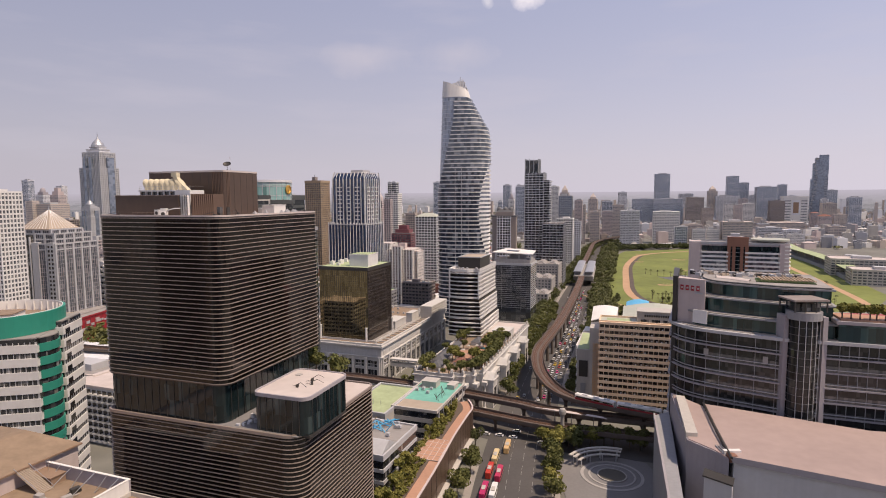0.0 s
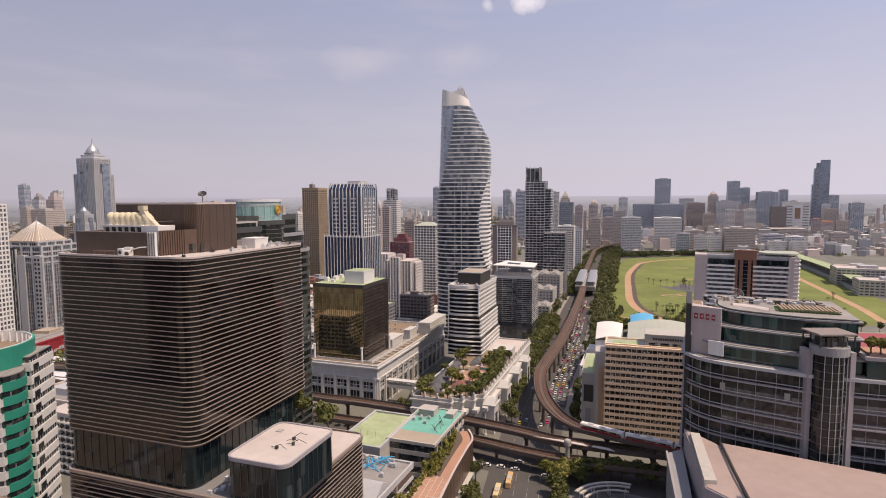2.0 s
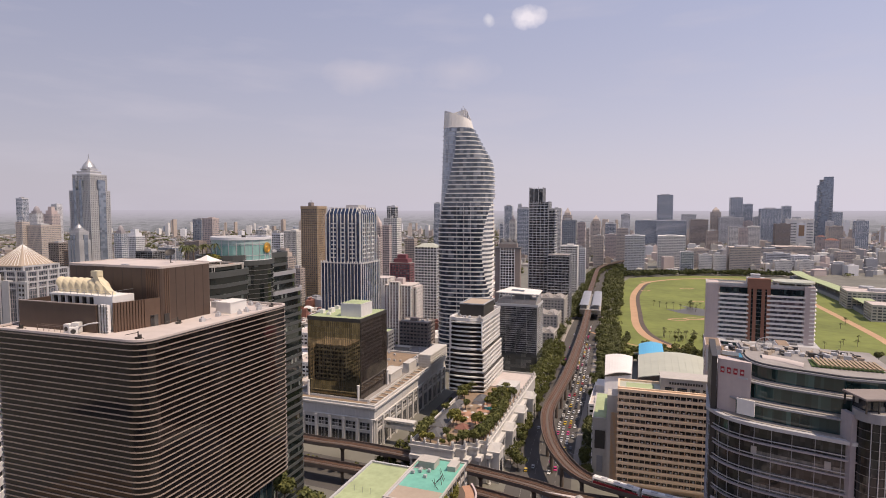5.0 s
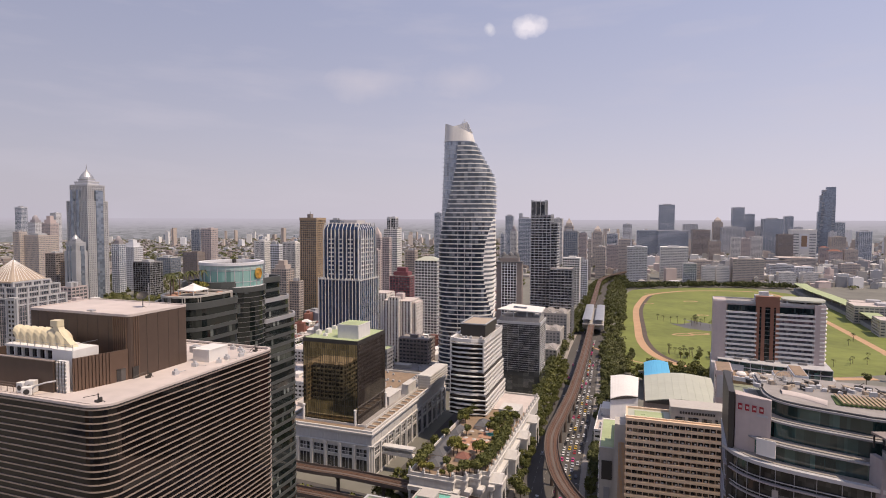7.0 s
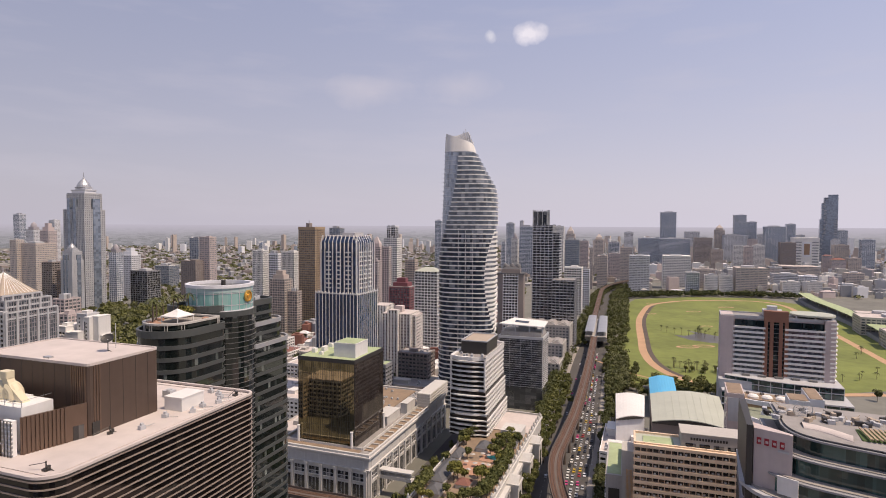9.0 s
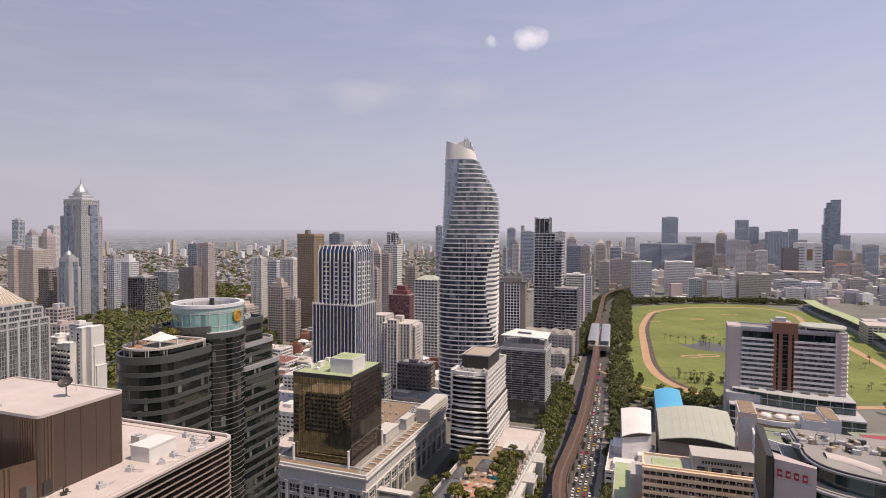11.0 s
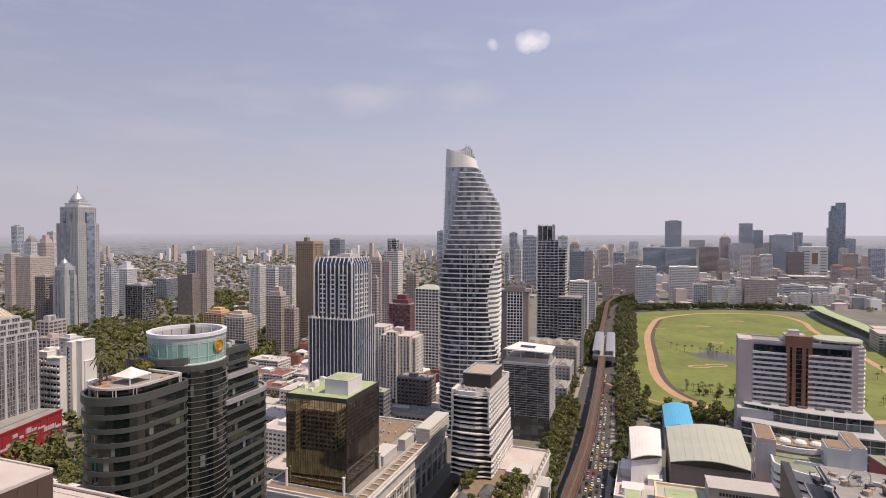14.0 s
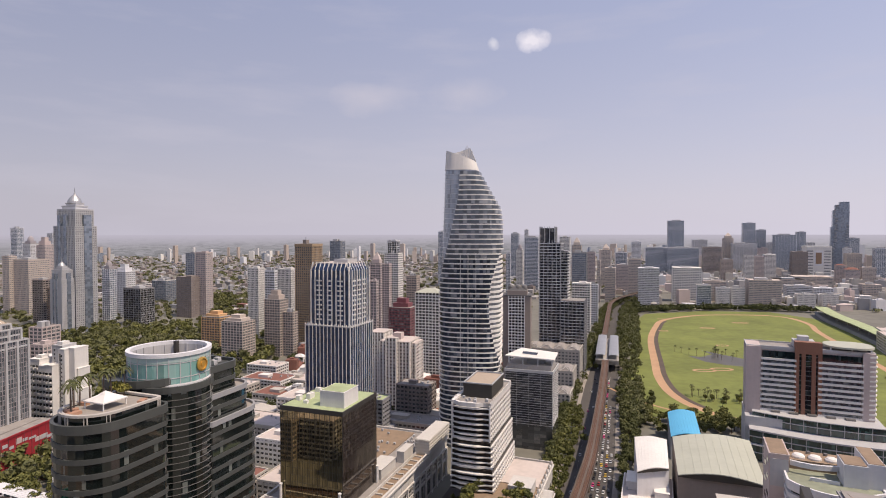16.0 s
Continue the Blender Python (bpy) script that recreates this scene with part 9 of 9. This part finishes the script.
def along(way, y):
    for a, b in zip(way, way[1:]):
        if a[1] <= y <= b[1]:
            u = (y - a[1]) / max(b[1] - a[1], 1e-6)
            return a[0] + (b[0] - a[0]) * u
    return way[-1][0]


for x, y, k in ((51, 277, 6), (57, 280, 6), (54, 271, 6), (51, 263, 7), (53, 256, 7), (62, 276, 7), (68, 279, 7), (74, 277, 6), (80, 277, 7), (86, 275, 7), (92, 273, 7), (97, 270, 7), (64, 271, 7), (48.5, 247, 7), (46.5, 232, 6), (45, 224, 7)):
    plant_tree(KINDS[k], x + RND.uniform(-1, 1), y + RND.uniform(-1, 1), 0.25)
for x, y, k in ((15.5, 276, 1), (14, 259, 0), (11.5, 249, 7), (8, 239, 0), (5, 229, 7), (2, 218, 0), (-1, 207, 7)):
    plant_tree(KINDS[k], x, y, 0.2)
y = 340.0
while y < 640:
    for off, ks in ((-16, (0, 2, 7)), (-30, (1, 4)), (26, (0, 1, 4)), (33, (1, 4))):
        if off > 0 and y < 500 and off > 27:
            continue
        if off < 0 and 330 < y < 345:
            continue
        if off == -30 and y < 500:
            continue
        plant_tree(KINDS[RND.choice(ks)], along(ROAD, y) + off + RND.uniform(-2, 2), y + RND.uniform(-3, 3))
    y += 8.5

# hotel roof garden, in the podium's own axes
garden = [(-36, 6, 0), (-33, 4, 3), (-37, 12, 0), (-36, 18, 0), (-29, 4, 3), (-22, 3, 5), (-18, 3, 2), (-12, 7, 0), (-7, 11, 0), (-10, 12, 2), (-3, 17, 0), (-6, 19, 0), (-20, 33, 3), (-24, 34, 3), (-25, 30, 6), (-10, 32, 6), (-14, 38, 3), (-27, 60, 2), (-8, 60, 3), (-4, 80, 2), (-3, 92, 2), (-8, 94, 3), (-12, 92, 2), (-22, 12, 2), (-16, 9, 5), (-37, 50, 2), (-37, 24, 2)]
garden += [(-37 + 3 * (k % 2), 76 + k * 4, (2, 3, 0)[k % 3]) for k in range(7)] + [(-6 - 5 * (k % 3), 64 + k * 3.4, (2, 0, 3)[k % 3]) for k in range(11)]
for k in range(12):
    a = radians(20)
    x, y = -48 + (k % 2) * 4, 3 + k * 5.5
    plant_tree(KINDS[(0, 1, 7)[k % 3]], 18.5 + x * math.cos(a) + y * math.sin(a), 320 - x * math.sin(a) + y * math.cos(a))
garden += [(-3 - 2.6 * (k % 2), 22 + k * 3.1, (0, 2, 0, 3)[k % 4]) for k in range(15)]
for x, y, k in garden:
    a = radians(20)
    wx, wy = 18.5 + x * math.cos(a) + y * math.sin(a), 320 - x * math.sin(a) + y * math.cos(a)
    plant_tree(KINDS[k], wx, wy, 21.3)
# terrace of the louvred tower
for x, y, k in ((-31.6, 166.5, 0), (-43.5, 177.0, 0), (-40.8, 175.0, 2)):
    plant_tree(KINDS[k], x, y, 71.5)
# palms and shrubs on the hotel terrace
for x, y in ((-9, -51), (-8, -45), (-9, -48), (-8.5, -42), (-7, -54), (-9, -40), (-7, -39), (-5, -41), (-4, -57)):
    a = radians(20)
    plant_tree(PALMS[2] if x < 0 and int(y) % 3 == 0 else KINDS[5], -69.4 + x * math.cos(a) + y * math.sin(a), 289.5 - x * math.sin(a) + y * math.cos(a), 125.6)
# curved podium planting
hedge = Shape()
rh = random.Random(77)
for k in range(130):
    u = k / 130
    q = (-26 + 38 * (u ** 0.9), 146 + 138 * u)
    for off in (5.6, 8.0, 10.6):
        if 222 < q[1] < 243 and off < 10:
            continue
        leaf_quads(hedge, rh, q[0] - off + rh.uniform(-1, 1), q[1] + rh.uniform(-1.5, 1.5), 20.2, 1.3, 0.9, 34, 0.45)
flat("podium_planting", hedge, "leaf_c", "low yellow-green planting along the roof walk", "plants", kind="stuff")
POD = smooth_way([(-26, 140), (-14, 180), (-4, 215), (4, 246), (10.5, 268), (14, 280), (12.5, 291)], 5)
for k in range(2, len(POD) - 2):
    for off in (9, 11.6):
        if RND.random() < 0.85 and not 220 < POD[k][1] < 243:
            plant_tree(KINDS[5 if RND.random() < 0.7 else 3], POD[k][0] - off + RND.uniform(-0.6, 0.6), POD[k][1] + 3 + RND.uniform(-2, 2), 19.5)
# hedge trees on the department store roof
for k in range(26):
    plant_tree(KINDS[3], 149.5 + k * 2.6, 209 - k * 0.95 + RND.uniform(-0.6, 0.6), 80.6)
# racecourse palms
for x, y in ((262, 668), (268, 672), (275, 675), (282, 670), (288, 676), (295, 671), (302, 668), (309, 673), (318, 664), (326, 668), (258, 690), (300, 660), (335, 905), (341, 893), (348, 884), (355, 876), (362, 868), (330, 915), (372, 862), (380, 850), (430, 640), (440, 650), (452, 645), (470, 668), (410, 636), (520, 760), (528, 770), (500, 740), (356, 650), (345, 655)):
    plant_tree(RND.choice(PALMS), x, y, 0.12)
rp_ = random.Random(41)
for k in range(26):
    u = k / 25
    plant_tree(PALMS[k % 3], 258 + 82 * u + rp_.uniform(-3, 3), 690 - 34 * u + rp_.uniform(-7, 7), 0.12)
for k in range(14):
    plant_tree(KINDS[(2, 3, 0)[k % 3]], 262 + 80 * rp_.random(), 652 + 26 * rp_.random(), 0.12)
for k in range(12):
    plant_tree(PALMS[k % 3], 372 + 30 * rp_.random(), 868 + 40 * rp_.random(), 0.12)
for x, y in ((250, 585), (262, 590), (270, 582), (244, 578), (236, 590), (256, 575), (330, 575), (345, 580), (365, 588), (395, 570), (425, 580), (440, 575), (196, 640), (203, 650), (210, 672)):
    plant_tree(KINDS[4 if RND.random() < 0.5 else 1], x, y)


def wood(name, words, seed, centres, leaf, flakes=70, size=1.1):
    """A mass of crowns too many to tell apart."""
    r = random.Random(seed)
    s = Shape()
    for x, y, h, rad in centres:
        leaf_quads(s, r, x, y, h * 0.62, rad, h * 0.4, flakes, size)
    return flat(name, s, leaf, words, "trees", kind="stuff")


r9 = random.Random(9)
belt_a, belt_b = [], []
for k in range(560):
    y = r9.uniform(640, 1560)
    side = r9.choice((-1, 1, 1))
    off = side * r9.uniform(20, 44 if side > 0 else 34)
    (belt_a if r9.random() < 0.5 else belt_b).append((along(ROAD, y) + off, y, r9.uniform(8, 15), r9.uniform(3.5, 6)))
for k in range(420):
    y = r9.uniform(800, 1560)
    (belt_a if r9.random() < 0.5 else belt_b).append((along(ROAD, y) + r9.choice((-1, 1)) * r9.uniform(9, 24), y, r9.uniform(8, 13), r9.uniform(3.5, 5.5)))
for k in range(200):
    y = r9.uniform(590, 720)
    (belt_a if r9.random() < 0.5 else belt_b).append((along(ROAD, y) + r9.uniform(24, 44), y, r9.uniform(8, 14), r9.uniform(3.5, 5.5)))
wood("avenue_trees", "dense dark green trees lining the avenue", 1, belt_a, "leaf_d", 120, 1.0)
wood("avenue_trees", "dense fresh green trees lining the avenue", 2, belt_b, "leaf_a", 120, 1.0)


def inside(x, y, poly):
    hit = False
    for (ax, ay), (bx, by) in zip(poly, poly[1:] + poly[:1]):
        if (ay > y) != (by > y) and x < (bx - ax) * (y - ay) / (by - ay) + ax:
            hit = not hit
    return hit


PARK = [(-320, 465), (-205, 470), (-185, 500), (-205, 620), (-250, 760), (-230, 950), (-180, 1060), (-330, 1130), (-520, 1100), (-900, 1090), (-880, 850), (-470, 660), (-360, 580)]
FARPARK = [(-560, 1250), (-120, 1300), (-60, 1520), (-330, 1700), (-700, 1600)]
for n, leaf, words in ((11, "leaf_b", "dark"), (12, "leaf_a", "fresh")):
    pts = []
    while len(pts) < 1100:
        x, y = r9.uniform(-900, -60), r9.uniform(460, 1700)
        if inside(x, y, PARK) or inside(x, y, FARPARK):
            pts.append((x, y, r9.uniform(9, 18), r9.uniform(5, 9)))
    wood("park_trees", f"thick {words} green canopy of a city park", n, pts, "leaf_d" if n == 11 else leaf, 110, 2.0)
pts = []
while len(pts) < 2600:
    x, y = r9.uniform(-2400, 2800 if len(pts) > 1500 else 500), r9.uniform(1250, 4500)
    if on_lawn(x, y) or on_way(x, y):
        continue
    pts.append((x, y, r9.uniform(8, 16), r9.uniform(7, 16)))
wood("distant_trees", "scattered green trees among the distant buildings", 21, pts, "leaf_d", 26, 3.4)
pts = []
for k in range(300):
    u = r9.random()
    pts.append((410 + 380 * u + r9.uniform(-12, 12), 1330 + 40 * math.sin(u * 3) + r9.uniform(-25, 25), r9.uniform(8, 14), r9.uniform(5, 8)))
for k in range(420):
    pts.append((r9.uniform(-260, 110), r9.uniform(600, 1100), r9.uniform(7, 12), r9.uniform(4, 6)))
near_left = [(r9.uniform(-300, -235), r9.uniform(435, 500), r9.uniform(9, 15), r9.uniform(4, 7)) for k in range(60)] + [(r9.uniform(180, 262), r9.uniform(570, 632), r9.uniform(7, 12), r9.uniform(3.5, 5.5)) for k in range(70)]
wood("garden_trees", "green trees between the low buildings", 24, near_left, "leaf_a", 130, 1.0)
alley = [(-36 + r9.uniform(-6, 6) + u * 52, 338 + r9.uniform(-3, 3) + u * 118, r9.uniform(6, 11), r9.uniform(2.5, 4)) for u in [k / 34 for k in range(34)]]
alley += [(-110 + k * 6, 362 - k * 2.0 + r9.uniform(-1, 1), r9.uniform(4, 7), r9.uniform(2, 3)) for k in range(14)]
verge = [(along(ROAD, y) - r9.uniform(20, 33), y, r9.uniform(7, 12), r9.uniform(3, 5)) for y in [390 + k * 2.1 for k in range(125)]]
verge += [(r9.uniform(88, 116), r9.uniform(545, 625), r9.uniform(6, 10), r9.uniform(3, 5)) for k in range(40)]
verge = [q for q in verge if not (q[1] < 475 and q[0] < along(ROAD, q[1]) - 27)]
wood("verge_trees", "leafy green trees along the podium and the avenue", 26, verge, "leaf_a", 150, 0.8)
wood("alley_trees", "leafy trees in the lane between mall and hotel", 25, alley, "leaf_a", 150, 0.7)
more = [(r9.uniform(-1150, -120), r9.uniform(880, 1500), r9.uniform(8, 15), r9.uniform(5, 9)) for k in range(800)]
wood("distant_trees", "patches of green trees between the towers", 23, more, "leaf_d", 60, 2.2)
wood("distant_trees", "line of dark green trees behind the racecourse", 22, pts, "leaf_b", 60, 1.8)


# ------------------------------------------------------------------ traffic
def car_kind(name, words, colour, length, height, rough=0.3):
    paint = mat(name + "_paint", colour, rough=rough, vary=0.05)
    t = thing(name, words, "car", 0, 0, -400, group="cars on the avenue")
    w, L = 0.88, length / 2
    part("body", Shape().strip([[(x, -w, 0.35), (x, -w, 0.85 + e), (x, w, 0.85 + e), (x, w, 0.35), (x, -w, 0.35)] for x, e in ((-L, -0.1), (-L + 0.25, 0.02), (L - 0.5, 0.02), (L, -0.2))]).quad((-L, -w, 0.35), (-L, w, 0.35), (-L, w, 0.75), (-L, -w, 0.75)).quad((L, -w, 0.35), (L, -w, 0.65), (L, w, 0.65), (L, w, 0.35)), paint, t)
    cab = part("cabin", Shape().prism(rect(-L + 0.5, -w + 0.05, L - 1.1, w - 0.05), 0.86, height - 0.06, rect(-L + 1.0, -w + 0.18, L - 1.9, w - 0.18)), G["dark"], t)
    part("roof", Shape().prism(rect(-L + 0.95, -w + 0.15, L - 1.85, w - 0.15), height - 0.06, height), paint, cab)
    wheel = Shape().rod((0, -0.12, 0), (0, 0.12, 0), 0.32, 10).mesh("wheel", M["dark_metal"])
    for x in (-L + 0.85, L - 0.85):
        for y in (-w + 0.08, w - 0.08):
            part("wheel", wheel, None, t, at=(x, y, 0.32))
    return t


CARS = [car_kind("car", "white saloon car in the traffic", (0.75, 0.75, 0.74), 4.5, 1.45), car_kind("car", "silver grey car in the traffic", (0.42, 0.43, 0.45), 4.6, 1.48), car_kind("car", "black car in the traffic", (0.03, 0.03, 0.035), 4.6, 1.5),
        car_kind("taxi", "pink taxi in the traffic", (0.60, 0.06, 0.22), 4.5, 1.5), car_kind("taxi", "yellow and green taxi in the traffic", (0.62, 0.42, 0.03), 4.5, 1.5), car_kind("car", "dark red car in the traffic", (0.35, 0.03, 0.03), 4.4, 1.46)]


def set_car(kind, x, y, turn):
    m = pose(x, y, 0.05, 0, 0, turn)
    key = id(kind)
    if key in USED:
        return copy_thing(kind, m)
    USED.add(key)
    kind.matrix_world = m


def on_road(y, off):
    x0, x1 = along(ROAD, y - 4), along(ROAD, y + 4)
    d = Vector((x1 - x0, 8)).normalized()
    return along(ROAD, y) + d.y * off, y - d.x * off, math.degrees(math.atan2(d.y, d.x))


for off, y0, y1, gap in ((4.6, 345, 720, 7.4), (8.0, 350, 760, 7.2), (11.6, 345, 660, 8.0), (14.6, 380, 540, 14), (-4.6, 350, 800, 60), (-8.5, 345, 850, 50)):
    y = y0
    while y < y1:
        x, yy, turn = on_road(y, off)
        set_car(CARS[RND.choice((0, 0, 0, 0, 1, 1, 1, 2, 2, 2, 3, 4, 5))], x + RND.uniform(-0.3, 0.3), yy, turn + (180 if off > 0 else 0))
        y += gap * RND.uniform(0.85, 1.5)
for x, y, turn in ((22, 293, 160), (29, 291, 158), (36, 288.5, 161), (50, 281, 340), (39, 296, 160), (61, 284, 160), (4, 303, 160)):
    set_car(CARS[RND.choice((0, 0, 3, 1))], x, y, turn)


def bus_kind(words, colour):
    paint = mat("bus_paint", colour, rough=0.35, vary=0.08)
    t = thing("bus", words, "bus", 0, 0, -400, group="buses at the stop")
    part("body", Shape().prism(rounded(-5.8, -1.25, 5.8, 1.25, 0.3, 2), 0.4, 2.85).prism(rounded(-5.7, -1.15, 5.7, 1.15, 0.3, 2), 2.85, 3.05), paint, t)
    part("window_band", Shape().box(-5.5, -1.28, 1.5, 5.5, 1.28, 2.4).box(5.7, -1.1, 1.3, 5.85, 1.1, 2.6), G["dark"], t)
    part("roof_unit", Shape().box(-2.2, -0.8, 3.05, 1.2, 0.8, 3.35), M["cream"], t)
    wheel = Shape().rod((0, -0.15, 0), (0, 0.15, 0), 0.48, 10).mesh("wheel", M["dark_metal"])
    for x in (-3.6, 3.8):
        for y in (-1.1, 1.1):
            part("wheel", wheel, None, t, at=(x, y, 0.48))
    return t


for words, colour, x, y in (("cream and orange city bus at the kerb", (0.62, 0.42, 0.20), 31.5, 275), ("cream city bus at the kerb", (0.66, 0.52, 0.28), 24.5, 264), ("red city bus at the kerb", (0.50, 0.05, 0.03), 20.5, 250), ("dark pink city bus in the lane", (0.48, 0.04, 0.10), 24.5, 247), ("white city bus at the kerb", (0.72, 0.72, 0.70), 20.5, 231), ("magenta city bus at the kerb", (0.45, 0.03, 0.12), 16.5, 232)):
    bus_kind(words, colour).matrix_world = pose(x, y, 0.05, 0, 0, 76)

# street lamps along the avenue
lamp = thing("street_lamp", "tall grey street lamp with two arms", "street lamp", 0, 0, -400, group="street lamps")
part("pole", Shape().lathe([(0.14, 0), (0.08, 10)], n=8), M["steel"], lamp)
part("arm", Shape().rod((0, 0, 9.8), (1.8, 0, 10.6), 0.06).rod((0, 0, 9.8), (-1.8, 0, 10.6), 0.06), M["steel"], lamp)
part("lamp_head", Shape().box(1.5, -0.15, 10.5, 2.3, 0.15, 10.7), M["light_grey"], lamp)
part("lamp_head", Shape().box(-2.3, -0.15, 10.5, -1.5, 0.15, 10.7), M["light_grey"], lamp)
first = True
for y in range(350, 640, 30):
    for off in (-17.8, 17.8):
        x, yy, turn = on_road(y, off)
        if first:
            lamp.matrix_world, first = pose(x, yy, 0.15, 0, 0, turn + 90), False
        else:
            copy_thing(lamp, pose(x, yy, 0.15, 0, 0, turn + 90))
